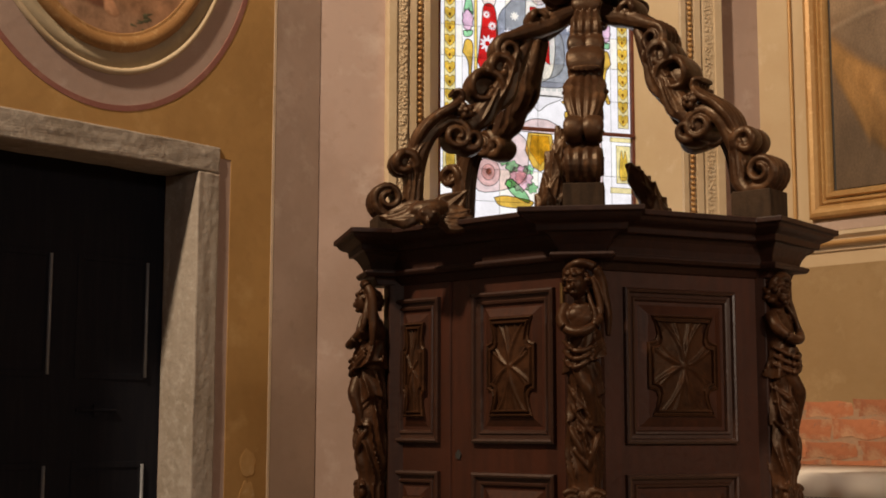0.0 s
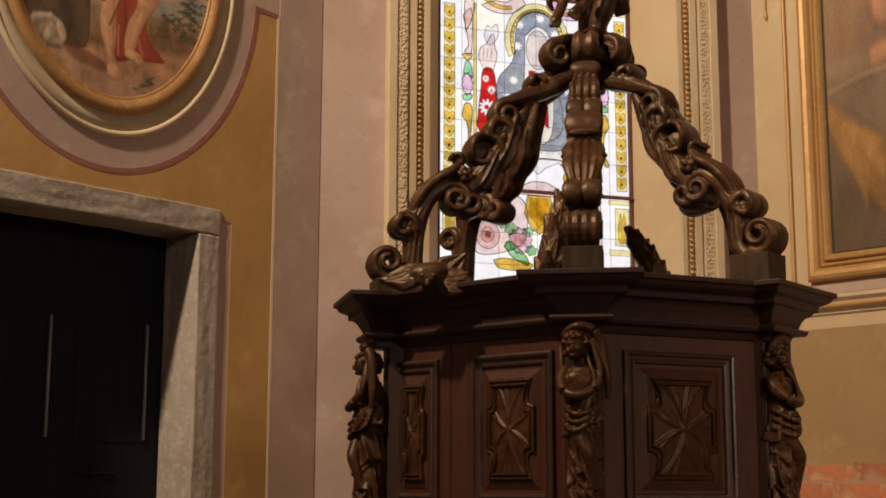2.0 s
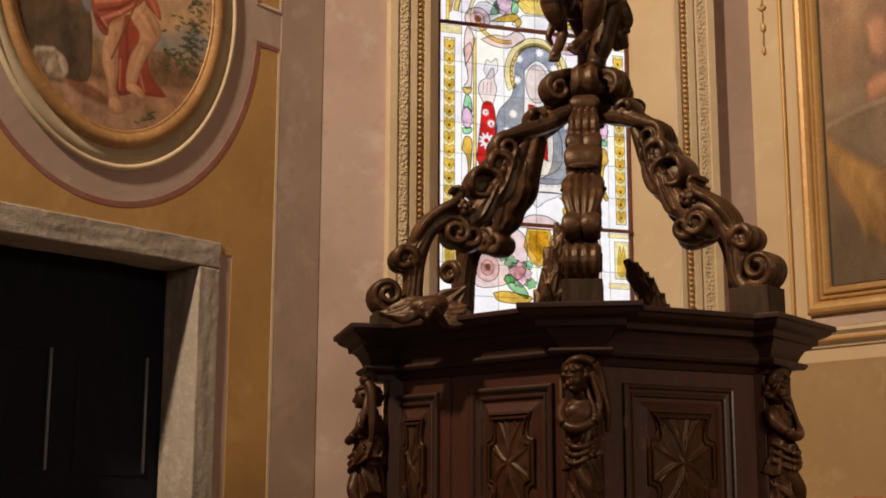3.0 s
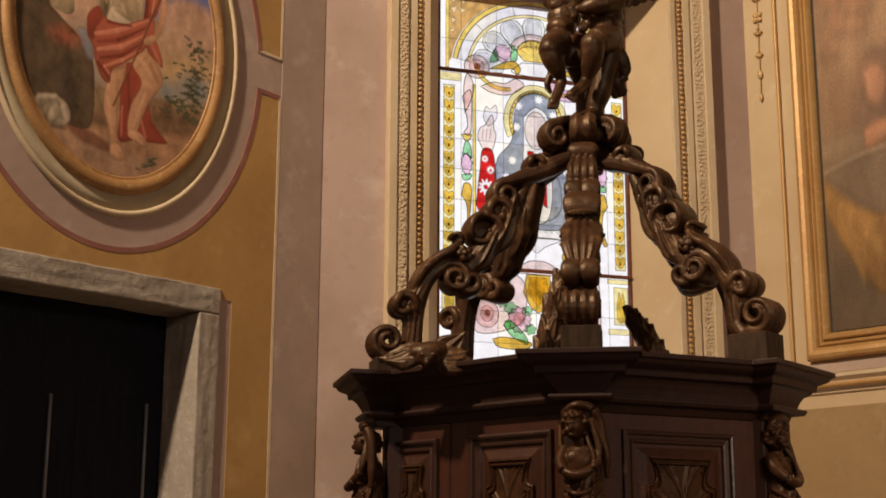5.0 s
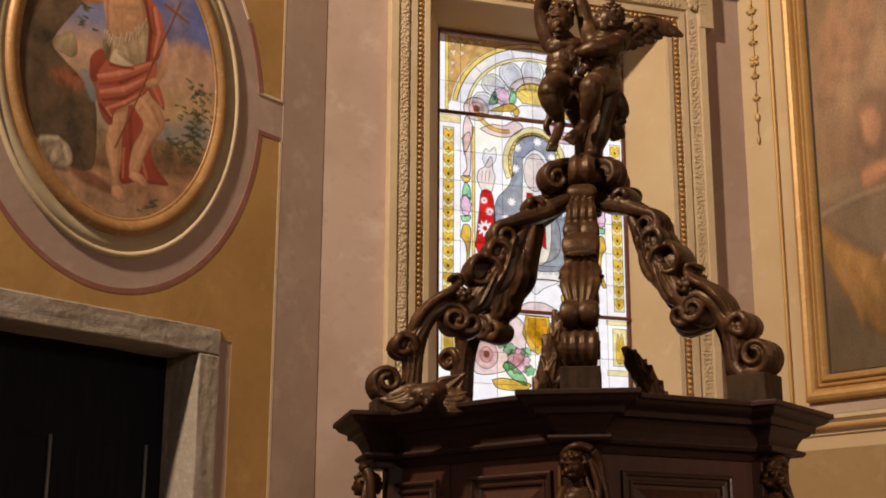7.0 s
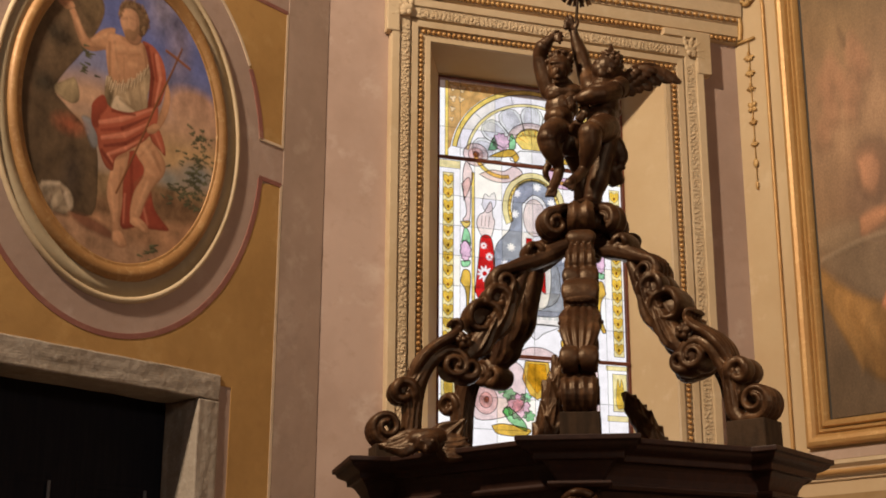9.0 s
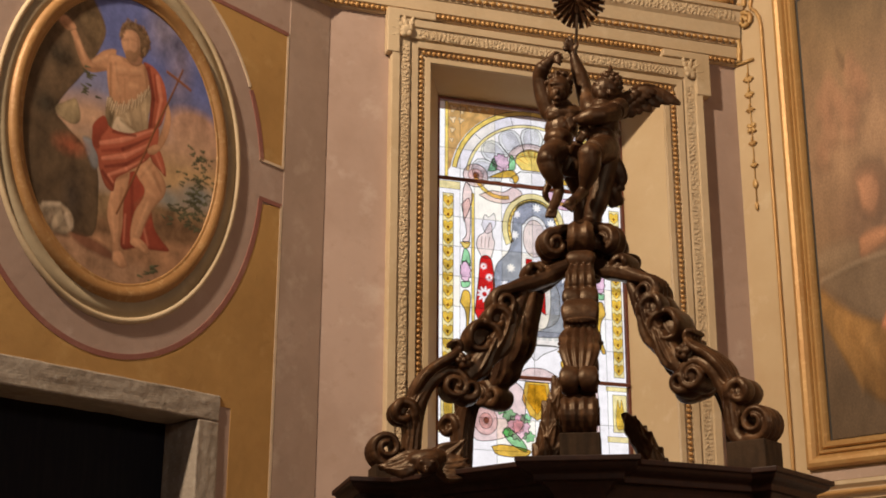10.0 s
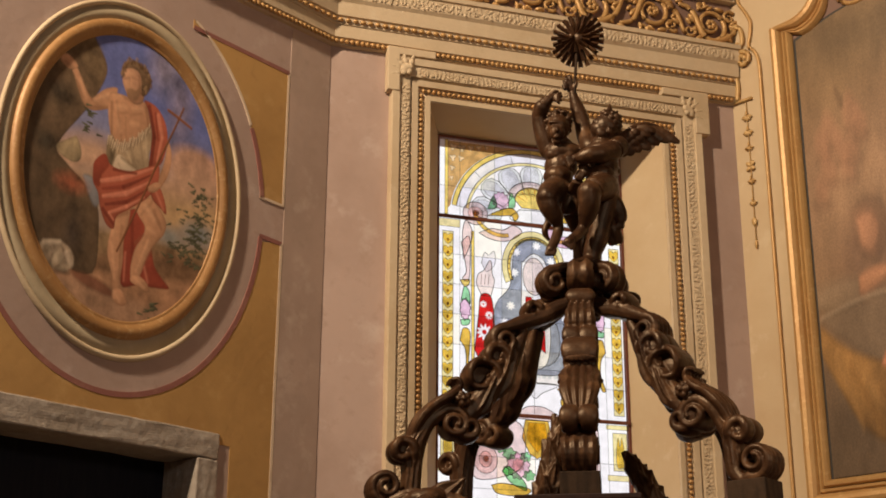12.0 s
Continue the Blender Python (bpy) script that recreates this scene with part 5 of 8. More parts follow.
    # scrolled foot
    for sd in (-1, 1):
        tube(bm, spiral(sd * 0.026, 1.082, 0.026, 0.008, 0.6 if sd > 0 else 2.5, sd * 1.4, -0.034, 26), 0.0085, 8)
        ball(bm, (sd * 0.026, -0.030, 1.082), (0.014, 0.012, 0.014), None, 10, 8)
    bmesh.ops.scale(bm, verts=bm.verts, vec=(1.02, 1.15, 1.0))
    me = bpy.data.meshes.new("corner_figure")
    bm.to_mesh(me)
    bm.free()
    me.materials.append(PETAL)
    return me


def fuse(ob, voxel, smooth=3, rounds=0.6):
    """Grows the pieces of a carving together into one skin."""
    r = ob.modifiers.new("fuse", "REMESH")
    r.mode, r.voxel_size, r.use_smooth_shade = "VOXEL", voxel, True
    s = ob.modifiers.new("soften", "SMOOTH")
    s.factor, s.iterations = rounds, smooth
    return ob


hm = herm_mesh()
for k, v in enumerate(VERTS):
    r = (v - O).normalized()
    ob = new("corner_figure", hm)
    ob.parent = font
    p = v - O + r * (0.018 if k % 3 < 2 else -0.012)
    ob.matrix_local = Matrix.Translation((p.x, p.y, 0)) @ Matrix.Rotation(math.atan2(r.y, r.x) + math.pi / 2, 4, "Z")
    fuse(ob, 0.0022, 1, 0.4)
tagged(font.children[-6], "carved draped figure")


# crown of scrolled ribs
def leaf_blade(bm, path, width, normal, lobes=5, curl=0.3, thick=0.006):
    """An acanthus leaf along a path, lobed at its edges and ridged."""
    path = smooth_path(path, 5)
    n = len(path) - 1
    loops = []
    for i, p in enumerate(path):
        t = i / n
        d = (path[min(i + 1, n)] - path[max(i - 1, 0)]).normalized()
        nn = Vector(normal)
        nn = (nn - d * nn.dot(d)).normalized()
        s = d.cross(nn)
        w = width * (0.25 + 0.9 * math.sin(math.pi * min(1, 0.12 + t * 0.9)) ** 0.8) * (0.80 + 0.28 * abs(math.sin(lobes * math.pi * t))) * (1 - 0.55 * t ** 4)
        top, bot = [], []
        for j in range(-4, 5):
            f = j / 4
            rid = 0.17 * width * math.cos(f * math.pi * 3) - curl * width * f * f
            top.append(p + s * (w * f) + nn * rid)
            bot.append(p + s * (w * f * 0.96) + nn * (rid - thick))
        loops.append(top + bot[::-1])
    loft(bm, loops)


def strap(bm, path, thick, width, flutes=0, square=5):
    """A carved band in the rib's plane: its broad outer face may be fluted along its run."""
    n = len(path) - 1
    loops = []
    m = 16
    for i, p in enumerate(path):
        p = Vector(p)
        d = Vector(path[min(i + 1, n)]) - Vector(path[max(i - 1, 0)])
        d.normalize()
        nn = Vector((-d.z, 0, d.x))
        h, w = thick[i], width[i]
        loop = []
        for side in (1, -1):
            for j in range(m + 1):
                f = side * (1 - 2 * j / m)
                edge = (1 - abs(f) ** square) ** 0.5
                rib = 0.42 * h * abs(math.cos(f * math.pi * flutes / 2)) ** 1.5 if flutes and side > 0 else 0.0
                loop.append(p + Vector((0, f * w, 0)) + nn * (side * (h * (0.30 + 0.70 * edge)) - rib * edge))
        loops.append(loop)
    loft(bm, loops)


def coil(cx, cz, r0, r1, a0, turns, n=34):
    """An open scroll in the rib's plane, from its outer turn inwards."""
    return [Vector((cx + (r0 + (r1 - r0) * (i / n) ** 0.85) * math.cos(a0 + turns * 2 * math.pi * i / n), 0, cz + (r0 + (r1 - r0) * (i / n) ** 0.85) * math.sin(a0 + turns * 2 * math.pi * i / n))) for i in range(n + 1)]


def hood(bm, cx, cz, q, width, tail, a0=195, a1=-215, flutes=3, dy=0.0):
    """An acanthus leaf that climbs from its tail and rolls over outwards round a centre."""
    n = 34
    arc = []
    for i in range(n + 1):
        a = radians(a0 + (a1 - a0) * i / n)
        r = q * (1 - 0.74 * max(0, i / n - 0.30) / 0.70)
        arc.append(Vector((cx + r * math.cos(a), dy, cz + r * math.sin(a))))
    path = smooth_path([(x, dy * 0.6, z) for x, z in tail] + [arc[0]], 6)[:-1] + arc
    m = len(path)
    w = [width * (0.40 + 0.60 * math.sin(math.pi * min(0.5, 0.05 + 0.80 * i / m))) * (1 - 0.30 * max(0, i / m - 0.55) / 0.45) * (0.86 + 0.20 * abs(math.sin(4.5 * math.pi * i / m))) for i in range(m)]
    strap(bm, path[::-1], vary([0.014, 0.015, 0.013, 0.009], m)[::-1], w[::-1], flutes, 3)
    c = Vector((cx, dy, cz))
    tube(bm, [c + Vector((0, f * width, 0)) for f in (-0.42, -0.30, 0.30, 0.42)], [q * 0.20, q * 0.66, q * 0.66, q * 0.20], 20)


def rib_side(path, t, o, y):
    k = round(max(0, min(1, t)) * (len(path) - 1))
    d = (path[min(k + 1, len(path) - 1)] - path[max(k - 1, 0)]).normalized()
    nn = Vector((0, 1, 0)).cross(d)
    nn = nn if nn.x * 0.8 + nn.z * 0.6 > 0 else -nn
    return path[k] + nn * o + Vector((0, y, 0)), nn


def rib_mesh(sr, lift, bow):
    """One rib of two C-scrolls: x outwards from the crown's axis, y across, z up."""
    bm = bmesh.new()

    def plan(pts, n=8):
        return smooth_path([(x * sr, 0, z) for x, z in pts], n)

    B = lambda z: z + lift * max(0.0, min(1.0, (2.05 - z) / 0.15))
    # lower scroll: from the foot's open volute up the stem, and over inwards
    foot = [q for q in coil(0.540 * sr, B(1.868), 0.047, 0.013, math.radians(-115), 1.62)][::-1]
    stem = plan([(0.498, B(1.818)), (0.474, B(1.846)), (0.470, B(1.90)), (0.466, B(1.955)), (0.452, 2.01), (0.425, 2.058), (0.388, 2.090)])
    head = coil(0.366 * sr, 2.052, 0.043, 0.012, math.radians(62), 1.45)
    low = foot + stem + head
    strap(bm, low, vary([0.010, 0.011, 0.012, 0.018, 0.027, 0.028, 0.024, 0.018, 0.013, 0.010, 0.009], len(low)), vary([0.043, 0.042, 0.040, 0.032, 0.028, 0.028, 0.030, 0.034, 0.037, 0.038, 0.040], len(low)), 4)
    # upper scroll: from the knot down to an outward volute, then the swelling body with its inner volute
    arm = plan([(0.030, 2.452), (0.080, 2.415), (0.130, 2.388 + bow), (0.180, 2.365 + bow), (0.228, 2.344 + bow)])
    snail = coil(0.228 * sr, 2.303 + bow, 0.041, 0.011, math.radians(82), -1.5)
    upper = arm + snail
    strap(bm, upper, vary([0.022, 0.027, 0.026, 0.019, 0.014, 0.011, 0.010, 0.009], len(upper)), vary([0.028, 0.029, 0.030, 0.033, 0.035, 0.036, 0.037, 0.038], len(upper)), 4)
    body = plan([(0.168, 2.345 + bow), (0.203, 2.268 + bow), (0.240, 2.198 + bow * 0.7), (0.285, 2.135 + bow * 0.4), (0.325, 2.085)])
    belly = body + coil(0.324 * sr, 2.044, 0.036, 0.010, math.radians(60), -1.25)
    strap(bm, belly, vary([0.014, 0.030, 0.037, 0.036, 0.030, 0.020, 0.014, 0.011, 0.010], len(belly)), vary([0.022, 0.028, 0.031, 0.032, 0.032, 0.034, 0.036, 0.037, 0.038], len(belly)), 0, 2.2)
    # leaves that climb the outer side and roll over
    hood(bm, 0.288 * sr, 2.190 + bow * 0.7, 0.050, 0.041, [(0.325 * sr, 2.090), (0.268 * sr, 2.125)], flutes=4)
    for s in (-0.020, 0.020):                     # twin curls
        hood(bm, 0.250 * sr, 2.250 + bow, 0.034, 0.021, [(0.250 * sr, 2.180), (0.216 * sr, 2.215)], flutes=2, dy=s)
        hood(bm, 0.497 * sr, B(1.966), 0.030, 0.021, [(0.488 * sr, B(1.862)), (0.472 * sr, B(1.910))], flutes=2, dy=s)
    hood(bm, 0.146 * sr, 2.402 + bow, 0.022, 0.034, [(0.190 * sr, 2.368 + bow), (0.160 * sr, 2.378 + bow)], flutes=3)
    for s in (-1, 1):
        # broad leaves on the cheeks of the swelling body
        for u0, u1, o0, o1, w in ((0.16, 0.74, -0.012, 0.014, 0.034), (0.52, 1.0, -0.014, 0.008, 0.026)):
            leaf_blade(bm, [rib_side(body, u1, o0, s * 0.024)[0], rib_side(body, u0 * 0.4 + u1 * 0.6, (o0 + o1) / 2 - 0.006, s * 0.034)[0], rib_side(body, u0 * 0.8 + u1 * 0.2, o1 * 0.8, s * 0.036)[0], rib_side(body, u0, o1 * 1.4, s * 0.028)[0]], w, (0, s, 0), 2, 0.35, 0.012)
        # side leaves and a small flower on each cheek
        leaf_blade(bm, [rib_side(stem, 0.10, -0.004, s * 0.026)[0], rib_side(stem, 0.34, 0.004, s * 0.029)[0], rib_side(stem, 0.60, 0.010, s * 0.029)[0], rib_side(stem, 0.80, 0.000, s * 0.026)[0]], 0.020, (0, s, 0), 3, 0.15, 0.010)
        leaf_blade(bm, [rib_side(arm, 0.10, 0.0, s * 0.028)[0], rib_side(arm, 0.45, 0.004, s * 0.026)[0], rib_side(arm, 0.85, -0.004, s * 0.028)[0]], 0.016, (0, s, 0), 2, 0.15, 0.008)
        for k in range(5):
            a = k * 2 * math.pi / 5
            ball(bm, (0.345 * sr + 0.014 * math.cos(a), s * 0.038, 2.120 + 0.014 * math.sin(a)), (0.011, 0.009, 0.011), None, 10, 8)
        ball(bm, (0.345 * sr, s * 0.045, 2.120), 0.007, None, 10, 8)
    # the broad fluted leaf on the outer face of the lower scroll
    fan = plan([(0.474, B(1.975)), (0.470, 2.020), (0.450, 2.068), (0.415, 2.105), (0.375, 2.132), (0.352, 2.158), (0.358, 2.178), (0.374, 2.176)], 5)
    strap(bm, fan[::-1], vary([0.008, 0.014, 0.018, 0.018, 0.014], len(fan)), [w * (0.90 + 0.16 * abs(math.sin(3.5 * math.pi * i / len(fan)))) for i, w in enumerate(vary([0.030, 0.036, 0.040, 0.046, 0.044, 0.032, 0.016], len(fan)))], 5, 2.5)
    bmesh.ops.scale(bm, verts=bm.verts, vec=(1, 1.2, 1))
    me = bpy.data.meshes.new("rib")
    bmesh.ops.recalc_face_normals(bm, faces=bm.faces)
    bm.to_mesh(me)
    bm.free()
    me.materials.append(CARVED)
    me.polygons.foreach_set("use_smooth", [True] * len(me.polygons))
    return me


# direction, reach, lift of the foot, bow of the upper scroll, height over the cornice
RIBS = [(-76.0, 1.10, 0.0, 0.0, 0.0), (-8.0, 1.02, 0.022, 0.006, 0.0), (50.0, 1.01, 0.040, 0.012, 0.0), (104.5, 1.0, 0.0, 0.006, 0.045), (176.5, 1.0, 0.0, 0.0, 0.045), (-131.0, 1.0, 0.0, 0.0, 0.045)]
for i, (ang, sr, lift, bow, rise) in enumerate(RIBS):
    ob = new("rib", rib_mesh(sr, lift, bow))
    ob.parent = font
    ob.matrix_local = Matrix.Translation((0, 0, rise)) @ Matrix.Rotation(radians(ang) - math.pi / 2, 4, "Z")
    fuse(ob, 0.0026, 1, 0.3)
    if i == 0:
        tagged(ob, "carved walnut rib of scrolls and acanthus")
    bm = bmesh.new()
    box(bm, 0.462 * sr, 0.572 * sr, -0.050, 0.050, CT - 0.004 - rise, 1.818 + lift)
    b = part("rib_block", bm, OLDWOOD, ob)
    soft_edges(b, 0.003)

# knot where the ribs meet: fat rolls that turn outwards
bm = bmesh.new()
for i in range(6):
    a = radians(RIBS[i][0]) - math.pi / 2
    b2 = bmesh.new()
    q = smooth_path([(0.020, 0, 2.545), (0.055, 0, 2.548), (0.092, 0, 2.536)], 4) + coil(0.092, 2.496, 0.040, 0.012, math.radians(80), -1.35)
    strap(b2, q, vary([0.020, 0.020, 0.018, 0.014, 0.012, 0.011], len(q)), vary([0.030, 0.036, 0.040, 0.040, 0.040, 0.040], len(q)), 2, 2.4)
    tube(b2, [(0.092, -0.026, 2.496), (0.092, 0.026, 2.496)], 0.030, 16)
    tube(b2, smooth_path([(0.030, 0, 2.400), (0.044, 0, 2.45), (0.040, 0, 2.508)], 3), 0.024, 10, 1.2, (0, 1, 0))
    me = bpy.data.meshes.new("tmp")
    bmesh.ops.rotate(b2, verts=b2.verts, cent=(0, 0, 0), matrix=Matrix.Rotation(a, 3, "Z"))
    b2.to_mesh(me)
    b2.free()
    bm.from_mesh(me)
    bpy.data.meshes.remove(me)
ball(bm, (0, 0, 2.505), (0.066, 0.066, 0.046))
tube(bm, [(0, 0, 2.515), (0, 0, 2.548), (0, 0, 2.566)], [0.052, 0.056, 0.050], 16)
fuse(part("knot", bm, CARVED, font, "ring of carved scrolls", True), 0.0032, 1, 0.4)

# standing acanthus sprays behind the crown
for x, y, lean, h, sd in ((0.345, 4.36, 0.05, 0.42, 2), (0.690, 4.33, -0.09, 0.30, 6)):
    bm = bmesh.new()
    rn = random.Random(sd)
    spine = smooth_path([(-lean * 0.3, 0, CT - 0.01), (0, 0, CT + h * 0.4), (lean * 0.5, 0, CT + h * 0.72), (lean, 0, CT + h * 0.92)], 5)
    tube(bm, spine, [0.050 - 0.034 * i / (len(spine) - 1) for i in range(len(spine))], 12)
    for tier in range(6):
        c = spine[min(len(spine) - 1, 2 + tier * 2)]
        for j in range(5):
            a = j * 1.26 + tier * 0.6
            o = 0.044 - 0.005 * tier
            ln = h * rn.uniform(0.20, 0.28)
            d = Vector((math.cos(a), math.sin(a), 0))
            leaf_blade(bm, [c + d * o * 0.7 - Vector((0, 0, ln * 0.35)), c + d * o * 1.15 + Vector((0, 0, ln * 0.15)), c + d * o * 1.30 + Vector((lean * 0.12, 0, ln * 0.60)), c + d * o * 1.45 + Vector((lean * 0.2, 0, ln))], 0.024, (d.x, d.y, 0.15), 1, 0.3, 0.010)
    bmesh.ops.translate(bm, verts=bm.verts, vec=(x - O.x, y - O.y, 0))
    fuse(part("acanthus_spray", bm, CARVED, font, "carved acanthus spray", True), 0.0035, 1, 0.3)


# ---- two winged child figures on the knot, a sunburst, a dove: plain carved shapes ----
def fig(gx, gz, dy=0.0):
    """A place on the group, by its own drawing grid."""
    a, b = gx - 1030, gz - 440
    k = 1 + dy / 4.05
    x = (0.4194 + 0.001694 * a - 0.0000466 * b) * k
    z = 1.24 + (1.2581 + 0.0000087 * a - 0.001776 * b + 0.000000252 * b * b) * k
    return Vector((x - O.x, dy, z))


def limb(bm, pts, radii):
    p = smooth_path([fig(*q) for q in pts], 6)
    r = vary([q * 1.14 if q > 0.018 else q for q in radii], len(p))
    tube(bm, p, r, 20)
    ball(bm, p[0], r[0], None, 18, 12), ball(bm, p[-1], r[-1], None, 18, 12)


def blobs(bm, *spec):
    for gx, gz, dy, rx, ry, rz, *turn in spec:
        k = 1.14 if rx > 0.038 else 1.0              # round children's bodies
        ball(bm, fig(gx, gz, dy), (rx * k, ry * k, rz), Matrix.Rotation(radians(turn[0]), 4, "Y") if turn else None, 20, 14)


def locks(bm, gx, gz, dy, rx, ry, rz, keep, seed):
    """Short curls over a head, where keep says so."""
    rn = random.Random(seed)
    c = fig(gx, gz, dy)
    for i in range(60):
        h = 1 - 2 * (i + 0.5) / 60
        r, a = math.sqrt(1 - h * h), i * 2.399
        d = Vector((r * math.cos(a), r * math.sin(a), h))
        if keep(d):
            p = c + Vector((d.x * rx, d.y * ry, d.z * rz))
            ball(bm, p, (0.011 * rn.uniform(0.8, 1.25), 0.010, 0.009 * rn.uniform(0.8, 1.3)), Matrix.Rotation(rn.uniform(-1, 1), 4, "Y"), 8, 6)


bm = bmesh.new()
F, Bk = -0.050, 0.010
# first figure: head bent forward, one arm over the head
blobs(bm, (988, 158, -0.030, 0.036, 0.040, 0.043), (986, 168, -0.056, 0.024, 0.020, 0.024), (985, 163, -0.074, 0.006, 0.009, 0.010), (978, 158, -0.064, 0.009, 0.008, 0.007), (993, 158, -0.064, 0.009, 0.008, 0.007), (985, 176, -0.066, 0.011, 0.010, 0.007), (986, 184, -0.054, 0.013, 0.012, 0.009), (985, 150, -0.060, 0.026, 0.012, 0.008))
locks(bm, 989, 152, -0.026, 0.036, 0.040, 0.040, lambda d: d.z > -0.1 and (d.y > -0.35 or d.z > 0.55) or d.y > 0.2, 2)
limb(bm, [(985, 141, -0.05), (982, 133, -0.052)], [0.010, 0.005])
limb(bm, [(1006, 142, -0.045), (1012, 134, -0.045)], [0.011, 0.005])
limb(bm, [(990, 185, -0.010), (994, 196, 0.0)], [0.026, 0.034])
blobs(bm, (996, 204, -0.006, 0.055, 0.042, 0.036), (980, 207, -0.030, 0.026, 0.020, 0.020), (1006, 208, -0.030, 0.024, 0.020, 0.020), (993, 228, -0.006, 0.046, 0.040, 0.046), (988, 246, -0.018, 0.041, 0.038, 0.034), (988, 260, -0.004, 0.041, 0.038, 0.030))
limb(bm, [(970, 198, 0.0), (961, 176, -0.006), (954, 152, -0.012), (952, 136, -0.020)], [0.026, 0.024, 0.021, 0.019])
limb(bm, [(952, 136, -0.020), (958, 122, -0.034), (968, 111, -0.044), (974, 106, -0.048)], [0.020, 0.022, 0.017, 0.012])
blobs(bm, (979, 105, -0.048, 0.014, 0.010, 0.012))
for k, (a, b) in enumerate(((992, 97), (994, 103), (993, 110), (989, 115))):
    limb(bm, [(980, 103 + 2 * k, -0.050), (986, 100 + 3.6 * k, -0.058), (a, b, -0.056)], [0.0066, 0.006, 0.0045])
limb(bm, [(974, 100, -0.048), (980, 95, -0.052), (987, 94, -0.052)], [0.007, 0.006, 0.004])
# thigh drawn up, shin and foot hanging
limb(bm, [(986, 266, -0.020), (974, 274, -0.062), (968, 283, -0.092)], [0.035, 0.034, 0.030])
limb(bm, [(967, 284, -0.090), (972, 300, -0.088), (982, 318, -0.076), (989, 334, -0.066)], [0.029, 0.027, 0.023, 0.015])
limb(bm, [(989, 334, -0.066), (987, 346, -0.066), (981, 362, -0.084), (974, 376, -0.100)], [0.015, 0.016, 0.015, 0.014])
for k in range(4):
    limb(bm, [(970 + 4 * k, 376, -0.102), (967 + 4.4 * k, 384, -0.106)], [0.0075, 0.006])
blobs(bm, (990, 338, -0.052, 0.015, 0.016, 0.018), (968, 281, -0.100, 0.022, 0.018, 0.022))
limb(bm, [(1000, 270, 0.01), (1010, 300, 0.01), (1022, 330, 0.02), (1030, 352, 0.02)], [0.030, 0.028, 0.024, 0.020])
# second figure: face turned up and aside
blobs(bm, (1076, 160, F, 0.040, 0.040, 0.044), (1066, 163, F - 0.010, 0.032, 0.030, 0.030), (1052, 156, F - 0.010, 0.010, 0.009, 0.009, 30), (1057, 150, F - 0.014, 0.012, 0.016, 0.009), (1056, 167, F - 0.008, 0.010, 0.012, 0.007), (1060, 175, F - 0.006, 0.014, 0.014, 0.010), (1068, 168, F - 0.030, 0.018, 0.012, 0.018), (1082, 164, F - 0.040, 0.007, 0.006, 0.011))
locks(bm, 1079, 154, F, 0.039, 0.040, 0.042, lambda d: d.x > -0.35 and d.z > -0.65 and (d.z > 0.15 or d.x > 0.1), 5)
limb(bm, [(1080, 134, F - 0.01), (1083, 126, F - 0.01), (1083, 117, F - 0.008)], [0.013, 0.009, 0.003])
limb(bm, [(1070, 138, F - 0.012), (1066, 131, F - 0.014)], [0.010, 0.004])
limb(bm, [(1092, 137, F), (1097, 130, F)], [0.010, 0.004])
limb(bm, [(1071, 182, F), (1068, 194, F)], [0.026, 0.034])
blobs(bm, (1072, 202, F, 0.054, 0.040, 0.034), (1058, 206, F - 0.026, 0.024, 0.018, 0.020), (1070, 226, F - 0.004, 0.043, 0.040, 0.044), (1065, 244, F - 0.014, 0.041, 0.038, 0.034), (1070, 260, F, 0.042, 0.038, 0.030), (1082, 252, F + 0.012, 0.026, 0.028, 0.034))
# its near arm laid across to the other child
limb(bm, [(1098, 192, F - 0.012), (1086, 200, F - 0.036), (1066, 206, F - 0.062)], [0.028, 0.027, 0.023])
limb(bm, [(1066, 206, F - 0.062), (1048, 208, F - 0.064), (1030, 212, F - 0.058), (1020, 213, F - 0.052)], [0.023, 0.024, 0.019, 0.013])
blobs(bm, (1013, 215, F - 0.048, 0.015, 0.011, 0.013))
for k in range(4):
    limb(bm, [(1010 + 1.2 * k, 210 + 4 * k, F - 0.054), (1004 + 1.5 * k, 214 + 4.2 * k, F - 0.056), (1003 + 2.5 * k, 222 + 3.6 * k, F - 0.046)], [0.0068, 0.0062, 0.005])
# the arm that holds up the rod
limb(bm, [(1046, 194, F + 0.020), (1038, 172, 0.0), (1032, 150, 0.0)], [0.027, 0.025, 0.022])
limb(bm, [(1032, 150, 0.0), (1026, 132, -0.004), (1019, 112, -0.010), (1015, 98, -0.014)], [0.022, 0.022, 0.018, 0.013])
blobs(bm, (1011, 88, -0.016, 0.015, 0.011, 0.016))
for k, (a, b) in enumerate(((997, 84), (998, 76), (1001, 69), (1007, 66))):
    limb(bm, [(1006 + 2.4 * k, 85 - k, -0.020), (a + 3, b + 5, -0.026), (a, b, -0.022)], [0.0068, 0.006, 0.0045])
limb(bm, [(1017, 88, -0.02), (1021, 80, -0.024), (1021, 74, -0.022)], [0.008, 0.0065, 0.005])
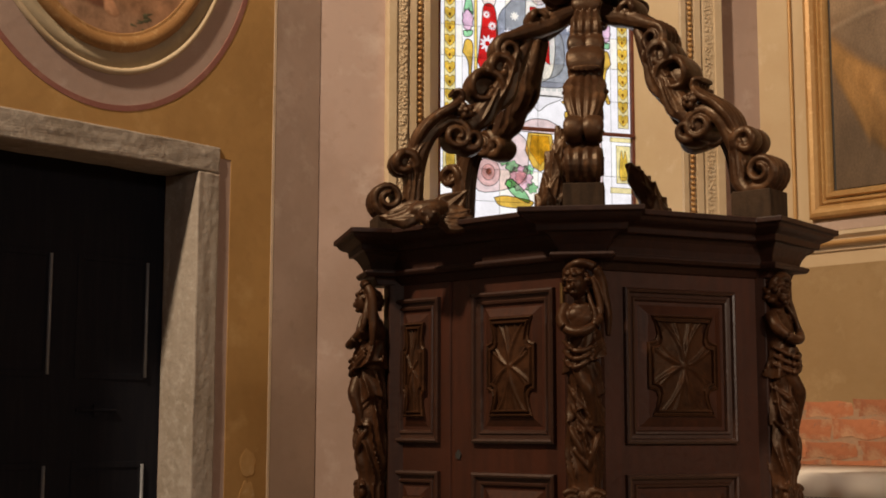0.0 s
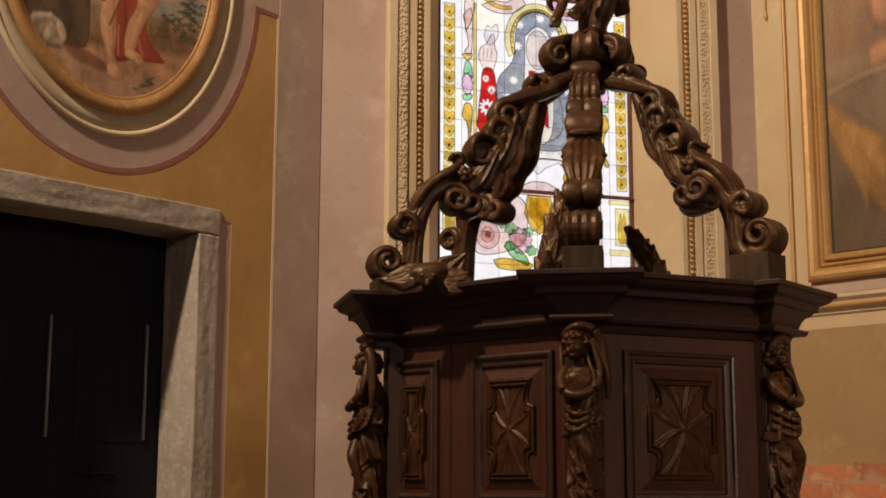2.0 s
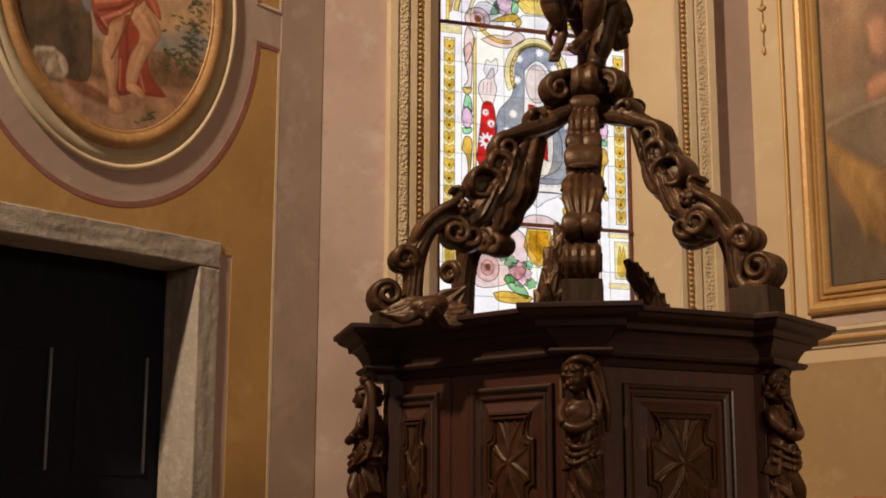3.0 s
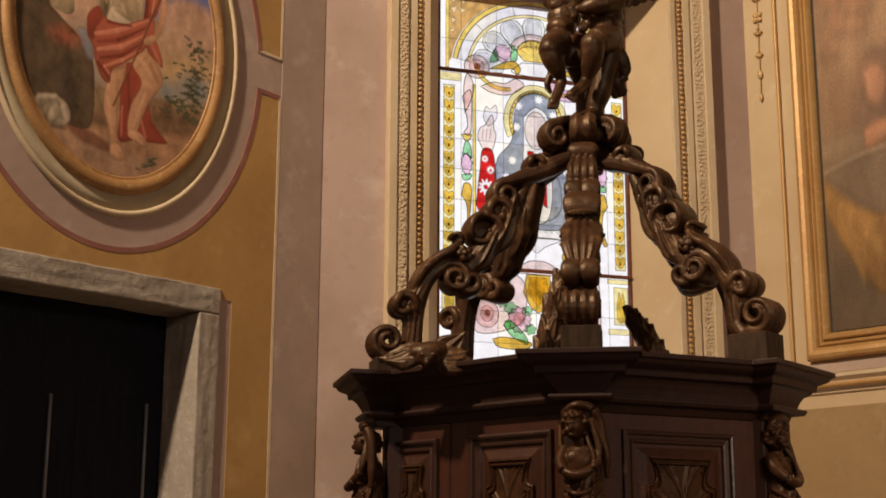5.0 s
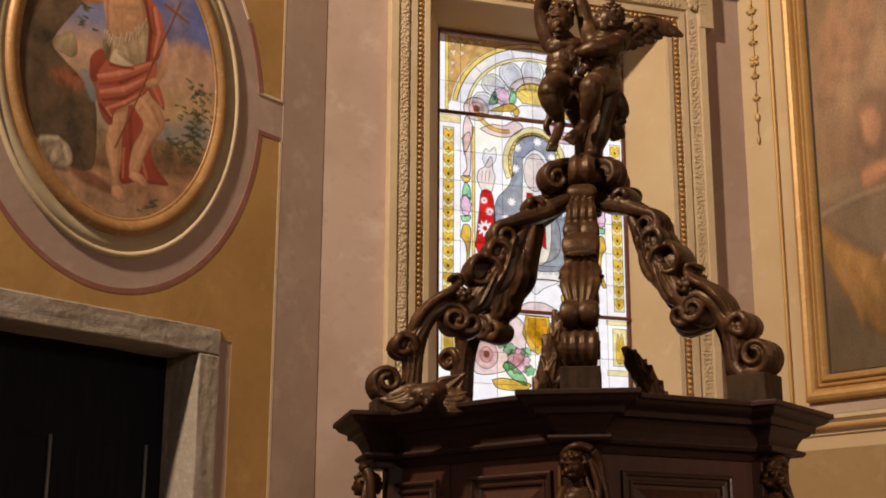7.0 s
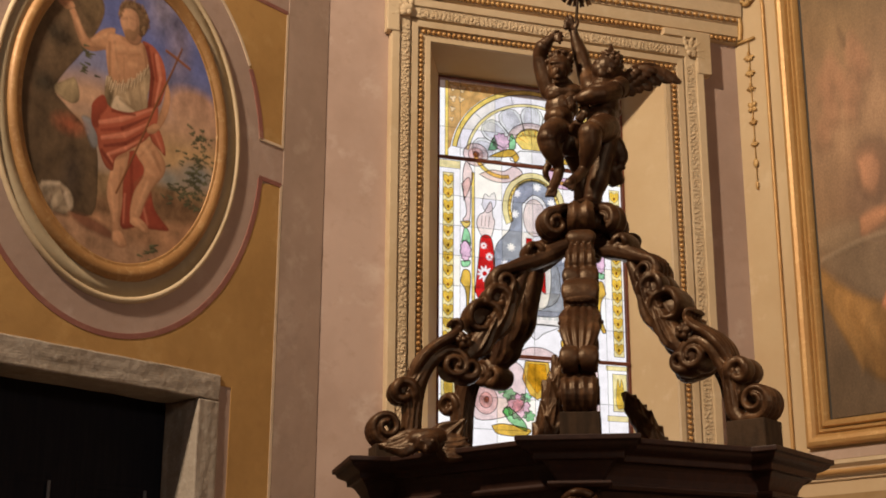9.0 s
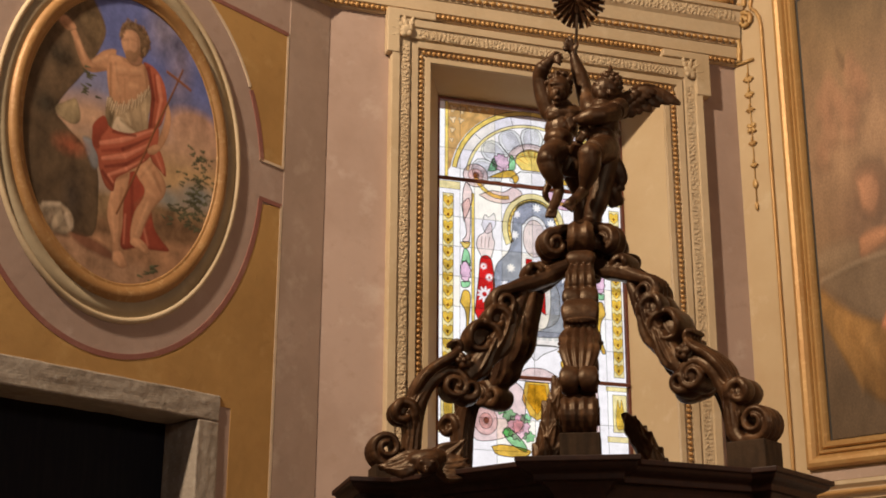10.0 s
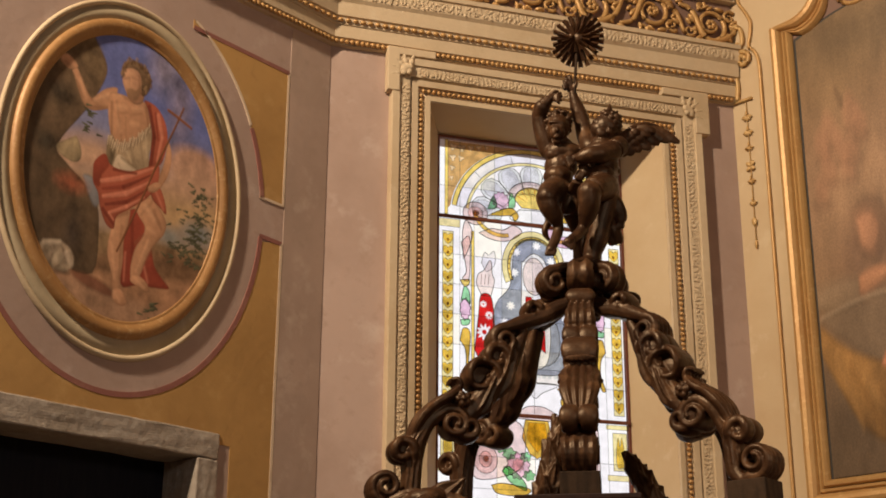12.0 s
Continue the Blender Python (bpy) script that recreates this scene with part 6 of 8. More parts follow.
# legs: one drawn up across the front, one standing on the knot
limb(bm, [(1072, 264, F - 0.020), (1056, 268, F - 0.064), (1044, 274, F - 0.088)], [0.038, 0.036, 0.031])
limb(bm, [(1043, 275, F - 0.088), (1044, 294, F - 0.082), (1040, 314, F - 0.066), (1034, 334, F - 0.052)], [0.031, 0.029, 0.025, 0.016])
limb(bm, [(1033, 335, F - 0.050), (1026, 346, F - 0.058), (1014, 356, F - 0.078), (1006, 362, F - 0.088)], [0.016, 0.016, 0.015, 0.014])
for k in range(4):
    limb(bm, [(1002 + 4 * k, 360 + 2.4 * k, F - 0.090), (998 + 4.6 * k, 365 + 2.8 * k, F - 0.094)], [0.0075, 0.006])
blobs(bm, (1042, 271, F - 0.100, 0.024, 0.018, 0.022), (1034, 340, F - 0.034, 0.015, 0.016, 0.018))
limb(bm, [(1076, 270, F + 0.020), (1072, 300, F + 0.018), (1064, 330, F + 0.020), (1058, 356, F + 0.024), (1050, 378, F + 0.028), (1048, 396, F + 0.030)], [0.036, 0.034, 0.030, 0.030, 0.026, 0.023])
limb(bm, [(1048, 396, F + 0.030), (1034, 398, F + 0.006), (1016, 401, F - 0.012)], [0.024, 0.018, 0.011])
limb(bm, [(1030, 350, 0.02), (1032, 378, 0.02), (1036, 402, 0.02)], [0.026, 0.026, 0.032])
# hand of the first child on the other's hip
blobs(bm, (1094, 236, F + 0.010, 0.014, 0.022, 0.016))
for k in range(4):
    limb(bm, [(1094, 226 + 5.5 * k, F + 0.0), (1090, 228 + 5.5 * k, F - 0.022), (1087, 231 + 5.5 * k, F - 0.034)], [0.007, 0.0066, 0.005])
# loincloths: twisted sash between them, and cloth flying behind
for d in (0, 1, 2):
    limb(bm, [(1034 + 3 * d, 226 + 2 * d, F - 0.030), (1022 + 3 * d, 250, F - 0.030), (1010 + 5 * d, 276, -0.030), (1002 + 8 * d, 304, -0.020)], [0.008, 0.011, 0.015, 0.018])
blobs(bm, (1033, 228, F - 0.036, 0.016, 0.012, 0.012), (1036, 238, F - 0.034, 0.012, 0.012, 0.016))
limb(bm, [(960, 262, 0.0), (978, 258, -0.040), (1002, 262, -0.048), (1020, 262, -0.030)], [0.008, 0.009, 0.009, 0.008])
for d in range(4):
    limb(bm, [(1076 + 2 * d, 282 - 3 * d, F + 0.02), (1088 + 3 * d, 302 - 2 * d, F + 0.018 - 0.006 * (d % 2)), (1098 + 2 * d, 322 - d, F + 0.02), (1103 - 4 * d, 334 + d, F + 0.022)], [0.018, 0.017, 0.014, 0.008])
for d in range(3):
    limb(bm, [(1074 + 4 * d, 318, F + 0.04), (1082 + 5 * d, 340, F + 0.034 - 0.006 * (d % 2)), (1084 + 7 * d, 362 - 2 * d, F + 0.04)], [0.018, 0.015, 0.012])
for d in range(3):
    limb(bm, [(975 - 2 * d, 320 + 4 * d, 0.0), (966 - d, 334 + 4 * d, -0.006), (966 + 2 * d, 350 + 3 * d, 0.0)], [0.011, 0.010, 0.006])


# wing: long primaries that sweep to the tip, over them two rows of short rounded feathers
def feather(a, b, rise, w, tip=0.45):
    p = smooth_path([a, a.lerp(b, 0.5) + Vector((0, -0.006, rise)), b], 6)
    n = len(p) - 1
    tube(bm, p, [w * (0.60 + 0.40 * math.sin(math.pi * min(1, 0.1 + i / n * 0.75))) * (1 if i < n - 1 else (0.8 if i < n else tip)) for i in range(n + 1)], 12, 0.30, (0, 1, 0))


tips = ((1211, 185), (1192, 184), (1174, 188), (1158, 197), (1140, 201), (1126, 207), (1114, 208))
for i, (tx, tz) in enumerate(tips):
    feather(fig(1118 - 3 * i, 172 + 4 * i, F + 0.030 - 0.003 * i), fig(tx, tz, F + 0.045 - 0.006 * i), 0.026 * (1 - i / 6), 0.0185)
for i in range(5):
    feather(fig(1110 + 6 * i, 186 - 7 * i, F + 0.010), fig(1124 + 11 * i, 196 - 7.4 * i, F + 0.012), 0.003, 0.0125, 0.6)
for i in range(4):
    feather(fig(1102 + 6 * i, 184 - 6 * i, F + 0.002), fig(1112 + 9 * i, 190 - 7.0 * i, F + 0.004), 0.003, 0.0115, 0.6)
limb(bm, [(1100, 184, F), (1118, 166, F + 0.012), (1136, 155, F + 0.022), (1158, 153, F + 0.032), (1180, 160, F + 0.040)], [0.016, 0.013, 0.010, 0.007, 0.004])
putti = part("cherub_statue", bm, CARVED)
putti.matrix_world = Matrix.Translation((O.x, O.y, 0))
fuse(putti, 0.0022, 1, 0.5)
tagged(putti, "pair of dark carved wooden winged children on the crown", "statue")

sun = empty("sunburst", "dark carved wooden sunburst on a thin rod above the figures", "finial", at=Matrix.Translation((O.x, O.y, 0)))
SC = Vector((0.0058, -0.03, 3.3129))
bm = bmesh.new()
tube(bm, [fig(1018, 98, -0.024), SC.lerp(fig(1018, 98, -0.024), 0.5), SC + Vector((0, 0.01, 0))], 0.0045, 8)
part("rod", bm, OLDWOOD, sun, "thin brown rod")
tilt = Matrix.Translation(SC) @ Matrix.Rotation(radians(-24), 4, "Z") @ Matrix.Rotation(radians(8), 4, "X")
bm = bmesh.new()
ball(bm, (-0.012, -0.022, 0.004), (0.010, 0.010, 0.010))
tube(bm, [(0, 0.008, 0), (-0.002, -0.006, 0), (-0.008, -0.014, 0.002)], [0.034, 0.026, 0.012], 14)
bmesh.ops.transform(bm, matrix=tilt, verts=bm.verts)
part("hub", bm, CARVED, sun, "", True)
rn = random.Random(3)
for ringk, (count, l0, l1, wd, yy) in enumerate(((24, 0.020, 0.088, 0.0062, 0.006), (20, 0.016, 0.072, 0.0058, -0.004), (14, 0.010, 0.048, 0.0050, -0.013))):
    for i in range(count):
        a = 2 * math.pi * (i + 0.4 * ringk) / count
        ln = l1 * (1 + rn.uniform(-0.09, 0.07))
        bm = bmesh.new()
        va = [bm.verts.new(p) for p in ((l0, yy, -wd * 0.5), (ln, yy + 0.006, -wd * 1.2), (ln, yy - 0.001, 0), (ln, yy + 0.006, wd * 1.2), (l0, yy, wd * 0.5), (l0, yy - 0.006, 0))]
        vb = [bm.verts.new(v.co + Vector((0, 0.006, 0))) for v in va]
        bm.faces.new(va), bm.faces.new(vb[::-1])
        for k in range(6):
            bm.faces.new((va[k], va[(k + 1) % 6], vb[(k + 1) % 6], vb[k]))
        bmesh.ops.transform(bm, matrix=tilt @ Matrix.Rotation(a, 4, "Y") @ Matrix.Rotation(rn.uniform(-0.1, 0.1), 4, "X"), verts=bm.verts)
        part("ray", bm, CARVED, sun)

# dove on the cornice, its wings half open
bm = bmesh.new()
ball(bm, (0.0, 0.0, 0.012), (0.056, 0.040, 0.028), Matrix.Rotation(-0.15, 4, "Y"))
ball(bm, (0.006, -0.040, -0.008), (0.030, 0.028, 0.024))
ball(bm, (0.004, -0.064, -0.024), (0.008, 0.012, 0.010))
for sd in (-1, 1):
    ball(bm, (0.006 + sd * 0.014, -0.060, -0.002), (0.009, 0.008, 0.007), None, 10, 8)
leaf_blade(bm, [(-0.122, 0.0, -0.002), (-0.085, -0.006, 0.006), (-0.045, -0.010, 0.022), (0.010, -0.012, 0.026)][::-1], 0.026, (0, -0.75, 0.65), 2, 0.2, 0.012)
leaf_blade(bm, [(0.020, -0.004, 0.004), (0.058, -0.004, 0.026), (0.104, -0.002, 0.066)], 0.034, (0.25, -0.9, 0.30), 1, 0.15, 0.014)
for k in range(3):
    leaf_blade(bm, [(0.030, -0.012, -0.006 * k), (0.066 + 0.004 * k, -0.014 - 0.004 * k, 0.004 - 0.012 * k), (0.112 + 0.010 * k, -0.010, 0.014 - 0.018 * k)], 0.024, (0.25, -0.9, 0.30), 1, 0.15, 0.012)
    leaf_blade(bm, [(-0.020, -0.024, 0.006 - 0.006 * k), (-0.058, -0.022, -0.004 - 0.006 * k), (-0.104 + 0.012 * k, -0.014, -0.010 - 0.006 * k)], 0.016, (0, -0.7, 0.7), 1, 0.2, 0.012)
dove = part("dove_statue", bm, CARVED)
dove.matrix_world = Matrix.Translation((-0.041, 3.440, CT + 0.014))
fuse(dove, 0.0032, 1, 0.3)
tagged(dove, "small dark carved wooden dove with spread wings on the cornice", "statue")

# ---- paintings: soft plain shapes of colour, no features ----
class Canvas:
    """Colours at a set of points, laid on coat by coat."""

    def __init__(self, pts, base):
        self.p = np.array(pts, float)
        self.c = np.tile(np.array(base, float), (len(pts), 1))
        w = [noise.noise_vector(Vector((x * 2.2, z * 2.2, 3.1))) for x, z in pts]
        self.warp = np.array([(v.x, v.y) for v in w]) * 0.012
        f = [noise.fractal(Vector((x * 7, z * 7, 1.0)), 0.7, 2.0, 4) for x, z in pts]
        self.grain = np.array(f)

    def mix(self, a, colour, streak=0.12):
        a = np.clip(a, 0, 1)[:, None]
        col = np.array(colour, float) * (1 + streak * self.grain[:, None])
        self.c = self.c * (1 - a) + col * a

    def limb(self, a, b, ra, rb, colour, soft=0.016, light=(-0.75, 0.55), form=0.62, amount=1.0):
        """A rounded stroke from a to b, modelled from light to dark across it."""
        p = self.p + self.warp
        a, b = np.array(a, float), np.array(b, float)
        d = b - a
        t = np.clip(((p - a) @ d) / max(1e-9, d @ d), 0, 1)
        q = p - (a + t[:, None] * d)
        r = ra + (rb - ra) * t
        dist = np.hypot(q[:, 0], q[:, 1])
        k = (q @ np.array(light)) / np.maximum(r, 1e-6)
        col = np.array(colour, float)[None] * (1 + form * np.clip(k, -1, 1))[:, None] * (1 + 0.10 * self.grain[:, None])
        m = (np.clip((r - dist) / (soft * 0.7) + 0.5, 0, 1) * amount)[:, None]
        self.c = self.c * (1 - m) + col * m

    def field(self, fn, colour, soft=0.05, streak=0.2):
        """Where fn is positive."""
        v = fn(self.p[:, 0] + self.warp[:, 0] * 2, self.p[:, 1] + self.warp[:, 1] * 2)
        self.mix(v / soft + 0.5, colour, streak)

    def shape(self, corners, colour, soft=0.02, light=(-0.6, 0.6), form=0.25, amount=1.0, streak=0.10, contour=0.32):
        """A rounded field inside a smooth closed outline, modelled across."""
        c = [Vector((*q, 0)) for q in corners]
        line = smooth_path([c[-1]] + c + [c[0]], 4)[4:]
        e = np.array([(v.x, v.y) for v in line])
        p = self.p + self.warp * 0.6
        near = (p > e.min(0) - 0.05).all(1) & (p < e.max(0) + 0.05).all(1)
        q = p[near]
        inside = np.zeros(len(q), bool)
        dist = np.full(len(q), 9.0)
        for a, b in zip(e, np.roll(e, -1, 0)):
            d = b - a
            t = np.clip(((q - a) @ d) / max(1e-9, d @ d), 0, 1)
            dist = np.minimum(dist, np.hypot(*(q - a - t[:, None] * d).T))
            if abs(d[1]) > 1e-9:
                inside ^= ((a[1] > q[:, 1]) != (b[1] > q[:, 1])) & (q[:, 0] < a[0] + (q[:, 1] - a[1]) / d[1] * d[0])
        m = np.clip(np.where(inside, dist, -dist) / (soft * 0.6) + 0.5, 0, 1)[:, None] * amount
        k = np.clip(((q - e.mean(0)) @ np.array(light)) / (np.ptp(e, axis=0).mean() / 2), -1, 1)
        k = k - 0.5 * np.clip(1 - dist / 0.05, 0, 1) * (k < 0)
        col = np.array(colour, float)[None] * (1 + form * k)[:, None] * (1 + streak * self.grain[near][:, None])
        col = col * (1 - contour * np.clip(1 - dist / 0.016, 0, 1))[:, None]
        self.c[near] = self.c[near] * (1 - m) + col * m

    def put(self, me):
        at = me.color_attributes.new("paint", "FLOAT_COLOR", "POINT")
        at.data.foreach_set("color", np.c_[np.clip(self.c, 0.002, 1), np.ones(len(self.c))].ravel().astype(np.float32))


def paint_material(name, rough, weave, gloss, stretch=(1, 1, 1), low=0.88, high=1.12):
    m = bpy.data.materials.new(name)
    m.use_nodes = True
    t = m.node_tree
    b = t.nodes["Principled BSDF"]
    a = t.nodes.new("ShaderNodeVertexColor")
    a.layer_name = "paint"
    co = t.nodes.new("ShaderNodeTexCoord").outputs["Object"]
    n = t.nodes.new("ShaderNodeTexNoise")
    n.inputs["Scale"].default_value, n.inputs["Detail"].default_value = weave, 6
    mp = t.nodes.new("ShaderNodeMapping")
    mp.inputs["Scale"].default_value = stretch
    t.links.new(co, mp.inputs[0])
    t.links.new(mp.outputs[0], n.inputs["Vector"])
    r = t.nodes.new("ShaderNodeMapRange")
    r.inputs[1].default_value, r.inputs[2].default_value = 0.3, 0.7
    r.inputs[3].default_value, r.inputs[4].default_value = low, high
    t.links.new(n.outputs[0], r.inputs[0])
    x = t.nodes.new("ShaderNodeMix")
    x.data_type, x.blend_type = "RGBA", "MULTIPLY"
    x.inputs[0].default_value = 1.0
    t.links.new(a.outputs[0], x.inputs[6])
    t.links.new(r.outputs[0], x.inputs[7])
    t.links.new(x.outputs[2], b.inputs["Base Color"])
    b.inputs["Roughness"].default_value = rough
    b.inputs["Specular IOR Level"].default_value = gloss
    p = t.nodes.new("ShaderNodeBump")
    p.inputs["Strength"].default_value, p.inputs["Distance"].default_value = 0.35, 0.002
    t.links.new(n.outputs[0], p.inputs["Height"])
    t.links.new(p.outputs[0], b.inputs["Normal"])
    return m


# oval fresco
rings, spokes = 170, 460
pts, verts, faces = [(0.0, 0.0)], [], []
for i in range(1, rings + 1):
    for k in range(spokes):
        a = 2 * math.pi * k / spokes
        pts.append((i / rings * math.cos(a), i / rings * math.sin(a)))
verts = [LEFT @ Vector((OV[0] - x * 0.430, 0.005, OV[1] + z * 0.565)) for x, z in pts]
faces = [(0, 1 + k, 1 + (k + 1) % spokes) for k in range(spokes)]
for i in range(rings - 1):
    a, b = 1 + i * spokes, 1 + (i + 1) * spokes
    faces += [(a + k, b + k, b + (k + 1) % spokes, a + (k + 1) % spokes) for k in range(spokes)]
me = bpy.data.meshes.new("oval_fresco")
me.from_pydata(verts, [], faces)
cv = Canvas(pts, (0.30, 0.22, 0.17))
cv.field(lambda x, z: z - 0.10 + 0 * x, (0.19, 0.19, 0.30), 0.35)
cv.field(lambda x, z: z - 0.42 + 0.12 * x, (0.115, 0.135, 0.32), 0.35)
cv.field(lambda x, z: 0.10 - np.hypot((x - 0.52) * 0.8, (z - 0.62) * 0.35), (0.17, 0.15, 0.24), 0.12, 0.5)
cv.field(lambda x, z: 0.10 - np.hypot((x - 0.32) * 0.6, (z - 0.90) * 0.5), (0.19, 0.17, 0.25), 0.12, 0.5)
cv.field(lambda x, z: 0.17 - np.hypot((x - 0.72) * 0.55, z - 0.20), (0.40, 0.24, 0.17), 0.08, 0.3)
cv.field(lambda x, z: 0.13 - np.abs(z - 0.02 + 0.05 * np.sin(6 * x)), (0.40, 0.25, 0.17), 0.18)
cv.field(lambda x, z: 0.12 - np.abs(z + 0.16) + 0.1 * (x - 0.5), (0.40, 0.26, 0.14), 0.15)
cv.field(lambda x, z: 0.09 - np.hypot((x - 0.80) * 0.5, z + 0.25), (0.19, 0.19, 0.19), 0.10)
cv.field(lambda x, z: 0.06 - np.hypot((x - 0.50) * 0.5, z + 0.33), (0.22, 0.21, 0.19), 0.08)
# ground
cv.field(lambda x, z: -0.41 - z + 0.05 * x, (0.24, 0.155, 0.085), 0.06, 0.5)
cv.field(lambda x, z: -0.52 - z + 0.10 * np.sin(3 * x), (0.16, 0.09, 0.05), 0.08, 0.5)
cv.field(lambda x, z: -0.68 - z + 0.10 * x, (0.30, 0.165, 0.095), 0.06, 0.4)
cv.field(lambda x, z: -0.80 - z - 0.1 * x, (0.27, 0.16, 0.10), 0.08, 0.4)
# rock face
cv.shape([(-0.55, 1.05), (-0.42, 0.87), (-0.29, 0.72), (-0.31, 0.58), (-0.46, 0.34), (-0.68, 0.05), (-0.58, -0.05), (-0.40, -0.14), (-0.27, -0.24), (-0.22, -0.42), (-0.24, -0.72), (-0.60, -0.70), (-1.1, -0.50), (-1.1, 0.6)], (0.105, 0.068, 0.040), 0.02, (0.7, 0.6), 0.35, streak=0.4)
cv.shape([(-0.52, 0.90), (-0.38, 0.84), (-0.31, 0.70), (-0.36, 0.56), (-0.50, 0.62), (-0.58, 0.75)], (0.135, 0.090, 0.050), 0.08, (0.6, 0.6), 0.3, 0.8, 0.5)
cv.shape([(-0.52, 0.15), (-0.46, 0.07), (-0.46, 0.0), (-0.53, -0.03), (-0.66, -0.0), (-0.69, 0.05), (-0.63, 0.09)], (0.30, 0.225, 0.135), 0.02, (-0.6, 0.6), 0.3, streak=0.4)
cv.shape([(-0.42, -0.10), (-0.30, -0.10), (-0.24, -0.24), (-0.30, -0.27)], (0.20, 0.19, 0.20), 0.04, form=0.2)
cv.field(lambda x, z: 0.05 - np.hypot((x + 0.52) * 0.45, z + 0.17), (0.24, 0.075, 0.040), 0.09, 0.8)
cv.field(lambda x, z: 0.06 - np.hypot((x + 0.78) * 0.7, z - 0.05), (0.045, 0.035, 0.024), 0.10, 0.8)
cv.field(lambda x, z: 0.08 - np.hypot(x + 0.45, (z + 0.50) * 0.6), (0.052, 0.036, 0.026), 0.12, 0.6)
cv.field(lambda x, z: 0.06 - np.hypot((x + 0.72) * 0.5, z - 0.40), (0.055, 0.040, 0.026), 0.10, 0.8)
# pale animal lying at the foot of the rock, a plain shape
cv.shape([(-0.78, -0.63), (-0.66, -0.58), (-0.54, -0.57), (-0.44, -0.62), (-0.42, -0.7), (-0.49, -0.76), (-0.59, -0.76), (-0.64, -0.74), (-0.72, -0.69)], (0.27, 0.205, 0.145), 0.025, (0.5, 0.8), 0.4, streak=0.7)
cv.shape([(-0.62, -0.66), (-0.55, -0.61), (-0.51, -0.66), (-0.55, -0.73), (-0.6, -0.75), (-0.64, -0.71)], (0.36, 0.28, 0.20), 0.015, (-0.2, 0.8), 0.3, streak=0.4)
cv.limb((-0.63, -0.67), (-0.64, -0.71), 0.012, 0.009600000000000001, (0.15, 0.10, 0.07), 0.03, amount=0.7)
cv.limb((-0.53, -0.62), (-0.5, -0.66), 0.012, 0.009600000000000001, (0.15, 0.10, 0.07), 0.03, amount=0.7)
cv.limb((-0.59, -0.74), (-0.56, -0.73), 0.01, 0.008, (0.14, 0.09, 0.06), 0.03, amount=0.7)
cv.limb((-0.71, -0.61), (-0.56, -0.58), 0.02, 0.016, (0.40, 0.32, 0.24), 0.03, amount=0.7)
cv.limb((-0.49, -0.64), (-0.44, -0.7), 0.024, 0.019200000000000002, (0.42, 0.33, 0.25), 0.03, amount=0.7)
cv.limb((-0.71, -0.66), (-0.65, -0.71), 0.018, 0.0144, (0.16, 0.11, 0.075), 0.03, amount=0.7)
cv.limb((-0.59, -0.77), (-0.45, -0.76), 0.01, 0.008, (0.07, 0.045, 0.03), 0.03, amount=0.7)
cv.shape([(-0.46, -0.74), (-0.20, -0.74), (0.00, -0.82), (-0.10, -0.84), (-0.34, -0.80)], (0.15, 0.060, 0.036), 0.05, form=0.1, amount=0.85)
SKIN, SHADE, RED, FUR = (0.42, 0.225, 0.130), (0.20, 0.10, 0.055), (0.31, 0.085, 0.050), (0.34, 0.245, 0.155)
DARKRED, PALERED, FOLD = (0.13, 0.026, 0.016), (0.52, 0.20, 0.13), (0.19, 0.038, 0.023)
# red cloth behind the legs
cv.shape([(0.03, -0.25), (0.26, -0.2), (0.31, -0.41), (0.36, -0.55), (0.44, -0.62), (0.53, -0.68), (0.42, -0.7), (0.19, -0.72), (0.04, -0.74), (-0.0, -0.47)], (0.235, 0.050, 0.030), 0.02, (0.3, 0.6), 0.3)
cv.limb((0.09, -0.29), (0.14, -0.67), 0.018, 0.012599999999999998, DARKRED, 0.04, amount=0.6)
cv.limb((0.22, -0.5), (0.31, -0.68), 0.012, 0.0084, PALERED, 0.04, amount=0.6)
cv.limb((0.33, -0.56), (0.46, -0.67), 0.014, 0.0098, FOLD, 0.04, amount=0.6)
cv.limb((0.06, -0.53), (0.07, -0.71), 0.008, 0.0056, PALERED, 0.04, amount=0.6)
cv.limb((0.26, -0.22), (0.31, -0.48), 0.016, 0.0112, DARKRED, 0.04, amount=0.6)
# legs
cv.shape([(0.11, -0.2), (0.24, -0.1), (0.36, -0.15), (0.45, -0.24), (0.43, -0.33), (0.34, -0.42), (0.27, -0.53), (0.22, -0.65), (0.14, -0.68), (0.12, -0.61), (0.15, -0.48), (0.22, -0.38), (0.23, -0.31), (0.17, -0.26)], SKIN, 0.015, (-0.8, 0.3), 0.28, contour=0.2)
cv.shape([(0.13, -0.66), (0.21, -0.65), (0.29, -0.68), (0.33, -0.73), (0.28, -0.75), (0.19, -0.72), (0.13, -0.7)], SKIN, 0.012, (-0.3, 0.8), 0.3, contour=0.2)
cv.shape([(-0.1, -0.28), (0.06, -0.22), (0.06, -0.33), (0.03, -0.45), (0.04, -0.58), (0.03, -0.72), (0.04, -0.79), (-0.03, -0.8), (-0.06, -0.68), (-0.11, -0.58), (-0.12, -0.48), (-0.1, -0.37)], SKIN, 0.015, (-0.9, 0.2), 0.30, contour=0.2)
cv.shape([(-0.03, -0.79), (0.04, -0.77), (0.09, -0.81), (0.12, -0.85), (0.07, -0.88), (0.01, -0.87), (-0.03, -0.84)], SKIN, 0.012, (-0.3, 0.8), 0.3, contour=0.2)
cv.limb((0.31, -0.19), (0.4, -0.29), 0.02, 0.012, SHADE, 0.03, form=0.1, amount=0.55)
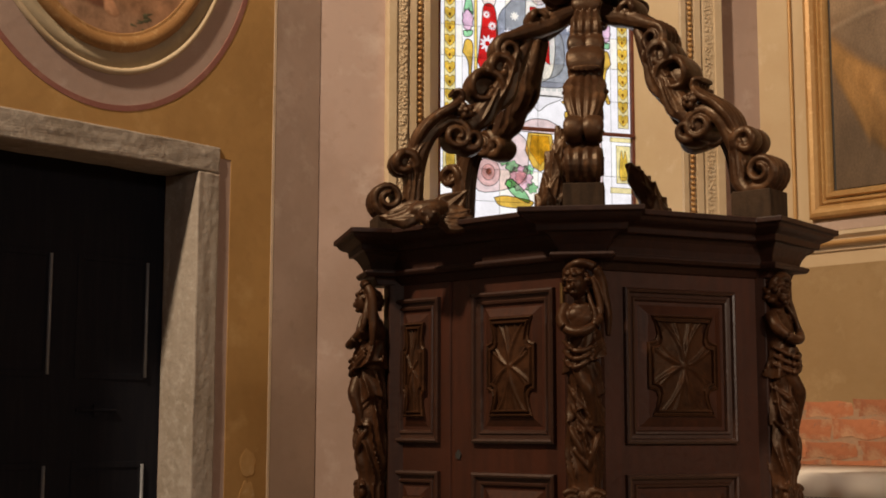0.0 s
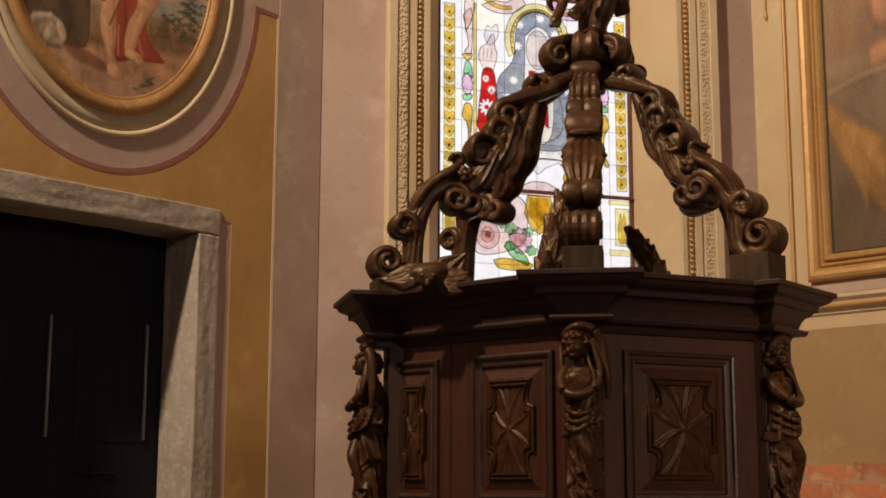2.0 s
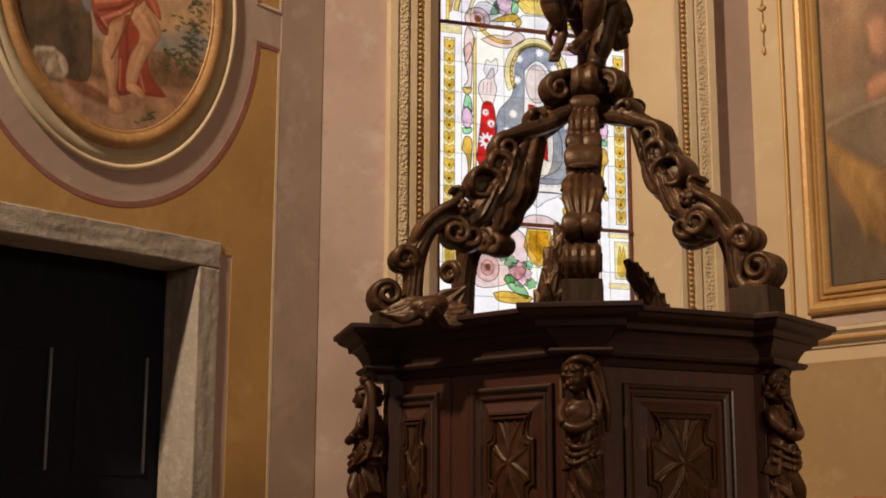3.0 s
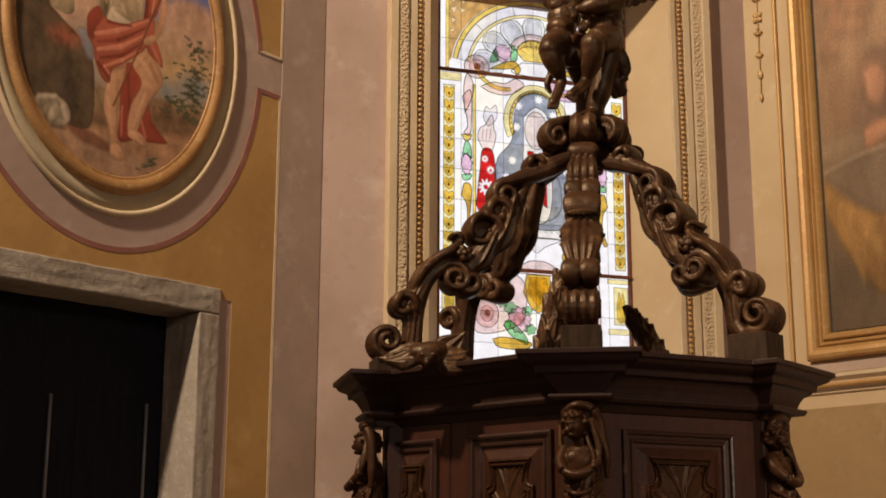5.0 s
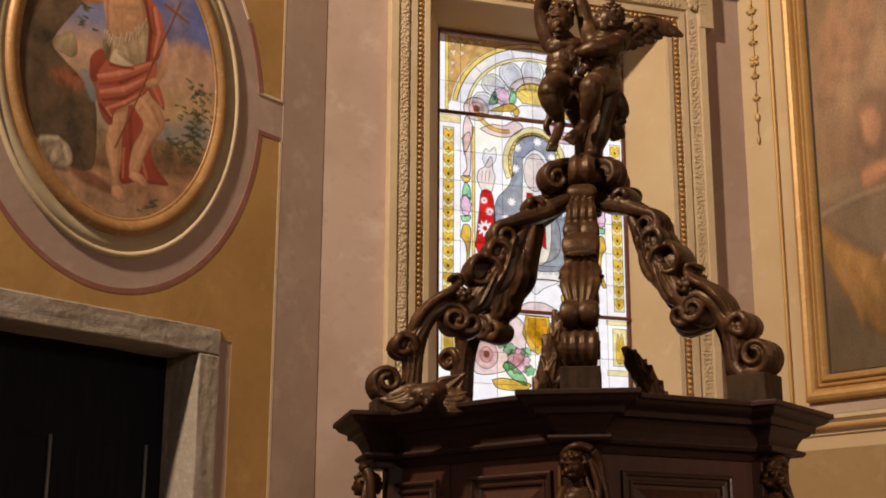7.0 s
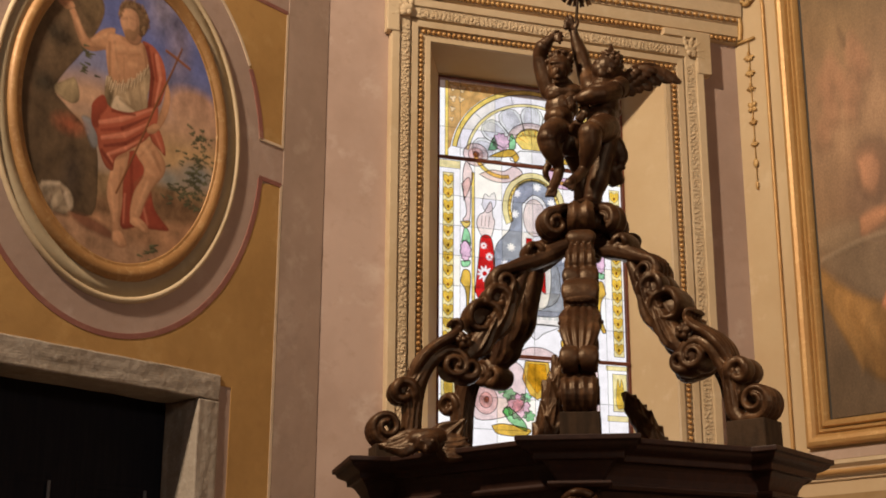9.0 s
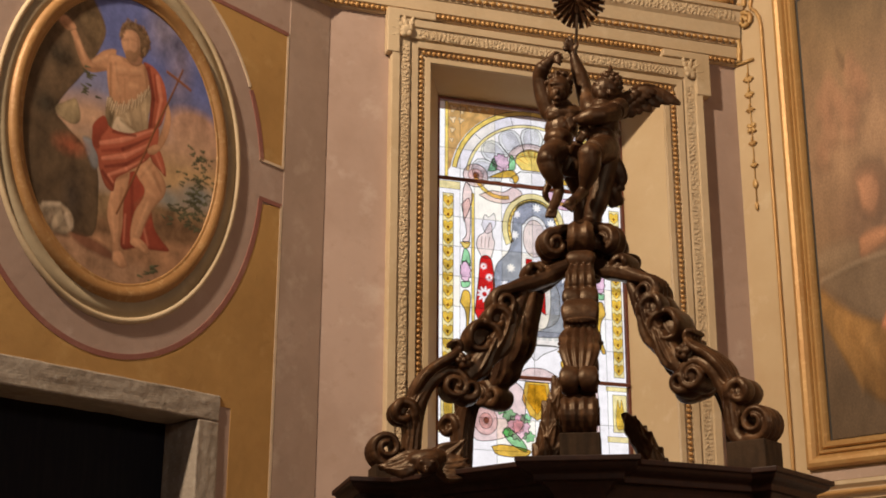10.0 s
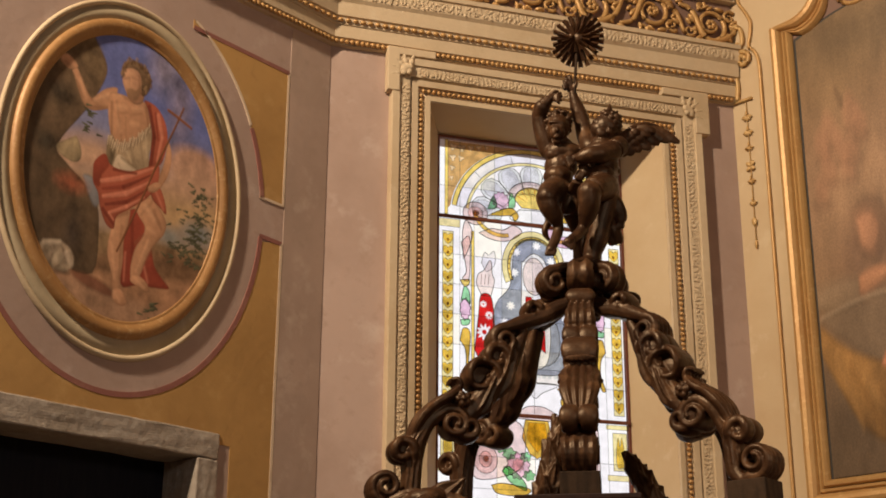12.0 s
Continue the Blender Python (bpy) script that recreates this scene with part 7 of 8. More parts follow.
cv.limb((0.39, -0.36), (0.25, -0.57), 0.012, 0.0072, SHADE, 0.03, form=0.1, amount=0.5)
cv.limb((0.28, -0.13), (0.18, -0.24), 0.012, 0.0072, SHADE, 0.03, form=0.1, amount=0.4)
cv.limb((-0.0, -0.36), (-0.01, -0.44), 0.016, 0.0096, SHADE, 0.03, form=0.1, amount=0.4)
cv.limb((0.0, -0.47), (0.02, -0.71), 0.012, 0.0072, SHADE, 0.03, form=0.1, amount=0.55)
cv.limb((0.03, -0.25), (-0.06, -0.3), 0.02, 0.012, SHADE, 0.03, form=0.1, amount=0.6)
cv.limb((0.24, -0.69), (0.32, -0.73), 0.008, 0.0048, SHADE, 0.03, form=0.1, amount=0.4)
cv.limb((0.01, -0.85), (0.1, -0.86), 0.006, 0.0036, SHADE, 0.03, form=0.1, amount=0.4)
cv.limb((0.15, -0.44), (0.22, -0.37), 0.01, 0.006, SHADE, 0.03, form=0.1, amount=0.45)
cv.limb((0.22, -0.17), (0.32, -0.25), 0.022, 0.015399999999999999, (0.53, 0.305, 0.185), 0.04, form=0.15, amount=0.65)
cv.limb((0.28, -0.41), (0.18, -0.62), 0.012, 0.0084, (0.53, 0.305, 0.185), 0.04, form=0.15, amount=0.65)
cv.limb((-0.08, -0.34), (-0.08, -0.43), 0.018, 0.012599999999999998, (0.53, 0.305, 0.185), 0.04, form=0.15, amount=0.65)
cv.limb((-0.08, -0.49), (-0.02, -0.71), 0.012, 0.0084, (0.53, 0.305, 0.185), 0.04, form=0.15, amount=0.65)
cv.limb((-0.01, -0.8), (0.04, -0.85), 0.01, 0.006999999999999999, (0.53, 0.305, 0.185), 0.04, form=0.15, amount=0.65)
cv.limb((0.17, -0.67), (0.27, -0.72), 0.009, 0.006299999999999999, (0.53, 0.305, 0.185), 0.04, form=0.15, amount=0.65)
cv.limb((0.27, -0.32), (0.34, -0.34), 0.014, 0.0098, (0.53, 0.305, 0.185), 0.04, form=0.15, amount=0.65)
# arm raised over the rock
cv.shape([(-0.16, 0.58), (-0.28, 0.55), (-0.36, 0.49), (-0.41, 0.45), (-0.48, 0.51), (-0.54, 0.58), (-0.58, 0.62), (-0.62, 0.59), (-0.59, 0.55), (-0.55, 0.48), (-0.49, 0.4), (-0.44, 0.37), (-0.37, 0.37), (-0.26, 0.41), (-0.17, 0.45)], SKIN, 0.015, (0.2, 0.9), 0.26, contour=0.2)
cv.shape([(-0.61, 0.6), (-0.57, 0.63), (-0.62, 0.67), (-0.69, 0.69), (-0.75, 0.66), (-0.74, 0.63), (-0.7, 0.6), (-0.65, 0.59)], SKIN, 0.012, (0.2, 0.8), 0.25, contour=0.2)
cv.limb((-0.45, 0.38), (-0.24, 0.43), 0.014, 0.0098, SHADE, 0.03, form=0.1, amount=0.6)
cv.limb((-0.57, 0.53), (-0.5, 0.43), 0.01, 0.006999999999999999, SHADE, 0.03, form=0.1, amount=0.5)
cv.limb((-0.7, 0.63), (-0.64, 0.61), 0.007, 0.0049, SHADE, 0.03, form=0.1, amount=0.5)
cv.limb((-0.41, 0.45), (-0.35, 0.43), 0.012, 0.0084, SHADE, 0.03, form=0.1, amount=0.35)
cv.limb((-0.38, 0.45), (-0.22, 0.53), 0.014, 0.011200000000000002, (0.54, 0.315, 0.19), 0.035, form=0.15, amount=0.65)
cv.limb((-0.54, 0.55), (-0.46, 0.44), 0.012, 0.009600000000000001, (0.54, 0.315, 0.19), 0.035, form=0.15, amount=0.65)
cv.limb((-0.68, 0.67), (-0.62, 0.64), 0.008, 0.0064, (0.54, 0.315, 0.19), 0.035, form=0.15, amount=0.65)
# body, neck and head, without features
cv.shape([(-0.24, 0.53), (-0.12, 0.55), (0.04, 0.55), (0.13, 0.56), (0.18, 0.5), (0.22, 0.39), (0.13, 0.29), (-0.06, 0.2), (-0.16, 0.21), (-0.21, 0.3), (-0.24, 0.42)], SKIN, 0.015, (-0.6, 0.5), 0.22, contour=0.2)
cv.shape([(-0.06, 0.58), (-0.02, 0.53), (0.05, 0.52), (0.11, 0.56), (0.1, 0.65)], (0.31, 0.165, 0.10), 0.015, form=0.2)
cv.shape([(-0.14, 0.68), (-0.14, 0.73), (-0.12, 0.78), (-0.07, 0.81), (0.0, 0.83), (0.06, 0.82), (0.13, 0.8), (0.17, 0.75), (0.17, 0.68), (0.14, 0.62), (0.1, 0.6), (0.06, 0.67), (-0.07, 0.72)], (0.17, 0.105, 0.060), 0.02, (-0.5, 0.6), 0.4, streak=0.7, contour=0.1)
cv.shape([(-0.12, 0.71), (-0.08, 0.75), (-0.0, 0.77), (0.06, 0.74), (0.08, 0.67), (0.07, 0.6), (0.01, 0.56), (-0.05, 0.56), (-0.09, 0.6), (-0.12, 0.65)], (0.44, 0.245, 0.150), 0.014, (-0.8, 0.2), 0.22, contour=0.15)
cv.shape([(-0.07, 0.6), (-0.02, 0.62), (0.03, 0.62), (0.07, 0.67), (0.08, 0.62), (0.04, 0.55), (-0.02, 0.54), (-0.06, 0.56)], (0.22, 0.125, 0.07), 0.03, form=0.2, amount=0.8, contour=0.0)
cv.limb((-0.1, 0.67), (-0.05, 0.69), 0.006, 0.0042, SHADE, 0.03, form=0.1, amount=0.5)
cv.limb((-0.02, 0.7), (0.04, 0.7), 0.006, 0.0042, SHADE, 0.03, form=0.1, amount=0.5)
cv.limb((-0.05, 0.69), (-0.05, 0.65), 0.005, 0.0034999999999999996, SHADE, 0.03, form=0.1, amount=0.35)
cv.limb((0.05, 0.73), (0.06, 0.65), 0.012, 0.0084, SHADE, 0.03, form=0.1, amount=0.45)
cv.limb((-0.11, 0.42), (-0.03, 0.44), 0.01, 0.006999999999999999, SHADE, 0.03, form=0.1, amount=0.35)
cv.limb((0.0, 0.43), (0.11, 0.47), 0.012, 0.0084, SHADE, 0.03, form=0.1, amount=0.35)
cv.limb((-0.16, 0.49), (-0.08, 0.26), 0.01, 0.006999999999999999, SHADE, 0.03, form=0.1, amount=0.4)
cv.limb((0.15, 0.53), (0.19, 0.39), 0.014, 0.0098, SHADE, 0.03, form=0.1, amount=0.6)
cv.limb((-0.21, 0.47), (-0.18, 0.23), 0.016, 0.0112, SHADE, 0.03, form=0.1, amount=0.6)
cv.limb((-0.05, 0.4), (-0.03, 0.25), 0.008, 0.0056, SHADE, 0.03, form=0.1, amount=0.3)
cv.limb((-0.1, 0.54), (0.02, 0.52), 0.01, 0.006999999999999999, SHADE, 0.03, form=0.1, amount=0.45)
cv.limb((-0.15, 0.45), (-0.06, 0.47), 0.02, 0.016, (0.54, 0.315, 0.19), 0.045, form=0.15, amount=0.55)
cv.limb((0.02, 0.48), (0.11, 0.5), 0.016, 0.0128, (0.54, 0.315, 0.19), 0.045, form=0.15, amount=0.55)
cv.limb((-0.13, 0.35), (-0.09, 0.3), 0.016, 0.0128, (0.54, 0.315, 0.19), 0.045, form=0.15, amount=0.55)
cv.limb((0.01, 0.37), (0.09, 0.38), 0.016, 0.0128, (0.54, 0.315, 0.19), 0.045, form=0.15, amount=0.55)
cv.limb((-0.19, 0.52), (-0.1, 0.53), 0.014, 0.011200000000000002, (0.54, 0.315, 0.19), 0.045, form=0.15, amount=0.55)
cv.limb((-0.09, 0.71), (-0.01, 0.73), 0.01, 0.008, (0.54, 0.315, 0.19), 0.045, form=0.15, amount=0.55)
cv.limb((-0.08, 0.65), (-0.06, 0.63), 0.008, 0.0064, (0.54, 0.315, 0.19), 0.045, form=0.15, amount=0.55)
rn = random.Random(8)
for k in range(30):
    a = -0.9 + k * 4.3 / 29
    x, z = 0.02 + 0.150 * math.cos(a) * rn.uniform(0.8, 1.05), 0.72 + 0.125 * math.sin(a) * rn.uniform(0.8, 1.08)
    cv.limb((x, z), (x + rn.uniform(-0.02, 0.02), z + rn.uniform(-0.03, 0.01)), 0.013, 0.009, rn.choice(((0.10, 0.055, 0.030), (0.24, 0.15, 0.085), (0.15, 0.085, 0.048))), 0.02, amount=0.75)
# fur tunic with a white cloth under its belt
cv.shape([(-0.21, 0.21), (-0.14, 0.19), (-0.01, 0.22), (0.1, 0.3), (0.21, 0.4), (0.24, 0.29), (0.22, 0.19), (0.23, 0.09), (0.13, 0.06), (-0.05, 0.04), (-0.18, 0.03), (-0.21, 0.12)], FUR, 0.018, (-0.3, 0.6), 0.28, streak=0.3, contour=0.2)
cv.shape([(-0.22, 0.2), (-0.18, 0.25), (-0.13, 0.2), (-0.13, 0.13), (-0.16, 0.03), (-0.2, 0.03), (-0.22, 0.11)], (0.19, 0.135, 0.08), 0.03, form=0.2, streak=0.5, contour=0.1)
cv.shape([(-0.14, 0.04), (-0.11, 0.12), (-0.05, 0.13), (0.02, 0.09), (0.1, 0.06), (-0.04, 0.01), (-0.13, 0.01)], (0.50, 0.39, 0.28), 0.015, (-0.3, 0.6), 0.2, contour=0.1)
cv.limb((-0.06, 0.12), (0.13, 0.06), 0.012, 0.0072, (0.17, 0.11, 0.06), 0.03, form=0.1, amount=0.6)
cv.limb((0.02, 0.21), (0.09, 0.09), 0.012, 0.0072, (0.23, 0.16, 0.10), 0.03, form=0.1, amount=0.6)
cv.limb((0.12, 0.27), (0.17, 0.11), 0.012, 0.0072, (0.23, 0.16, 0.10), 0.03, form=0.1, amount=0.6)
cv.limb((0.17, 0.34), (0.2, 0.17), 0.01, 0.006, (0.46, 0.35, 0.235), 0.03, form=0.1, amount=0.6)
cv.limb((-0.03, 0.19), (0.04, 0.11), 0.012, 0.0072, (0.46, 0.35, 0.235), 0.03, form=0.1, amount=0.6)
cv.limb((-0.09, 0.07), (-0.05, 0.03), 0.006, 0.0036, (0.30, 0.22, 0.15), 0.03, form=0.1, amount=0.6)
rn = random.Random(5)
for k in range(50):
    s = k / 49
    x = -0.210 + 0.420 * s
    z = 0.230 * (1 - s) ** 2 + 0.170 * 2 * s * (1 - s) + 0.410 * s * s + rn.uniform(-0.015, 0.02)
    cv.limb((x, z), (x - 0.008 + rn.uniform(-0.012, 0.012), z - 0.060), 0.006, 0.003, (0.20, 0.135, 0.082) if k % 2 else (0.48, 0.37, 0.26), 0.012, amount=0.85)
# red cloak over the shoulder, and round the hips
cv.shape([(0.12, 0.57), (0.22, 0.57), (0.3, 0.53), (0.37, 0.45), (0.4, 0.34), (0.38, 0.23), (0.34, 0.15), (0.23, 0.09), (0.23, 0.21), (0.23, 0.36), (0.19, 0.49)], RED, 0.015, (0.7, 0.4), 0.4, contour=0.2)
cv.limb((0.18, 0.54), (0.26, 0.33), 0.02, 0.016, DARKRED, 0.020, form=0.1, amount=0.75)
cv.limb((0.26, 0.33), (0.25, 0.13), 0.018, 0.0144, DARKRED, 0.020, form=0.1, amount=0.75)
cv.limb((0.28, 0.5), (0.34, 0.35), 0.022, 0.0176, PALERED, 0.020, form=0.1, amount=0.75)
cv.limb((0.34, 0.35), (0.31, 0.17), 0.014, 0.011200000000000002, PALERED, 0.020, form=0.1, amount=0.75)
cv.limb((0.25, 0.51), (0.3, 0.32), 0.01, 0.008, FOLD, 0.020, form=0.1, amount=0.75)
cv.shape([(0.4, 0.35), (0.45, 0.27), (0.45, 0.16), (0.4, 0.04), (0.32, -0.04), (0.24, -0.05), (0.31, 0.02), (0.37, 0.14), (0.39, 0.23)], SKIN, 0.014, (0.5, 0.5), 0.25, contour=0.2)
cv.shape([(-0.33, 0.0), (-0.28, 0.07), (-0.22, 0.1), (-0.16, 0.04), (0.04, 0.04), (0.3, 0.14), (0.34, 0.1), (0.32, -0.01), (0.24, -0.1), (0.16, -0.16), (0.05, -0.23), (-0.06, -0.3), (-0.08, -0.39), (-0.16, -0.37), (-0.23, -0.27), (-0.26, -0.18), (-0.32, -0.11)], RED, 0.015, (-0.1, 0.8), 0.28, contour=0.2)
cv.shape([(-0.33, 0.0), (-0.28, 0.07), (-0.22, 0.1), (-0.18, 0.03), (-0.24, -0.05), (-0.25, -0.13), (-0.31, -0.12)], (0.20, 0.040, 0.024), 0.03, (-0.5, 0.6), 0.3, 0.8, contour=0.1)
cv.limb((-0.24, -0.09), (-0.04, -0.02), 0.014, 0.018, PALERED, 0.018, form=0.15, amount=0.75)
cv.limb((-0.04, -0.02), (0.28, 0.11), 0.018, 0.008, PALERED, 0.018, form=0.15, amount=0.75)
cv.limb((-0.22, -0.14), (-0.02, -0.08), 0.01, 0.016, FOLD, 0.018, form=0.15, amount=0.75)
cv.limb((-0.02, -0.08), (0.26, 0.06), 0.016, 0.006, DARKRED, 0.018, form=0.15, amount=0.75)
cv.limb((-0.21, -0.19), (0.01, -0.12), 0.012, 0.02, PALERED, 0.018, form=0.15, amount=0.75)
cv.limb((0.01, -0.12), (0.25, 0.01), 0.018, 0.007, PALERED, 0.018, form=0.15, amount=0.75)
cv.limb((-0.18, -0.24), (0.02, -0.18), 0.01, 0.016, DARKRED, 0.018, form=0.15, amount=0.75)
cv.limb((0.02, -0.18), (0.24, -0.04), 0.014, 0.006, DARKRED, 0.018, form=0.15, amount=0.75)
cv.limb((-0.14, -0.29), (0.03, -0.21), 0.01, 0.014, PALERED, 0.018, form=0.15, amount=0.75)
cv.limb((0.03, -0.21), (0.2, -0.11), 0.012, 0.005, PALERED, 0.018, form=0.15, amount=0.75)
cv.limb((-0.2, -0.28), (-0.09, -0.36), 0.016, 0.01, DARKRED, 0.018, form=0.15, amount=0.75)
cv.limb((-0.14, -0.29), (-0.09, -0.33), 0.008, 0.006, PALERED, 0.018, form=0.15, amount=0.75)
cv.limb((-0.13, 0.02), (0.1, 0.04), 0.01, 0.01, DARKRED, 0.018, form=0.15, amount=0.75)
cv.shape([(0.26, -0.07), (0.35, -0.01), (0.42, -0.1), (0.44, -0.18), (0.37, -0.15), (0.29, -0.11)], RED, 0.015, (0.4, 0.6), 0.35)
cv.limb((0.32, -0.05), (0.41, -0.16), 0.010, 0.006, PALERED, 0.03, amount=0.6)
# staff with a cross
cv.limb((0.55, 0.62), (-0.03, -0.53), 0.010, 0.009, (0.16, 0.065, 0.030), 0.012)
cv.limb((0.38, 0.57), (0.65, 0.5), 0.011, 0.010, (0.20, 0.075, 0.035), 0.012)
cv.shape([(0.23, -0.03), (0.31, 0.02), (0.37, 0.01), (0.31, -0.05), (0.24, -0.06)], SKIN, 0.012, (-0.2, 0.8), 0.3, contour=0.2)
# bushes of many small leaves
rn = random.Random(11)
for cx, cz, sx, sz, num in ((0.80, 0.02, 0.06, 0.04, 26), (0.80, -0.14, 0.06, 0.07, 36), (0.78, -0.28, 0.07, 0.06, 50), (0.70, -0.42, 0.10, 0.04, 50), (0.36, -0.87, 0.04, 0.025, 14), (-0.42, 0.30, 0.03, 0.06, 14)):
    for k in range(num):
        x, z = cx + rn.gauss(0, sx), cz + rn.gauss(0, sz)
        a = rn.choice((0.0, math.pi)) + rn.uniform(-0.7, 0.7)
        tone = rn.uniform(0.7, 1.5)
        cv.limb((x, z), (x + 0.050 * math.cos(a), z + 0.030 * math.sin(a)), 0.009, 0.003, (0.068 * tone, 0.066 * tone, 0.038 * tone), 0.010)
cv.c = 0.2 * (np.clip(cv.c, 0.002, 1) / 0.2) ** 1.04 * 1.30
cv.put(me)
me.materials.append(paint_material("fresco_paint", 0.7, 60, 0.25, (1, 1, 1), 0.93, 1.07))
me.polygons.foreach_set("use_smooth", [True] * len(me.polygons))
fresco = tagged(new("fresco", me), "robed figure before rocks and sky, in plain shapes")
fresco.parent = frame_ob

# large dark canvas
nx, nz = 120, 300
x0, x1, z0, z1 = 0.372, 1.13, 2.245, 4.46
pts = [(i / nx, k / nz) for k in range(nz + 1) for i in range(nx + 1)]


def canvas_point(s, t):
    x = x0 + (x1 - x0) * s
    top = 4.300 + 0.085 * math.sin(math.pi * s)
    return RIGHT @ Vector((x, 0.0145 + 0.003 * math.sin(3 * s + 5 * t), z0 + (top - z0) * t))


me = bpy.data.meshes.new("canvas")
me.from_pydata([canvas_point(*p) for p in pts], [], [(k * (nx + 1) + i, k * (nx + 1) + i + 1, (k + 1) * (nx + 1) + i + 1, (k + 1) * (nx + 1) + i) for k in range(nz) for i in range(nx)])
cv = Canvas(pts, (0.235, 0.155, 0.095))
cv.field(lambda x, z: z - 0.84, (0.27, 0.19, 0.11), 0.3, 0.2)
cv.field(lambda x, z: 0.07 - np.abs(z - 0.95 + 0.10 * (x - 0.4)), (0.16, 0.115, 0.07), 0.10, 0.2)
cv.field(lambda x, z: 0.14 - np.abs(z - 0.60), (0.31, 0.205, 0.135), 0.2, 0.2)
cv.field(lambda x, z: 0.26 - z, (0.115, 0.085, 0.060), 0.28, 0.2)
cv.field(lambda x, z: 0.10 - np.hypot((x - 0.36) * 0.5, z - 0.44), (0.20, 0.125, 0.085), 0.10, 0.2)
FLESH = (0.36, 0.205, 0.135)
for x, z, r in ((0.16, 0.745, 0.045), (0.31, 0.765, 0.045), (0.23, 0.705, 0.032), (0.10, 0.725, 0.03), (0.36, 0.735, 0.035), (0.14, 0.665, 0.040), (0.26, 0.655, 0.035), (0.30, 0.69, 0.025), (0.08, 0.62, 0.03)):
    cv.limb((x, z), (x + 0.03, z - 0.015), r, r * 0.8, FLESH, 0.05, form=0.25, amount=0.62)
    cv.limb((x - 0.03, z - 0.035), (x + 0.06, z - 0.04), 0.010, 0.010, (0.17, 0.10, 0.065), 0.04, form=0.2, amount=0.5)
cv.limb((0.23, 0.835), (0.26, 0.80), 0.010, 0.016, (0.14, 0.09, 0.055), 0.02, amount=0.7)
cv.shape([(0.26, 0.54), (0.36, 0.56), (0.46, 0.54), (0.48, 0.47), (0.40, 0.42), (0.30, 0.44), (0.27, 0.49)], (0.20, 0.115, 0.075), 0.05, form=0.3, amount=0.7)
cv.shape([(0.29, 0.52), (0.38, 0.53), (0.43, 0.49), (0.38, 0.44), (0.31, 0.46)], (0.44, 0.24, 0.155), 0.03, form=0.3, amount=0.8)
cv.shape([(0.0, 0.40), (0.14, 0.405), (0.28, 0.39), (0.27, 0.345), (0.12, 0.34), (0.0, 0.36)], (0.29, 0.235, 0.175), 0.05, (0, 1), 0.30, 0.45, 0.2)
cv.shape([(0.27, 0.395), (0.38, 0.41), (0.50, 0.40), (0.42, 0.375), (0.28, 0.355)], (0.46, 0.245, 0.15), 0.02, (0, 1), 0.3)
cv.shape([(0.02, 0.335), (0.30, 0.345), (0.60, 0.36), (0.60, 0.24), (0.40, 0.20), (0.24, 0.24), (0.06, 0.31)], (0.175, 0.135, 0.100), 0.04, (0, 1), 0.35, 0.65, 0.2)
cv.limb((0.02, 0.335), (0.50, 0.355), 0.006, 0.006, (0.40, 0.34, 0.27), 0.012, amount=0.3)
cv.shape([(0.0, 0.32), (0.10, 0.28), (0.24, 0.235), (0.44, 0.20), (0.60, 0.17), (0.60, 0.06), (0.36, 0.05), (0.20, 0.10), (0.08, 0.19), (0.0, 0.26)], (0.255, 0.15, 0.055), 0.025, (-0.2, 0.9), 0.40, 1.0, 0.3)
for k in range(4):
    cv.limb((0.10 + 0.08 * k, 0.24 - 0.03 * k), (0.22 + 0.10 * k, 0.09), 0.012, 0.008, (0.19, 0.10, 0.03) if k % 2 else (0.33, 0.20, 0.08), 0.04, amount=0.45)
cv.shape([(0.36, 0.205), (0.44, 0.255), (0.52, 0.27), (0.50, 0.22), (0.42, 0.19)], (0.46, 0.215, 0.13), 0.02, form=0.3)
cv.limb((0.75, 0.55), (0.80, 0.2), 0.2, 0.25, (0.16, 0.095, 0.07), 0.1)
cv.c = cv.c * np.array((1.00, 0.90, 0.77)) * (1 + 0.07 * cv.grain[:, None])
cv.put(me)
me.materials.append(paint_material("old_oil_paint", 0.34, 150, 0.5, (1, 1, 0.6), 0.84, 1.16))
me.polygons.foreach_set("use_smooth", [True] * len(me.polygons))
ob = new("canvas", me)
ob.parent = painting
tagged(ob, "faded brown oil canvas")
bm = bmesh.new()
n = 24
edge = [(x0 - 0.012, z0 - 0.004)] + [(x0 - 0.012 + (x1 - x0 + 0.024) * i / n, 4.312 + 0.085 * math.sin(math.pi * i / n)) for i in range(n + 1)] + [(x1 + 0.012, z0 - 0.004)]
prism(bm, edge, 0.0062, 0.009)
part("canvas_edge", on(RIGHT, bm), LEAD, painting, "black edge of the canvas")
bm = bmesh.new()
p = [(0.70 + 0.10 * math.cos(a), 0.012, 4.47 + 0.09 * math.sin(a)) for a in [2 * math.pi * k / 30 for k in range(31)]]
tube(bm, p, 0.012, 8)
part("gilt_cartouche", on(RIGHT, bm), GILT, painting, "small gilt ring over the canvas", True)

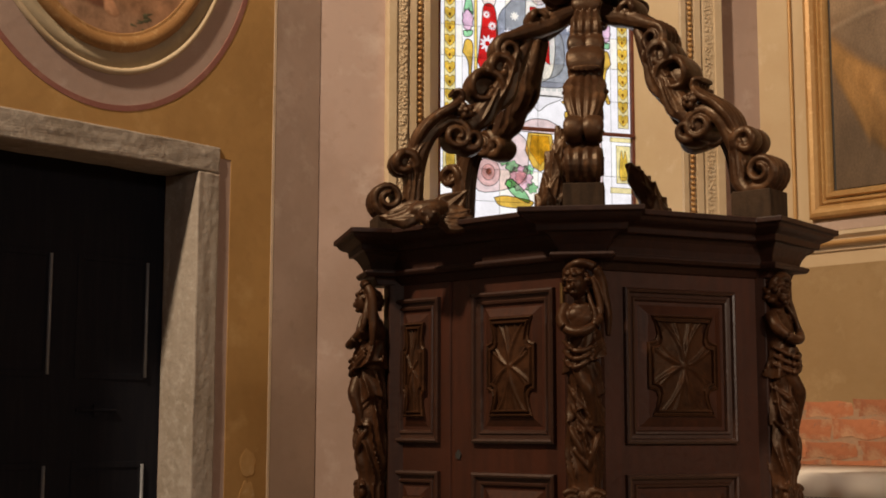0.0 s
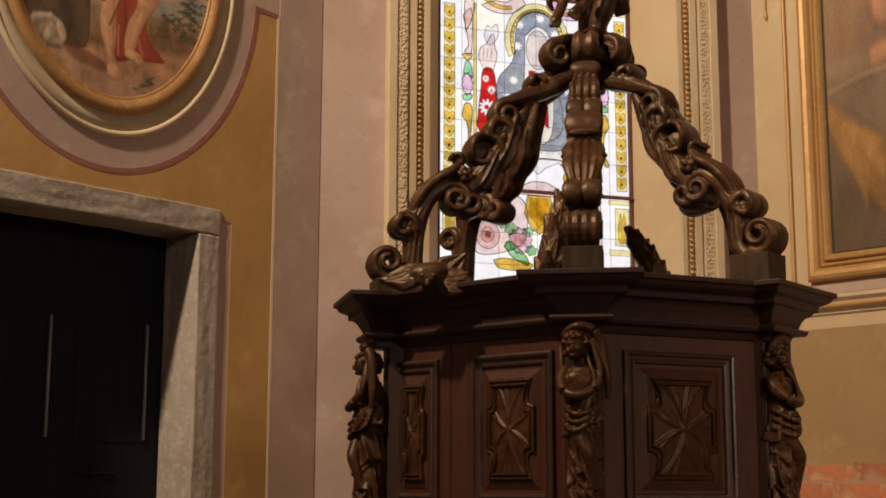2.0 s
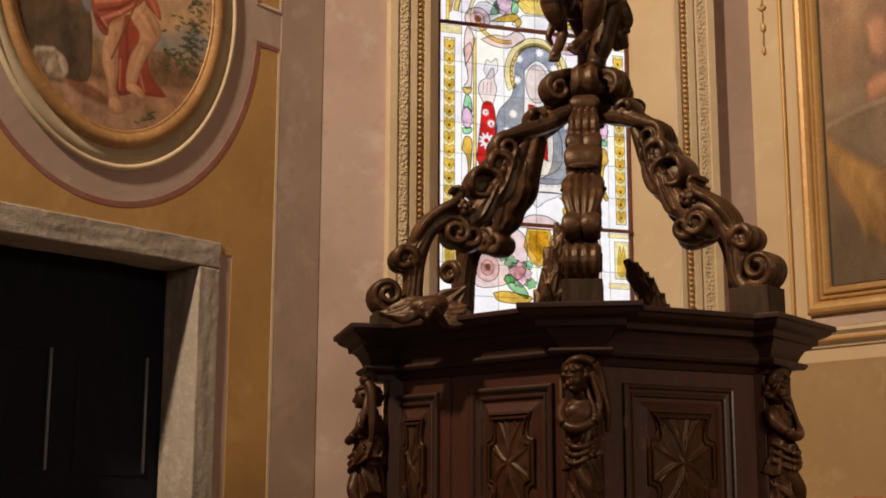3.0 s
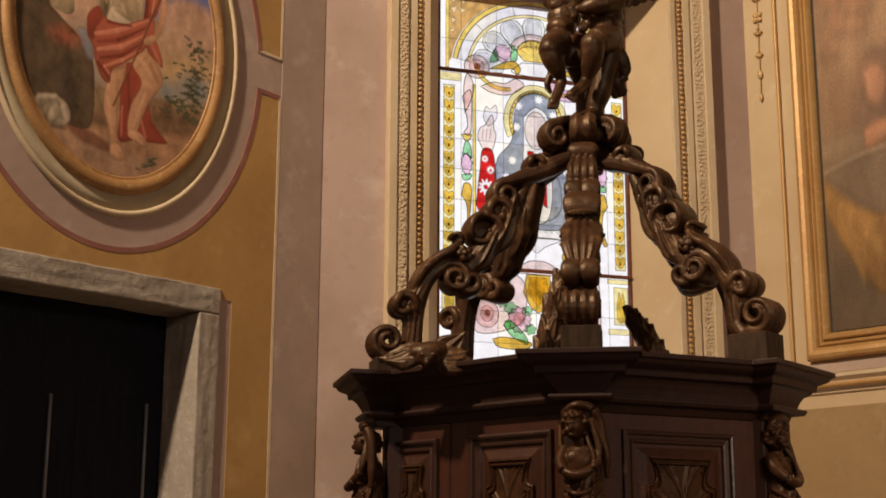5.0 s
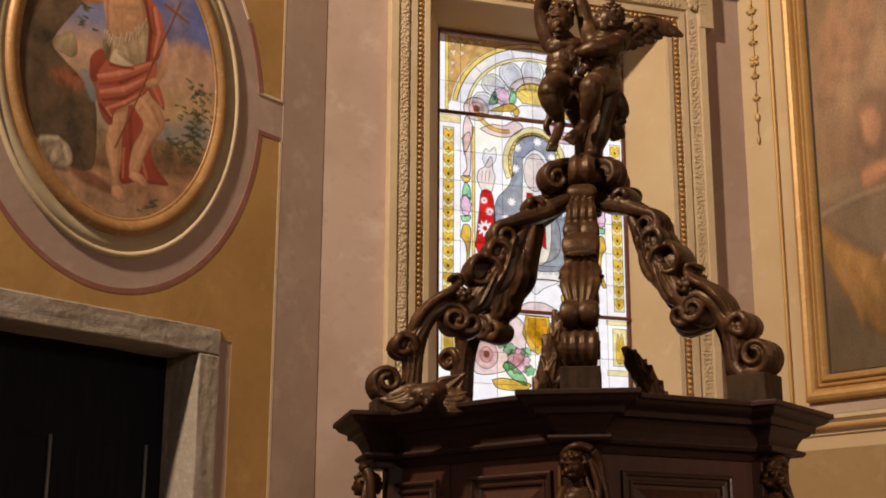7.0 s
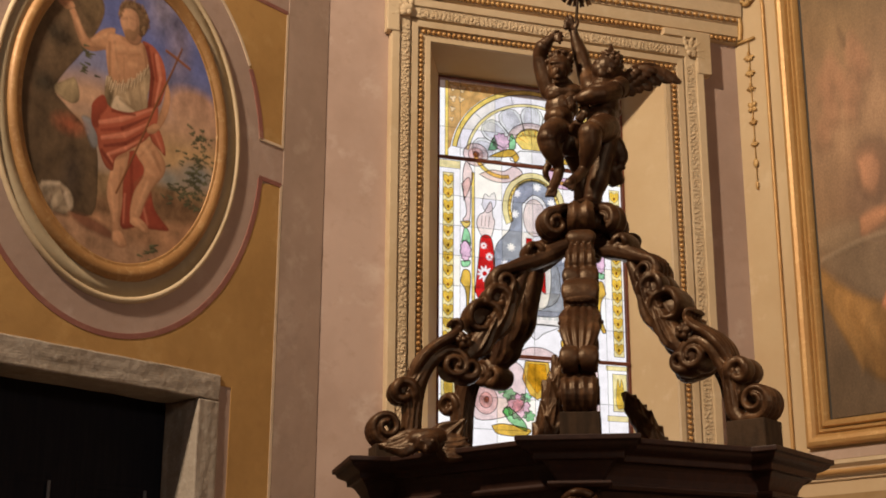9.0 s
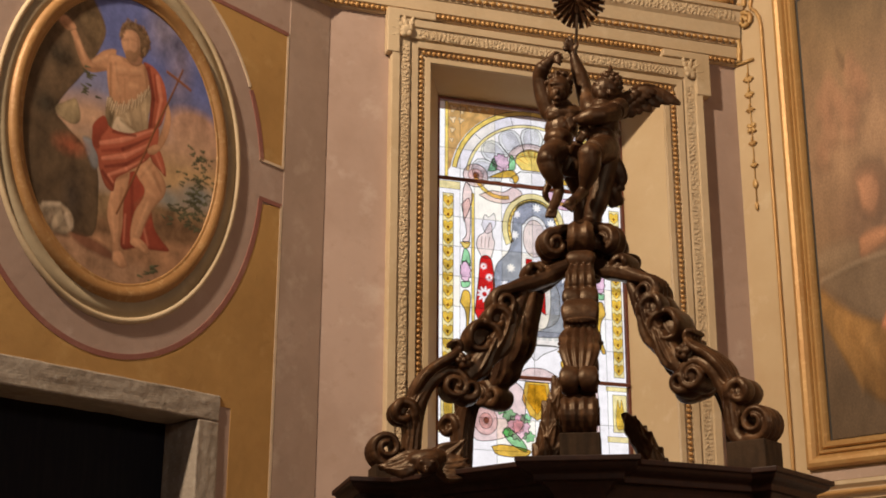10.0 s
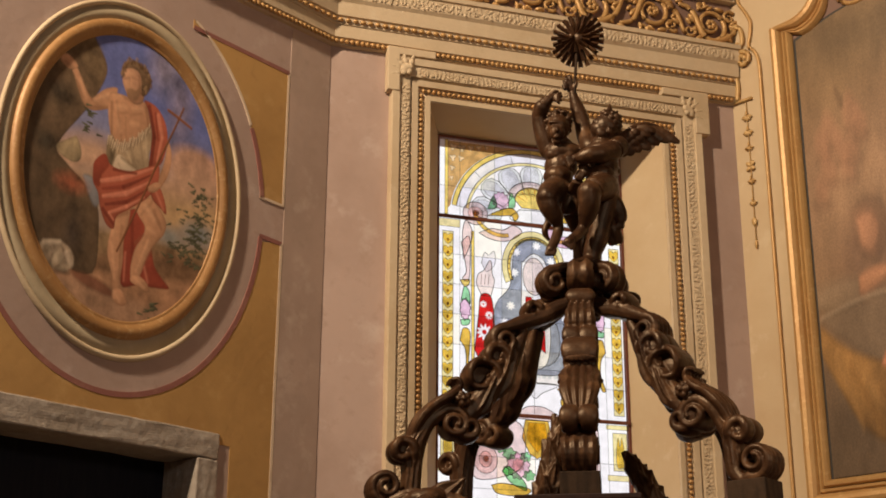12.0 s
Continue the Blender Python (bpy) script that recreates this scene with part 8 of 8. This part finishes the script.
# ---- bare brick and the altar beside the cabinet ----
bm = bmesh.new()
box(bm, 0.01, 4.5, 0.0004, 0.0025, 1.30, 1.93)
tagged(part("ochre_dado", on(RIGHT, bm), DADO), "ochre-tan painted plaster under the string course", "wall panel", kind="structure")
bm = bmesh.new()
box(bm, 0.0, 2.6, 0.0006, 0.004, 0.6, 1.33)
bare = tagged(part("bare_masonry", on(RIGHT, bm), MORTAR), "patch of bare brick where the plaster has come off", "brickwork", kind="structure")
bricks = []
for v in range(4):
    bm = bmesh.new()
    box(bm, -0.122, 0.122, 0, 0.012, -0.036, 0.036)
    bmesh.ops.subdivide_edges(bm, edges=bm.edges, cuts=2, use_grid_fill=True)
    for w in bm.verts:
        k = noise.noise_vector(w.co * 17 + Vector((v * 7, 0, 0)))
        w.co += Vector((k.x * 0.022, k.y * 0.014, k.z * 0.020))
    me = bpy.data.meshes.new("brick")
    bmesh.ops.recalc_face_normals(bm, faces=bm.faces)
    bm.to_mesh(me)
    bm.free()
    me.materials.append(BRICK)
    bricks.append(me)
rn = random.Random(4)
for row in range(5):
    z = 1.332 - row * 0.084
    for col in range(8):
        x = 0.03 + col * 0.262 + (0.131 if row % 2 else 0) + rn.uniform(-0.012, 0.012)
        ob = new("brick", bricks[rn.randrange(4)])
        ob.parent = bare
        ob.matrix_local = RIGHT @ Matrix.Translation((x, 0.003, z + rn.uniform(-0.004, 0.004))) @ Matrix.Rotation(rn.uniform(-0.02, 0.02), 4, "Y") @ Matrix.Diagonal((rn.uniform(0.92, 1.12), rn.uniform(0.10, 0.45), rn.uniform(0.92, 1.16), 1))

altar = empty("altar", "altar against the wall under a white lace cloth", "altar")
bm = bmesh.new()
box(bm, 0.06, 2.3, 0.02, 0.52, 0.0, 1.06)
soft_edges(part("altar_block", on(RIGHT, bm), STONE, altar, "grey stone altar block"), 0.006)
cloth = empty("altar_cloth", "white linen altar cloth with a lace border", "cloth")
bm = bmesh.new()
nx = 120
top, front, hem = [], [], []
for i in range(nx + 1):
    x = 0.02 + 2.34 * i / nx
    wv = 0.006 * math.sin(x * 19) + 0.004 * math.sin(x * 47 + 1)
    top.append(bm.verts.new((x, 0.016, 1.103)))
    front.append(bm.verts.new((x, 0.555, 1.088 + wv * 0.3)))
    hem.append((bm.verts.new((x, 0.575 + wv, 1.074)), bm.verts.new((x, 0.580 + wv * 1.6, 1.00))))
for i in range(nx):
    bm.faces.new((top[i], top[i + 1], front[i + 1], front[i]))
    bm.faces.new((front[i], front[i + 1], hem[i + 1][0], hem[i][0]))
    bm.faces.new((hem[i][0], hem[i + 1][0], hem[i + 1][1], hem[i][1]))
ob = part("linen", on(RIGHT, bm), LINEN, cloth, "", True)
s = ob.modifiers.new("thick", "SOLIDIFY")
s.thickness = 0.002
bm = bmesh.new()
for i in range(150):
    x = 0.03 + 2.32 * i / 150
    wv = 0.006 * math.sin(x * 19) + 0.004 * math.sin(x * 47 + 1)
    for k in range(3):
        p = [(x + 0.0065 * math.cos(a) + 0.0078 * (k % 2), 0.582 + wv * 1.6, 0.988 - 0.017 * k + 0.0085 * math.sin(a)) for a in [2 * math.pi * j / 8 for j in range(9)]]
        tube(bm, p, 0.0022, 4)
tagged(part("lace_border", on(RIGHT, bm), LINEN, cloth, "white lace edging"), kind="stuff")
